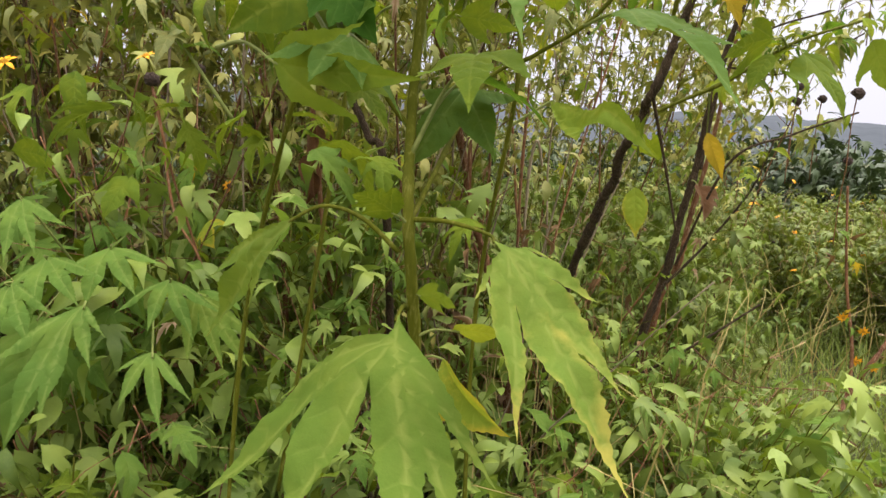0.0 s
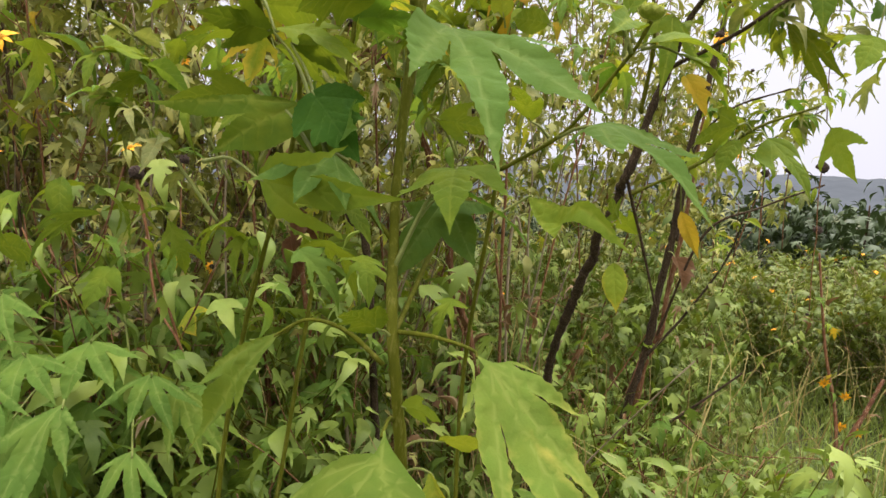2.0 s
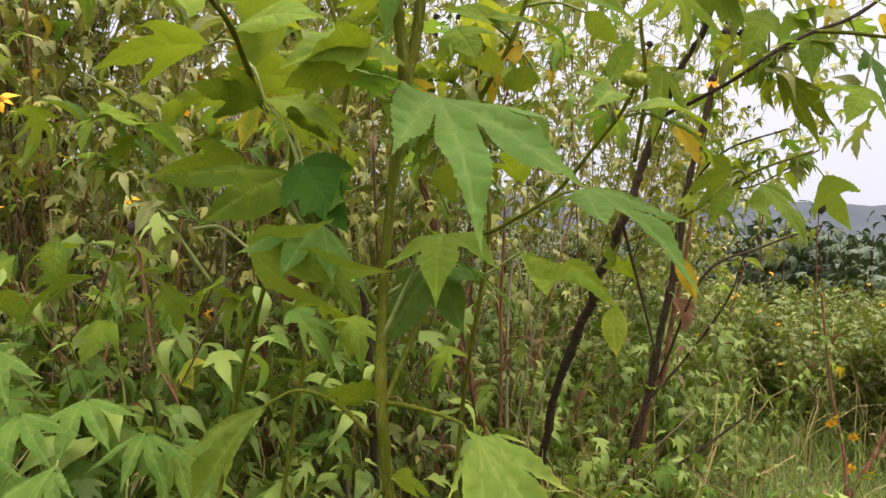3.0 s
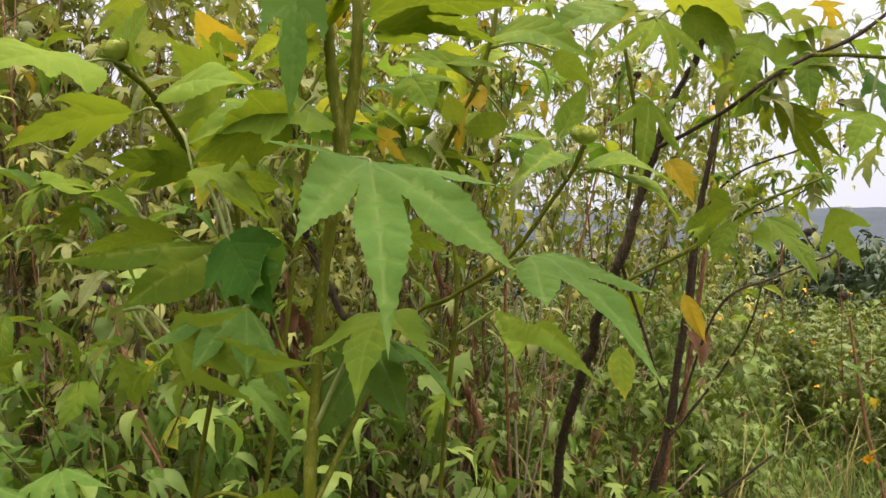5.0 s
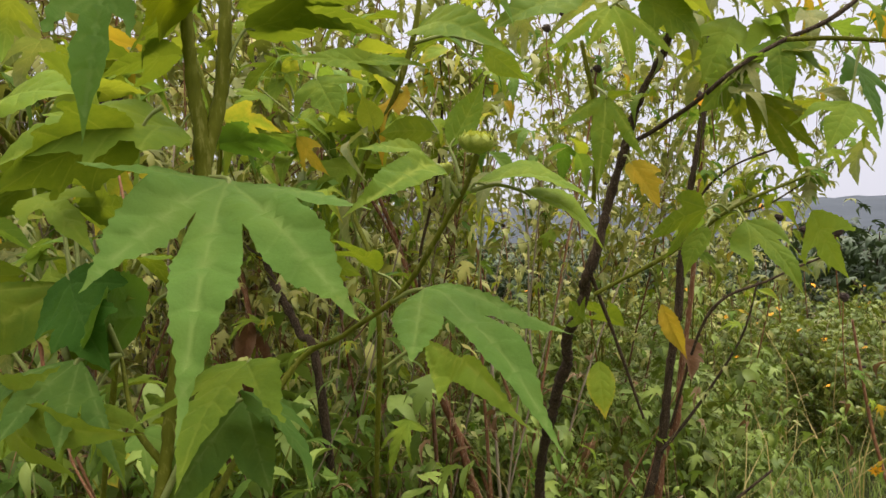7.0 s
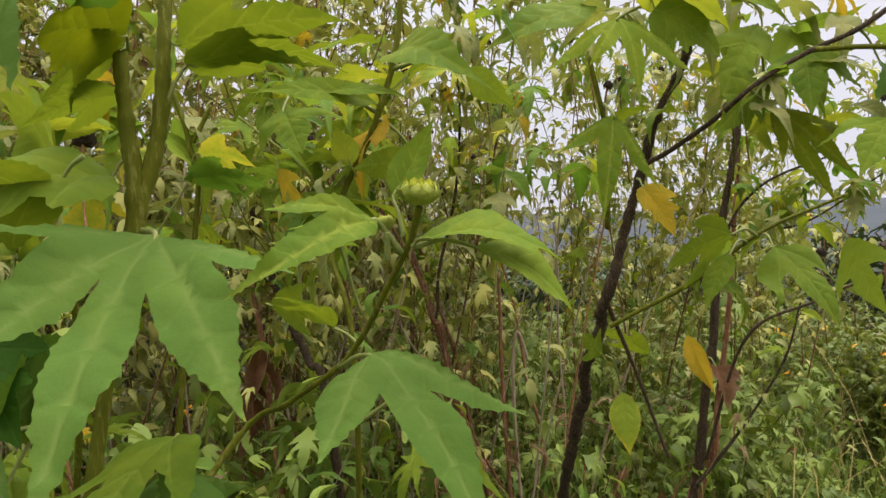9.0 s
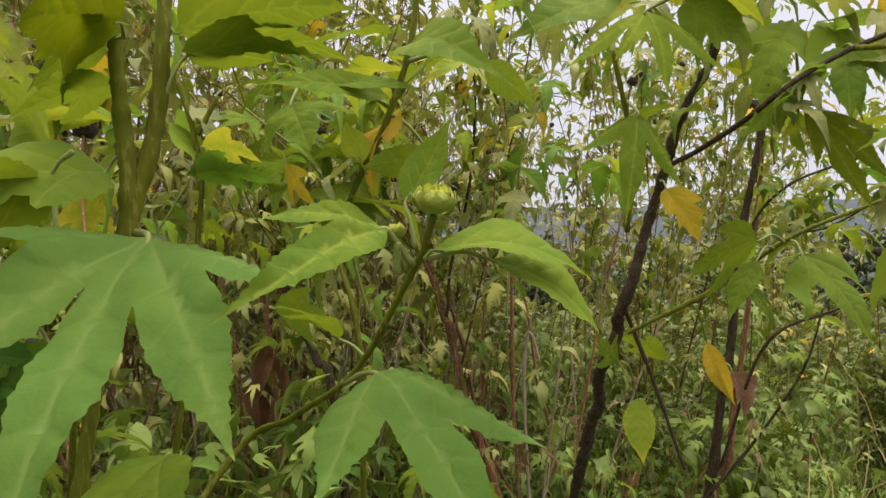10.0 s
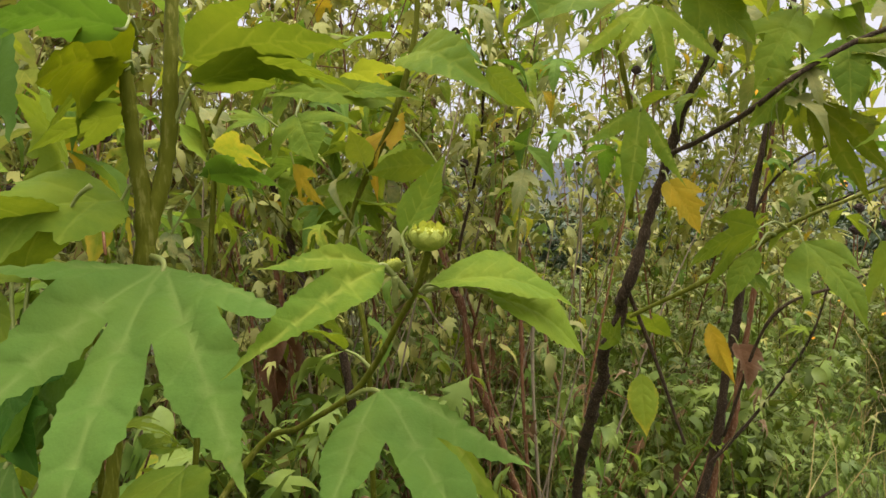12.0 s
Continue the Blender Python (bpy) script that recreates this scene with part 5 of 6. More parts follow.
hero_leaf(plant_v, (-0.447, 1.865, 1.615), (-0.440, 1.783, 1.450), (-0.488, 1.790, 1.512), 'plain', LEAF_DEAD, arch=0.2, seed=120, wide=0.75, fold=1.1, label='withered brown leaf')
hero_leaf(plant_v, (-0.469, 1.856, 1.580), (-0.389, 1.786, 1.437), (-0.388, 1.748, 1.505), 'plain', LEAF_DEAD, arch=0.2, seed=121, wide=0.75, fold=1.1, label='withered brown leaf')
hero_leaf(plant_v, (-0.447, 1.849, 1.530), (-0.409, 1.775, 1.386), (-0.364, 1.789, 1.438), 'plain', LEAF_DEAD, arch=0.2, seed=122, wide=0.75, fold=1.1, label='withered brown leaf')
hero_leaf(plant_v, (-0.438, 1.856, 1.565), (-0.390, 1.813, 1.468), (-0.379, 1.827, 1.536), 'plain', LEAF_DEAD, arch=0.2, seed=123, wide=0.75, fold=1.1, label='withered brown leaf')
hero_leaf(plant_v, (-0.451, 1.839, 1.479), (-0.451, 1.786, 1.364), (-0.470, 1.797, 1.429), 'plain', LEAF_DEAD, arch=0.2, seed=124, wide=0.75, fold=1.1, label='withered brown leaf')

plant_w = thing('sunflower_shrub', (-0.850, 1.620, ground_z(-0.850, 1.620)), 'leafy young shrub with broad bright lobed leaves', 'shrub')
stem_part(plant_w, [(-0.860, 1.620, 0.050, 0.0100), (-0.850, 1.600, 0.600, 0.0090), (-0.855, 1.348, 1.169, 0.0070), (-0.807, 1.347, 1.245, 0.0050)], STEM_GREEN, 'stem')
stem_part(plant_w, [(-0.840, 1.600, 0.500, 0.0070), (-0.625, 1.291, 0.954, 0.0060), (-0.645, 1.305, 1.146, 0.0050), (-0.662, 1.323, 1.250, 0.0040)], STEM_GREEN, 'side_branch')
spread_leaf(plant_w, (-0.901, 1.215, 1.415), [(-0.924, 1.127, 1.341), (-0.854, 1.095, 1.293), (-0.798, 1.116, 1.316), (-0.760, 1.171, 1.370)], [0.44, 0.36, 0.42], LEAF_FRESH, [(-0.843, 1.354, 1.197)], hem=0.06, swell=0.085, arch=0.07, seed=401)
spread_leaf(plant_w, (-0.681, 1.192, 1.330), [(-0.755, 1.101, 1.266), (-0.647, 1.055, 1.232), (-0.561, 1.090, 1.258), (-0.525, 1.145, 1.312)], [0.44, 0.36, 0.42], LEAF_FRESH, [(-0.843, 1.354, 1.197)], hem=0.06, swell=0.085, arch=0.07, seed=402)
spread_leaf(plant_w, (-0.771, 1.118, 1.314), [(-0.807, 1.007, 1.232), (-0.714, 0.993, 1.212), (-0.639, 1.027, 1.243), (-0.606, 1.071, 1.293)], [0.44, 0.36, 0.42], LEAF_FRESH, [(-0.843, 1.354, 1.197)], hem=0.06, swell=0.085, arch=0.07, seed=403)
spread_leaf(plant_w, (-0.796, 1.047, 1.274), [(-0.814, 0.927, 1.194), (-0.732, 0.909, 1.155), (-0.673, 0.940, 1.178), (-0.663, 0.992, 1.234)], [0.44, 0.36, 0.42], LEAF_FRESH, [(-0.843, 1.354, 1.197)], hem=0.06, swell=0.085, arch=0.07, seed=404)
spread_leaf(plant_w, (-0.629, 1.030, 1.250), [(-0.734, 0.899, 1.159), (-0.649, 0.836, 1.049), (-0.604, 0.855, 1.069), (-0.538, 0.911, 1.166), (-0.540, 0.961, 1.213)], [0.35, 0.38, 0.28, 0.32], LEAF_FRESH, [(-0.843, 1.354, 1.197)], hem=0.06, swell=0.085, arch=0.07, seed=130)
spread_leaf(plant_w, (-0.496, 1.039, 1.167), [(-0.533, 0.969, 1.145), (-0.508, 0.939, 1.081), (-0.416, 0.924, 1.058), (-0.371, 0.959, 1.108)], [0.38, 0.28, 0.28], LEAF_FRESH, [(-0.653, 1.311, 1.185)], hem=0.06, swell=0.085, arch=0.07, seed=131)
spread_leaf(plant_w, (-0.517, 1.141, 1.286), [(-0.596, 1.059, 1.222), (-0.505, 1.034, 1.204), (-0.415, 1.051, 1.186), (-0.369, 1.086, 1.238)], [0.32, 0.28, 0.32], LEAF_FRESH, [(-0.653, 1.311, 1.185)], hem=0.06, swell=0.085, arch=0.07, seed=132)
hero_leaf(plant_w, (-0.805, 1.130, 1.179), (-0.782, 0.986, 0.943), (-0.866, 1.000, 1.069), 'star', LEAF_FRESH, stalk=(-0.843, 1.354, 1.197), arch=0.1, seed=133, wide=1.2)
hero_leaf(plant_w, (-0.888, 1.335, 1.226), (-0.939, 1.211, 1.141), (-0.886, 1.239, 1.260), 'star', LEAF_FRESH, stalk=(-0.843, 1.354, 1.197), arch=0.1, seed=134, wide=1.2)
hero_leaf(plant_w, (-0.779, 1.348, 1.234), (-0.637, 1.257, 1.214), (-0.684, 1.268, 1.300), 'star', LEAF_FRESH, stalk=(-0.653, 1.311, 1.185), arch=0.1, seed=135, wide=1.2)
hero_leaf(plant_w, (-0.866, 1.389, 1.231), (-0.882, 1.351, 1.308), (-0.785, 1.360, 1.301), 'three', LEAF, stalk=(-0.843, 1.354, 1.197), arch=0.1, seed=136, wide=None)
hero_leaf(plant_w, (-0.752, 1.394, 1.464), (-0.783, 1.320, 1.360), (-0.696, 1.336, 1.395), 'three', LEAF, stalk=(-0.653, 1.311, 1.185), arch=0.1, seed=137, wide=None)
hero_leaf(plant_w, (-1.013, 1.352, 1.391), (-0.961, 1.283, 1.268), (-0.909, 1.300, 1.327), 'star', LEAF_FRESH, arch=0.1, seed=138, wide=1.2)
hero_leaf(plant_w, (-0.725, 1.603, 1.471), (-0.677, 1.541, 1.388), (-0.630, 1.558, 1.451), 'star', LEAF_FRESH, arch=0.1, seed=139, wide=1.2)
hero_leaf(plant_w, (-0.611, 1.490, 1.347), (-0.561, 1.434, 1.295), (-0.531, 1.448, 1.353), 'three', LEAF_HALF, arch=0.1, seed=140, wide=None)
hero_leaf(plant_w, (-0.806, 1.465, 1.326), (-0.855, 1.396, 1.260), (-0.778, 1.405, 1.265), 'star', LEAF_FRESH, arch=0.1, seed=141, wide=1.2)
hero_leaf(plant_w, (-0.974, 1.277, 1.514), (-0.836, 1.237, 1.492), (-0.887, 1.239, 1.534), 'plain', LEAF, arch=0.1, seed=142, wide=None)
hero_leaf(plant_w, (-0.868, 1.296, 1.010), (-0.696, 1.240, 1.159), (-0.725, 1.218, 1.055), 'three', LEAF, arch=0.1, seed=143, wide=None)
hero_leaf(plant_w, (-0.935, 1.282, 1.246), (-0.936, 1.190, 1.141), (-0.851, 1.207, 1.178), 'star', LEAF_FRESH, arch=0.1, seed=145, wide=1.2)
hero_leaf(plant_w, (-0.717, 1.241, 1.176), (-0.710, 1.137, 1.053), (-0.766, 1.145, 1.128), 'star', LEAF_FRESH, arch=0.1, seed=146, wide=1.2)
hero_leaf(plant_w, (-0.831, 1.212, 1.085), (-0.759, 1.119, 0.983), (-0.820, 1.125, 1.051), 'star', LEAF_FRESH, arch=0.1, seed=147, wide=1.2)
hero_leaf(plant_w, (-0.703, 1.308, 1.252), (-0.617, 1.227, 1.151), (-0.576, 1.245, 1.223), 'star', LEAF_FRESH, arch=0.1, seed=148, wide=1.2)
spread_leaf(plant_w, (-0.466, 1.161, 1.254), [(-0.519, 1.061, 1.192), (-0.423, 1.033, 1.148), (-0.349, 1.039, 1.138), (-0.298, 1.046, 1.149), (-0.274, 1.085, 1.176)], [0.32, 0.28, 0.38, 0.38], LEAF_WORN, [(-0.653, 1.311, 1.185)], hem=0.06, swell=0.085, arch=0.07, seed=149)
hero_leaf(plant_w, (-0.443, 1.232, 1.240), (-0.478, 1.161, 1.154), (-0.372, 1.176, 1.174), 'star', LEAF_FRESH, arch=0.1, seed=150, wide=1.2)
hero_leaf(plant_w, (-0.895, 1.154, 1.084), (-0.890, 1.063, 0.979), (-0.811, 1.079, 1.020), 'star', LEAF_FRESH, arch=0.1, seed=151, wide=1.2)
hero_leaf(plant_w, (-0.840, 1.411, 1.331), (-0.848, 1.342, 1.242), (-0.769, 1.357, 1.275), 'star', LEAF_FRESH, arch=0.1, seed=152, wide=1.2)
hero_leaf(plant_w, (-0.976, 1.337, 1.287), (-0.865, 1.283, 1.212), (-0.973, 1.275, 1.230), 'star', LEAF_FRESH, arch=0.1, seed=153, wide=1.2)
hero_leaf(plant_w, (-0.737, 1.178, 1.120), (-0.634, 1.119, 1.024), (-0.605, 1.136, 1.098), 'star', LEAF_FRESH, arch=0.1, seed=154, wide=1.2)

plant_x = thing('sunflower_shrub', (-0.620, 1.500, ground_z(-0.620, 1.500)), 'tall shrub with a spent orange flower and brown seed heads', 'shrub')
stem_part(plant_x, [(-0.580, 1.500, 0.050, 0.0045), (-0.560, 1.450, 1.000, 0.0034), (-0.613, 1.315, 1.508, 0.0030), (-0.642, 1.315, 1.633, 0.0040), (-0.655, 1.317, 1.683, 0.0030)], STEM_RED, 'stem')
stem_part(plant_x, [(-0.570, 1.480, 0.900, 0.0034), (-0.561, 1.374, 1.249, 0.0030), (-0.641, 1.390, 1.379, 0.0030), (-0.684, 1.416, 1.539, 0.0040)], STEM_RED, 'side_branch')
seed_head(plant_x, (-0.655, 1.317, 1.693), 0.042)
seed_head(plant_x, (-0.613, 1.460, 1.732), 0.03, (-0.602, 1.426, 1.545))
flower(plant_x, (-0.746, 1.449, 1.754), (-0.2, -0.4, 0.8), 0.06, 6, False, (-0.698, 1.429, 1.620), 6)
flower(plant_x, (-1.087, 1.405, 1.717), (0.1, -0.5, 0.8), 0.06, 6, False, (-1.093, 1.366, 1.510), 7)
flower(plant_x, (-0.824, 1.121, 1.946), (0.1, -0.7, 0.6), 0.06, 7, False, (-0.917, 1.194, 1.767), 8)


# ---- the thicket behind ----
def arrays_of(me):
    co = np.empty(len(me.vertices) * 3)
    me.vertices.foreach_get("co", co)
    rim = np.empty(len(me.vertices))
    me.attributes["rim"].data.foreach_get("value", rim)
    tris = [tuple(p.vertices) for p in me.polygons]
    return co.reshape(-1, 3), np.array(tris), rim


LOW = [arrays_of(blade("low_leaf", s, w, a, f, d, 0.05, i + 40, False, 0.1 + 0.06 * (i % 3))) for i, (s, w, a, f, d) in enumerate((
    ("star", 0.9, 0.12, 0.2, 0.6), ("three", 0.85, 0.10, 0.4, 0.5), ("palm", 0.7, 0.16, 0.4, 0.5), ("plain", 1.0, 0.14, 0.5, 0.4), ("deep", 0.9, 0.14, 0.3, 0.6), ("plain", 0.7, 0.2, 0.7, 0.4)))]
SMALL = [arrays_of(blade("small_leaf", "plain", w, 0.12, 0.25, 0.3, 0.05, i + 60, False)) for i, w in enumerate((0.8, 1.15, 0.55))]


def grass_blade():
    """A narrow bent blade of grass, 1 long."""
    v = np.array([(-0.012, 0, 0), (0.012, 0, 0), (-0.011, 0.35, 0.10), (0.011, 0.35, 0.10), (-0.008, 0.7, 0.12), (0.008, 0.7, 0.12), (0, 1.0, 0.0)])
    f = np.array([(0, 1, 3), (0, 3, 2), (2, 3, 5), (2, 5, 4), (4, 5, 6)])
    return v, f, np.array([0, 0, 0.1, 0.1, 0.4, 0.4, 1.0])


BLADE = [grass_blade()]


def joined(name, placed, material, parent=None, label=""):
    """One mesh of many blades: placed holds (arrays, matrix)."""
    vs, fs, rs, base = [], [], [], 0
    for (v, f, r), m in placed:
        a = np.array(m)
        vs.append(v @ a[:3, :3].T + a[:3, 3])
        fs.append(f + base)
        rs.append(r)
        base += len(v)
    v, f, r = np.concatenate(vs), np.concatenate(fs), np.concatenate(rs)
    me = bpy.data.meshes.new(name)
    me.vertices.add(len(v))
    me.vertices.foreach_set("co", v.ravel())
    me.loops.add(len(f) * 3)
    me.loops.foreach_set("vertex_index", f.ravel().astype(np.int32))
    me.polygons.add(len(f))
    me.polygons.foreach_set("loop_start", np.arange(0, len(f) * 3, 3, dtype=np.int32))
    me.polygons.foreach_set("use_smooth", np.ones(len(f), dtype=bool))
    me.update(calc_edges=True)
    me.validate()
    me.attributes.new("rim", "FLOAT", "POINT").data.foreach_set("value", r)
    return part(name, me, material, parent, label)


def leaf_turn(r, at, size, droop=(15, 75), az=None):
    az = r.uniform(0, 360) if az is None else az
    return (Matrix.Translation(at) @ pose(0, 0, 0, 0, 0, az) @ pose(0, 0, 0, -r.uniform(*droop), 0, 0)
            @ pose(0, 0, 0, 0, r.uniform(-35, 35), 0) @ Matrix.Diagonal((size, size, size, 1)))


FINE = [blade("leaf", s, w, a, f, d, 0.06, i + 20, True, 0.10 + 0.05 * (i % 4)) for i, (s, w, a, f, d) in enumerate((
    ("star", 0.9, 0.12, 0.2, 0.6), ("star", 0.7, 0.18, 0.4, 0.6), ("three", 0.9, 0.12, 0.3, 0.5), ("plain", 0.9, 0.16, 0.5, 0.4), ("three", 0.7, 0.2, 0.6, 0.4),
    ("deep", 0.8, 0.15, 0.35, 0.6), ("ragged", 0.6, 0.15, 0.3, 0.6), ("palm", 0.7, 0.2, 0.4, 0.6), ("plain", 0.7, 0.2, 0.7, 0.4)))]
TONES = (LEAF_SHEEN,) * 9 + (LEAF,) * 3 + (LEAF_HALF,) * 6 + (LEAF_FRESH,) * 5 + (LEAF_DEEP,) * 2 + (LEAF_YELLOW,)
GREENS = (LEAF, LEAF, LEAF_MID, LEAF_FRESH)
PALE = (LEAF_SHEEN, LEAF_SHEEN, LEAF_FRESH)
FINE_BY = {}


def fine_leaf(shape_no, material):
    """One shared mesh for each shape and material."""
    key = (shape_no, material.name)
    if key not in FINE_BY:
        me = FINE[shape_no].copy()
        me.materials.append(material)
        FINE_BY[key] = me
    return FINE_BY[key]


def cane(r, foot, lean, high, thick, bend=0.12):
    """A leaning cane as a line of (x, y, z, radius)."""
    n = 6
    w = r.uniform(0, math.tau)
    out = []
    for i in range(n + 1):
        t = i / n
        out.append((foot[0] + lean[0] * t + bend * math.sin(2.2 * t + w) * t * 0.6 + r.uniform(-0.012, 0.012), foot[1] + lean[1] * t + bend * math.cos(1.9 * t + w) * t * 0.6 + r.uniform(-0.012, 0.012),
                    foot[2] + high * t, thick * (1 - 0.72 * t)))
    return out


def at_height(line, t):
    k = t * (len(line) - 1)
    i = min(int(k), len(line) - 2)
    a, b = np.array(line[i]), np.array(line[i + 1])
    return a + (b - a) * (k - i)


def shrub(at, seed, high, canes, leaves, size, single, lowest=0.42, label="", stems=(STEM_RED, STEM_RED, STEM_BARK, STEM_GREEN, STEM_PALE), heads=0.30, flowers=0.04, spread=0.75, dead=9, mass=None, tones=None):
    """A tall shrub: canes with twigs, leaves along their upper part (each its own part where single), heads at the tips."""
    r = random.Random(seed)
    pl = thing("sunflower_shrub", at, label, "shrub", "shrubs of the thicket")
    o = Vector(at)
    spots, masses = [], []
    for c in range(canes):
        w = r.uniform(0, math.tau)
        h = high * r.uniform(0.72, 1.05)
        foot = (0.10 * math.cos(w), 0.10 * math.sin(w), -0.04)
        line = cane(r, foot, (spread * r.uniform(0.1, 1) * math.cos(w), spread * r.uniform(0.1, 1) * math.sin(w)), h, r.uniform(0.0035, 0.0075), 0.32)
        verts, faces = [], []
        tube_into(verts, faces, smooth_line(line, 3), 6, 0.10, r)
        tips = [at_height(line, 1.0)]
        for k in range(r.randint(5, 8)):
            t0 = r.uniform(0.45, 0.95)
            a = at_height(line, t0)
            ww = r.uniform(0, math.tau)
            ln = r.uniform(0.15, 0.45)
            b = a + np.array((ln * 0.55 * math.cos(ww), ln * 0.55 * math.sin(ww), ln * 0.8, 0))
            a[3] *= 0.6
            b[3] = 0.0018
            mid = (a + b) / 2 + np.array((0.03 * math.cos(ww), 0.03 * math.sin(ww), -0.01, 0))
            tube_into(verts, faces, smooth_line([a, mid, b], 3), 5, 0.08, r)
            tips.append(b)
            for _ in range(max(1, leaves // 7)):
                q = a + (b - a) * r.uniform(0.2, 1.0)
                spots.append((q[:3], size * r.uniform(0.45, 0.95)))
        for k in range(14):
            a = at_height(line, r.uniform(0.15, 1.0))
            ww, ln = r.uniform(0, math.tau), r.uniform(0.08, 0.40)
            b = a + np.array((ln * math.cos(ww), ln * math.sin(ww), ln * r.uniform(-0.5, 1.0), 0))
            a[3], b[3] = r.uniform(0.0012, 0.0024), 0.0008
            mid = (a + b) / 2 + np.array((r.uniform(-0.03, 0.03), r.uniform(-0.03, 0.03), r.uniform(-0.02, 0.04), 0))
            tube_into(verts, faces, smooth_line([a, mid, b], 2), 4, 0, r)
            if k < 6:
                spots.append((b[:3], size * r.uniform(0.4, 0.8)))
        part("cane", mesh_of("cane", verts, faces), r.choice(stems), pl)
        for _ in range(leaves):
            t0 = lowest + (1 - lowest) * r.random() ** 0.62
            q = at_height(line, t0)
            off = r.uniform(0.02, 0.10)
            ww = r.uniform(0, math.tau)
            spots.append(((q[0] + off * math.cos(ww), q[1] + off * math.sin(ww), q[2] + r.uniform(-0.02, 0.04)), size * r.uniform(0.6, 1.2) * (1.1 - 0.4 * t0)))
        for q in tips:
            x = r.random()
            p = Vector(q[:3]) + o
            if x < flowers:
                flower(pl, p + Vector((0, 0, 0.01)), (r.uniform(-0.6, 0.6), r.uniform(-1, 0.2), 0.7), 0.05, 9, r.random() < 0.4, None, r.randrange(999))
            elif x < heads:
                seed_head(pl, p + Vector((0, 0, 0.005)), r.uniform(0.024, 0.034), None, r.randrange(999))
        for _ in range(dead):
            q = at_height(line, r.uniform(0.2, 0.7))
            masses.append((r.choice(LOW), leaf_turn(r, q[:3], size * r.uniform(0.5, 0.9), (60, 95)) @ Matrix.Diagonal((0.45, 1, 1, 1))))
    if single:
        extra = []
        for q, s in spots:
            for _ in range(3):
                extra.append((r.choice(LOW), leaf_turn(r, (q[0] + r.gauss(0, 0.09), q[1] + r.gauss(0, 0.09), q[2] + r.gauss(0, 0.10)), r.uniform(0.35, 0.85) * size)))
        joined("young_leaves", extra, mass or LEAF_FAR, pl)
        for q, s in spots:
            ob = part("leaf", fine_leaf(r.choice((0, 0, 1, 2, 3, 4, 5, 6, 7, 8)), r.choice(tones or TONES)), None, pl, "", leaf_turn(r, q, s))
    elif spots:
        joined("foliage", [(r.choice(LOW), leaf_turn(r, q, s)) for q, s in spots], mass or LEAF_FAR, pl)
    if masses:
        joined("withered_leaves", masses, DRY, pl, "withered brown hanging leaves")
    return pl


def place(az, d):
    """A foot on the ground at a bearing (degrees, to the right of ahead) and distance from the middle of the path."""
    x, y = 0.3 + d * math.sin(radians(az)), 0.05 + d * math.cos(radians(az))
    return (x, y, ground_z(x, y))


plan = random.Random(31)
# the nearest shrubs, leaf by leaf
for az, d, h, low in ((-46, 2.5, 2.9, 0.3), (-38, 2.4, 3.1, 0.3), (-31, 2.3, 2.9, 0.3), (-25, 2.5, 3.2, 0.25), (-18, 2.2, 2.9, 0.25), (-12, 2.4, 3.1, 0.25), (-5, 2.3, 3.1, 0.5), (2, 3.4, 3.3, 0.55), (9, 3.5, 3.1, 0.55), (6, 4.1, 3.3, 0.5), (13, 4.0, 2.8, 0.5), (-2, 3.9, 3.4, 0.5), (-42, 2.9, 3.2, 0.2), (-53, 2.6, 2.9, 0.3)):
    shrub(place(az, d), plan.randrange(10 ** 6), h, 3, 19 if az < -10 else 24, 0.115, True, low, "tall thicket shrub with lobed green leaves and brown canes", (STEM_RED, STEM_RED, STEM_BARK, STEM_GREEN, STEM_PALE) if az < -10 else (STEM_GREEN, STEM_YOUNG, STEM_RED), dead=9 if az < -10 else 3)
# low leafy ones in front of them
for az, d, h in ((-41, 1.42, 0.95), (-34, 1.55, 0.85), (-27, 1.75, 0.8), (-47, 1.55, 1.05), (14, 1.95, 0.8), (18, 2.1, 0.75), (24, 2.4, 0.75), (-11, 3.0, 1.2), (-4, 2.8, 1.2), (2, 2.4, 0.95), (7, 2.5, 1.0), (11, 2.35, 0.9)):
    shrub(place(az, d), plan.randrange(10 ** 6), h, 3, 9, 0.15 if az < 0 else 0.12, True, 0.35, "young leafy shrub with bright lobed leaves", (STEM_GREEN, STEM_RED), 0, 0, 0.3, 1, HERB, (LEAF_FRESH, LEAF_FRESH, LEAF_FRESH, LEAF))

middle = random.Random(77)
for az, d, h, count in ((-37, 1.95, 1.36, 6), (-32, 1.85, 1.42, 7), (-27, 2.05, 1.42, 7), (-21, 2.0, 1.35, 6), (-15, 2.1, 1.15, 5), (-24, 1.7, 1.08, 6)):
    shrub(place(az, d), middle.randrange(10 ** 6), h, 3, count, 0.18, True, 0.5, "young leafy shrub with bright lobed leaves", (STEM_GREEN, STEM_RED), 0, 0, 0.3, 1, HERB, (LEAF_FRESH, LEAF_FRESH, LEAF_FRESH, LEAF))
for az, d, h in ((13, 1.95, 0.72), (18, 2.0, 0.70), (8.5, 1.8, 0.62)):
    shrub(place(az, d), middle.randrange(10 ** 6), h, 3, 5, 0.20, True, 0.6, "low leafy shrub with bright lobed leaves", (STEM_GREEN, STEM_RED), 0, 0, 0.35, 1, HERB, (LEAF_FRESH, LEAF_FRESH, LEAF))

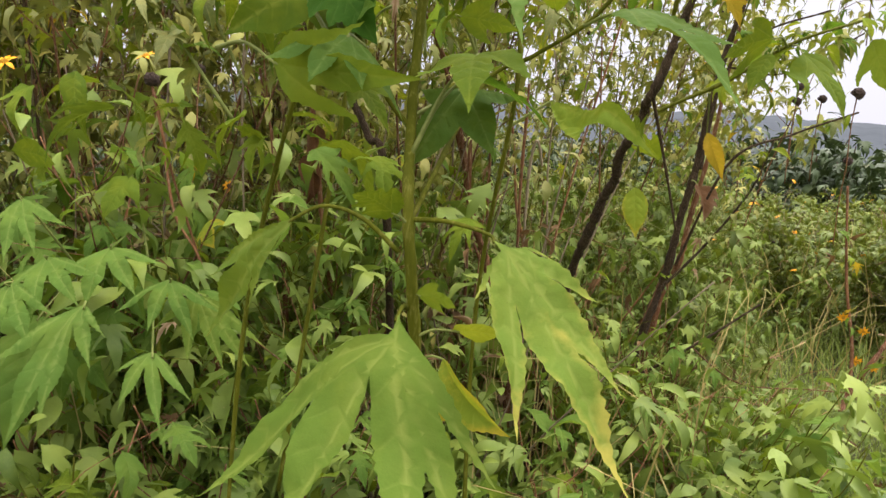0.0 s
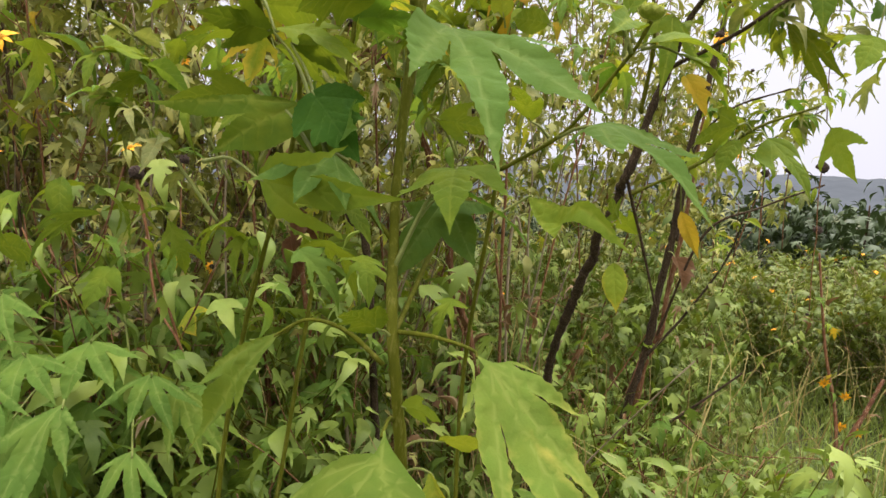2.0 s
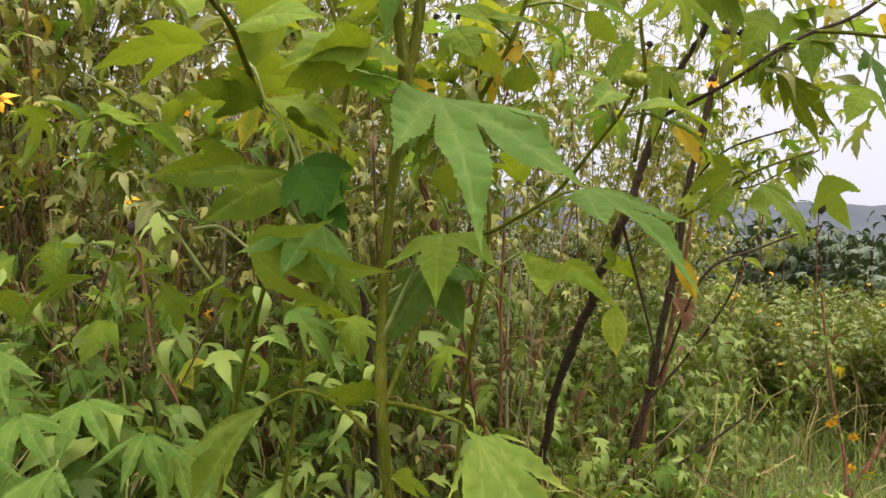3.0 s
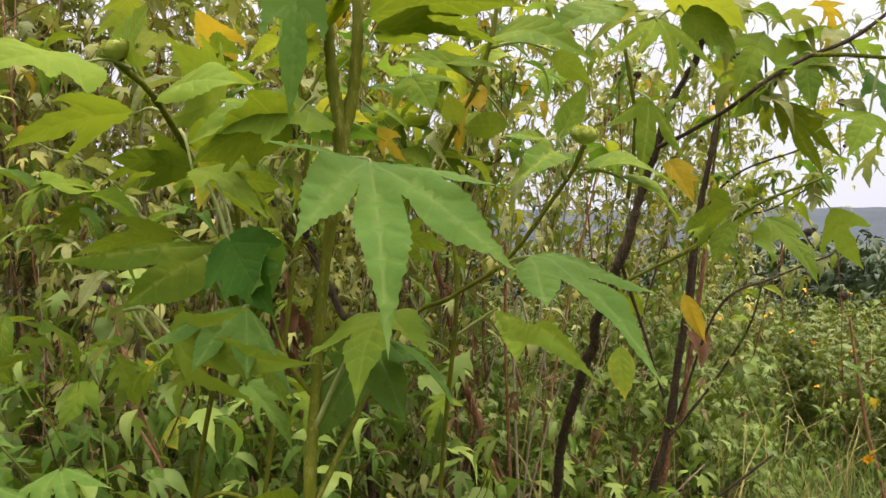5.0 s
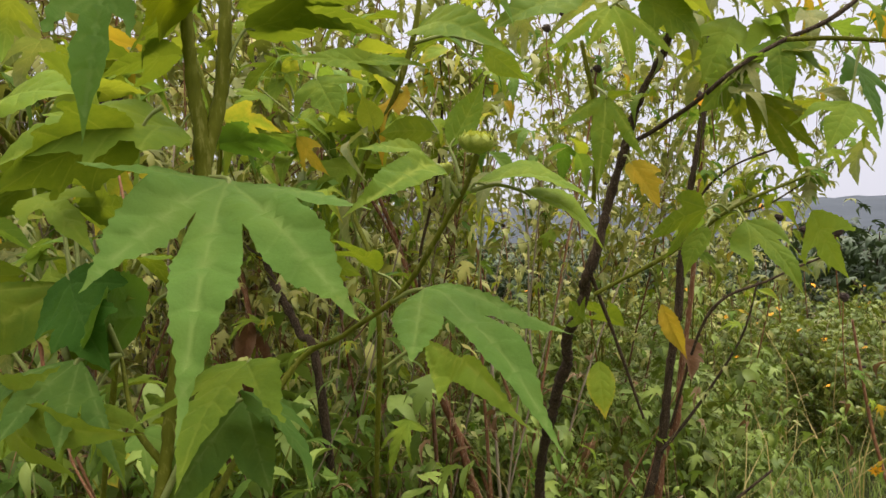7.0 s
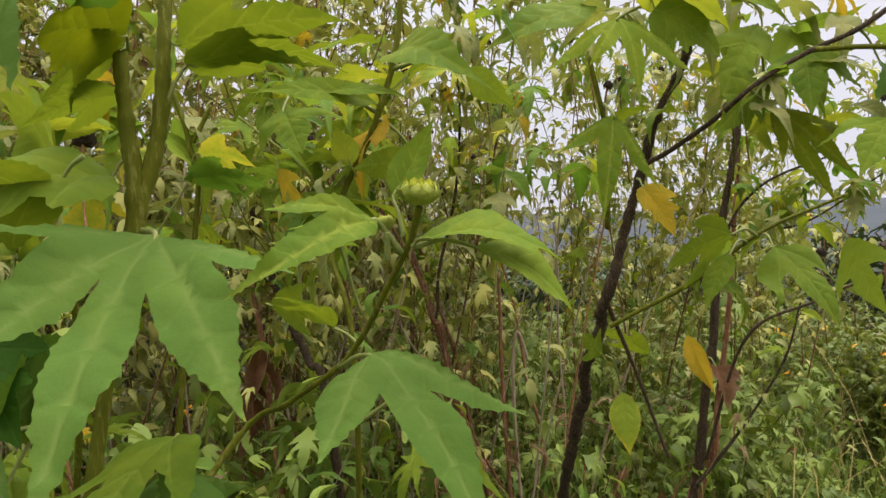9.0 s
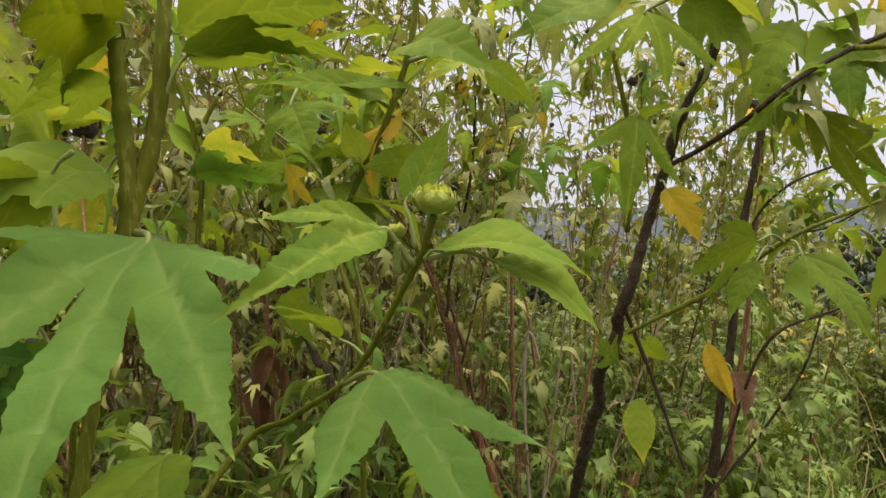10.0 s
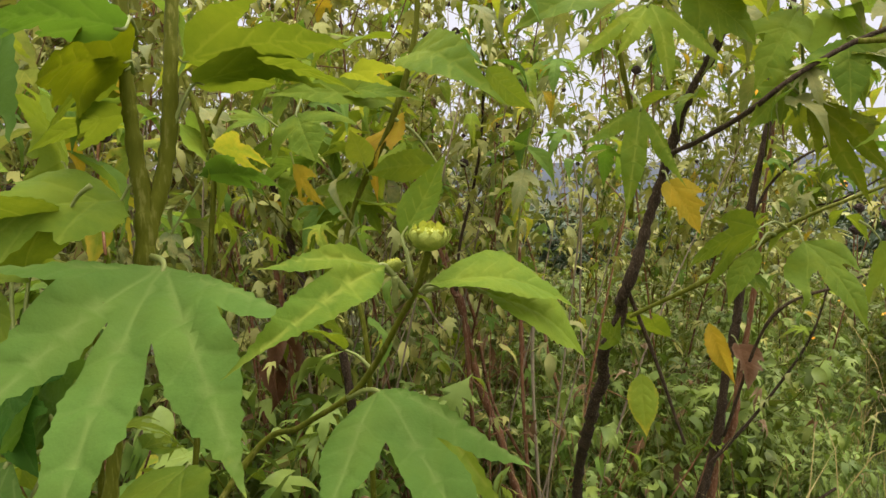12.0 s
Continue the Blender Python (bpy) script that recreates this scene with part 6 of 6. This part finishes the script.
# further shrubs: five kinds, copied
KINDS = [shrub(place(-44 + 8 * i, 3.4), 900 + i, 3.4, 4, 58, 0.145, False, 0.14, "dense tall thicket shrub with many drooping leaves", heads=0.2, flowers=0.012) for i in range(5)]
for ring, (d0, d1, count, last) in enumerate(((2.7, 3.6, 13, -9), (3.5, 5.0, 15, -9), (5.0, 8.0, 15, -8), (3.4, 6.0, 4, 17))):
    for i in range(count):
        first = -62 if last < 0 else -4
        az = first + (last - first) * (i + plan.random()) / count
        d = plan.uniform(d0, d1)
        k = plan.choice(KINDS)
        s = plan.uniform(0.82, 1.1) * (0.84 if az > 2 else 1.0)
        copy_thing(k, pose(*place(az, d), plan.uniform(-7, 7), plan.uniform(-7, 7), plan.uniform(0, 360)) @ Matrix.Diagonal((s, s, s, 1)))

# waist-high leafy growth between the canes
LOWER = [shrub(place(-50 + 12 * i, 2.5), 980 + i, 1.25, 6, 42, 0.12, False, 0.15, "waist-high leafy shrub among the canes", (STEM_GREEN, STEM_YOUNG), 0.0, 0.0, 0.6, 3, HERB) for i in range(3)]
for i in range(38):
    az = -60 + (44 * (i + plan.random()) / 22 if i < 22 else 44 + 34 * (i - 22 + plan.random()) / 16)
    s = plan.uniform(0.7, 1.15)
    copy_thing(plan.choice(LOWER), pose(*place(az, plan.uniform(2.3 if i < 22 else 2.9, 4.2)), 0, 0, plan.uniform(0, 360)) @ Matrix.Diagonal((s, s, s, 1)))

# unseen shrubs added behind the path to keep light off the leaf fronts
for i in range(9):
    az = 92 + 176 * (i + plan.random()) / 9
    s = plan.uniform(0.85, 1.1)
    copy_thing(plan.choice(KINDS), pose(*place(az, plan.uniform(4.0, 7.0)), 0, 0, plan.uniform(0, 360)) @ Matrix.Diagonal((s, s, s, 1)))

# lower, lighter bushes where the thicket opens
BUSHES = [shrub(place(12 + 15 * i, 5.8), 950 + i, 1.15, 7, 60, 0.11, False, 0.10, "low bright green bush in rough grass", (STEM_GREEN, STEM_PALE), 0.06, 0.022, 0.9, 2, BUSH) for i in range(3)]
for i in range(60):
    az = -6 + 66 * (i + plan.random()) / 60
    d = plan.uniform(5.6 if 14 < az < 36 else 3.4, 9.5)
    s = plan.uniform(0.75, 1.1)
    copy_thing(plan.choice(BUSHES), pose(*place(az, d), 0, 0, plan.uniform(0, 360)) @ Matrix.Diagonal((s * 1.25, s * 1.25, s, 1)))


def far_bush(at, seed):
    """A dark rounded bush of leaf clumps on short limbs."""
    r = random.Random(seed)
    pl = thing("bush", at, "dark green bush at the far edge of the clearing", "bush", "dark bushes behind the clearing")
    verts, faces = [], []
    placed = []
    for c in range(7):
        w = r.uniform(0, math.tau)
        line = cane(r, (0, 0, -0.1), (1.3 * math.cos(w), 1.3 * math.sin(w)), r.uniform(1.2, 2.0), 0.03, 0.3)
        tube_into(verts, faces, smooth_line(line, 2), 5, 0.1, r)
        for k in range(110):
            q = at_height(line, r.uniform(0.15, 1.0))
            p = (q[0] + r.gauss(0, 0.22), q[1] + r.gauss(0, 0.22), max(0.05, q[2] + r.gauss(0, 0.18)))
            placed.append((r.choice(LOW), leaf_turn(r, p, r.uniform(0.16, 0.30))))
    part("trunk", mesh_of("trunk", verts, faces), STEM_BARK, pl)
    joined("foliage", placed, FAR_BUSH, pl)
    return pl


FAR = [far_bush(place(24 + 9 * i, 12.5), 70 + i) for i in range(3)]
for i in range(38):
    az = -50 + 112 * (i + plan.random()) / 34
    d = plan.uniform(11, 17)
    s = plan.uniform(0.85, 1.15)
    copy_thing(plan.choice(FAR), pose(*place(az, d), 0, 0, plan.uniform(0, 360)) @ Matrix.Diagonal((s * 1.2, s * 1.2, s, 1)))


def dress(plant, a, b, count, size, seed, tones=TONES):
    """Loose leaves along a line from a to b on a plant."""
    r = random.Random(seed)
    o = plant.location
    for _ in range(count):
        q = Vector(a).lerp(Vector(b), r.random()) - o + Vector((r.gauss(0, 0.03), r.gauss(0, 0.03), r.uniform(-0.03, 0.02)))
        part("leaf", fine_leaf(r.choice((0, 1, 2, 3, 4, 5, 7, 8)), r.choice(tones)), None, plant, "", leaf_turn(r, q, size * r.uniform(0.6, 1.2), (20, 80)))


dress(plant_s, (0.873, 2.386, 2.010), (0.967, 2.409, 2.525), 26, 0.1, 1)
dress(plant_s, (0.855, 2.361, 1.868), (1.161, 2.336, 2.107), 26, 0.1, 2)
dress(plant_s, (0.871, 2.370, 1.909), (1.281, 2.337, 2.040), 22, 0.1, 3)
dress(plant_s, (1.048, 2.194, 1.688), (1.236, 2.179, 1.773), 10, 0.09, 4)
dress(plant_s, (0.873, 2.335, 1.286), (1.067, 2.387, 1.668), 14, 0.07, 5)
dress(plant_r, (0.596, 1.590, 2.117), (0.718, 1.563, 2.430), 14, 0.12, 6)
dress(plant_r, (0.712, 1.304, 2.101), (0.966, 1.343, 2.252), 10, 0.1, 7)
dress(plant_r, (0.641, 1.529, 1.788), (0.943, 1.608, 1.948), 10, 0.09, 8)
dress(plant_u, (-0.106, 2.447, 1.794), (-0.233, 2.516, 2.231), 26, 0.1, 9)
dress(plant_u, (0.101, 2.864, 1.714), (0.002, 2.963, 2.298), 26, 0.1, 10)
dress(plant_u, (-0.123, 2.541, 1.741), (-0.294, 2.529, 2.479), 22, 0.11, 11)
dress(plant_u, (0.065, 2.213, 2.049), (0.056, 2.221, 2.686), 26, 0.13, 12)
dress(plant_u, (-0.185, 2.150, 2.019), (-0.297, 2.128, 2.451), 24, 0.13, 13)
dress(plant_u, (0.059, 2.770, 1.761), (0.090, 2.789, 2.580), 26, 0.11, 14)
dress(plant_v, (-0.346, 1.799, 1.750), (-0.460, 1.852, 2.097), 14, 0.1, 15)
dress(plant_v, (-0.498, 1.930, 1.717), (-0.563, 2.000, 2.130), 16, 0.1, 16)
dress(plant_x, (-0.613, 1.315, 1.508), (-0.654, 1.341, 1.671), 8, 0.08, 17)
dress(plant_c, (0.117, 1.048, 1.895), (0.210, 1.119, 2.288), 9, 0.13, 19)
dress(plant_b, (-0.128, 1.102, 2.041), (-0.185, 1.122, 2.261), 7, 0.14, 20)
dress(plant_b, (-0.249, 0.961, 2.005), (-0.370, 0.998, 2.241), 8, 0.14, 21)
dress(plant_c, (-0.014, 1.265, 2.057), (-0.084, 1.252, 2.352), 8, 0.13, 22)
dress(plant_c, (0.205, 1.425, 2.172), (0.288, 1.450, 2.387), 8, 0.12, 23)
dress(plant_c, (0.314, 1.659, 2.156), (0.375, 1.679, 2.420), 8, 0.12, 24)
dress(plant_r, (0.440, 1.688, 1.997), (0.372, 1.673, 2.119), 6, 0.12, 25)
dress(plant_b, (-0.163, 0.919, 1.798), (-0.616, 0.907, 1.931), 16, 0.12, 26, GREENS)
dress(plant_b, (-0.076, 0.928, 1.600), (-0.596, 0.905, 1.678), 16, 0.12, 27, GREENS)
dress(plant_b, (-0.154, 1.027, 2.090), (-0.548, 0.971, 2.146), 12, 0.12, 28, GREENS)
dress(plant_c, (-0.089, 1.244, 1.898), (-0.473, 1.148, 1.989), 14, 0.12, 29, GREENS)
dress(plant_c, (0.080, 1.387, 1.750), (-0.058, 1.356, 1.990), 10, 0.1, 30, GREENS)
dress(plant_r, (0.470, 1.474, 2.308), (0.986, 1.447, 2.241), 16, 0.12, 31)
dress(plant_r, (0.691, 1.453, 2.148), (0.962, 1.389, 2.013), 10, 0.11, 32)
dress(plant_s, (0.623, 2.055, 2.482), (1.085, 2.117, 2.191), 22, 0.09, 33)
dress(plant_s, (0.338, 2.217, 2.529), (0.714, 2.268, 2.322), 22, 0.09, 34)
dress(plant_s, (0.997, 2.303, 1.983), (1.446, 2.370, 2.136), 16, 0.08, 35)
dress(plant_s, (1.244, 2.545, 2.268), (1.528, 2.592, 2.558), 14, 0.08, 36)
dress(plant_u, (0.139, 2.442, 2.309), (0.346, 2.501, 2.722), 22, 0.11, 37)
dress(plant_u, (0.208, 2.870, 2.159), (0.475, 2.946, 2.692), 22, 0.11, 38)
dress(plant_t, (1.494, 2.455, 0.911), (1.420, 2.561, 1.521), 10, 0.06, 18)


def leafy_twig(plant, points, count, size, seed, tones):
    """A thin branch of a plant with lobed leaves along its upper part."""
    stem_part(plant, points, STEM_YOUNG, "twig")
    r = random.Random(seed)
    line = smooth_line(points, 6)
    for k in range(count):
        q = Vector(line[int((0.3 + 0.7 * (k + r.random() * 0.8) / count) * (len(line) - 1))][:3]) - plant.location
        part("leaf", fine_leaf(r.choice((0, 1, 2, 3, 4, 5, 7, 8)), r.choice(tones)), None, plant, "", leaf_turn(r, q, size * r.uniform(0.7, 1.2), (10, 70)))


leafy_twig(plant_b, [(-0.323, 1.060, 1.684, 0.0030), (-0.419, 1.018, 1.881, 0.0022), (-0.515, 0.933, 1.959, 0.0014)], 16, 0.085, 61, PALE)
leafy_twig(plant_b, [(-0.266, 1.018, 1.708, 0.0030), (-0.181, 1.034, 1.859, 0.0022), (-0.114, 1.066, 1.985, 0.0014)], 13, 0.085, 62, PALE)
leafy_twig(plant_b, [(-0.281, 0.914, 1.624, 0.0030), (-0.391, 0.899, 1.771, 0.0022), (-0.460, 0.869, 1.823, 0.0014)], 14, 0.080, 63, PALE)
leafy_twig(plant_c, [(0.036, 1.218, 1.820, 0.0030), (0.090, 1.230, 2.056, 0.0022), (0.214, 1.303, 2.221, 0.0014)], 13, 0.12, 64, GREENS)
leafy_twig(plant_c, [(-0.031, 1.258, 1.776, 0.0030), (-0.066, 1.308, 2.076, 0.0022), (-0.151, 1.349, 2.279, 0.0014)], 12, 0.12, 65, GREENS)
leafy_twig(plant_c, [(0.078, 1.261, 1.765, 0.0030), (0.031, 1.200, 1.980, 0.0022), (-0.063, 1.127, 2.090, 0.0014)], 10, 0.11, 66, GREENS)
leafy_twig(plant_r, [(0.204, 1.909, 1.691, 0.0030), (0.242, 1.921, 2.070, 0.0022), (0.334, 1.946, 2.331, 0.0014)], 14, 0.12, 67, TONES)


# ---- undergrowth ----
def scatter(r, count, az0, az1, d0, d1, power=1.0):
    for _ in range(count):
        yield place(r.uniform(az0, az1), d0 + (d1 - d0) * r.random() ** power)


def undergrowth():
    r = random.Random(5)
    herbs = []
    for at in [*scatter(r, 480, -66, -8, 1.2, 6.0, 0.75), *scatter(r, 1250, -8, 18, 1.4, 6.0, 0.75), *scatter(r, 260, 15, 62, 1.6, 7.0, 0.8), *scatter(r, 500, 62, 296, 1.0, 7.0, 0.7)]:
        clearing = at[0] > 0.3 + 0.27 * at[1] and at[1] > 0
        h = r.uniform(0.10, 0.45) if clearing else r.uniform(0.12, 0.65)
        lean = (r.uniform(-0.12, 0.12), r.uniform(-0.12, 0.12))
        for k in range(r.randint(7, 12)):
            t = r.uniform(0.25, 1)
            herbs.append((r.choice(LOW[:3] if clearing else LOW if k % 3 == 0 else SMALL), leaf_turn(r, (at[0] + lean[0] * t + r.gauss(0, 0.06), at[1] + lean[1] * t + r.gauss(0, 0.06), at[2] + h * t), r.uniform(0.03, 0.085) if clearing else r.uniform(0.05, 0.14), (-20, 65))))
    tagged(joined("weeds", herbs, HERB), "low leafy weeds under the shrubs", "weeds", kind="stuff")
    grass = []
    for at in scatter(r, 1800, -66, -2, 0.8, 6.0, 0.8):
        grass.append((BLADE[0], leaf_turn(r, at, r.uniform(0.15, 0.45), (-85, -35)) @ Matrix.Diagonal((0.7, 1, 1, 1))))
    for at in scatter(r, 34000, -4, 68, 1.5, 11, 0.75):
        grass.append((BLADE[0], leaf_turn(r, at, r.uniform(0.15, 0.5), (-85, -25)) @ Matrix.Diagonal((0.6, 1, 1, 1))))
    for at in scatter(r, 15000, 62, 296, 0.3, 7.0, 0.6):
        grass.append((BLADE[0], leaf_turn(r, at, r.uniform(0.08, 0.32), (-85, -25)) @ Matrix.Diagonal((0.8, 1, 1, 1))))
    tagged(joined("grass", grass, GRASS), "long rough yellow-green grass", "grass", kind="stuff")
    straw = []
    for at in [*scatter(r, 700, -60, 20, 1.5, 5.0), *scatter(r, 260, -16, 8, 1.8, 4.0), *scatter(r, 220, 10, 45, 2.5, 6.0)]:
        long = r.uniform(0.25, 0.95)
        straw.append((BLADE[0], leaf_turn(r, (at[0], at[1], at[2] + r.uniform(0, 0.5)), long, (-88, -20)) @ Matrix.Diagonal((0.22 / long, 1, 1.5, 1))))
    tagged(joined("straw", straw, STRAW), "pale dry stalks and straw between the weeds", "straw", kind="stuff")
    dry = []
    for at in [*scatter(r, 2200, -62, -8, 1.5, 4.5), *scatter(r, 500, -10, 8, 1.9, 4.5), *scatter(r, 120, 8, 30, 2.0, 5.0)]:
        dry.append((r.choice(LOW), leaf_turn(r, (at[0], at[1], at[2] + r.random() ** 2 * 1.2), r.uniform(0.05, 0.12), (-20, 90)) @ Matrix.Diagonal((0.6, 1, 1.5, 1))))
    tagged(joined("dry_litter", dry, DRY), "withered brown leaves caught among the canes", "litter", kind="stuff")
    for at in [*scatter(r, 84, -60, -10, 1.7, 3.6), *scatter(r, 24, -20, 3, 2.1, 4.2)]:
        verts, faces = [], []
        w, h = r.uniform(0, math.tau), r.uniform(0.8, 2.4)
        ln = r.uniform(0.2, 1.2)
        tube_into(verts, faces, smooth_line(cane(r, (0, 0, -0.05), (ln * math.cos(w), ln * math.sin(w)), h, r.uniform(0.002, 0.007), 0.3), 2), 5, 0.1, r)
        ob = part("dry_cane", mesh_of("dry_cane", verts, faces), r.choice((STEM_RED, STEM_PALE, STEM_PALE)), None, "", Matrix.Translation(at))
        tagged(ob, "thin dry brown cane leaning in the thicket", "cane", "dry canes")


undergrowth()
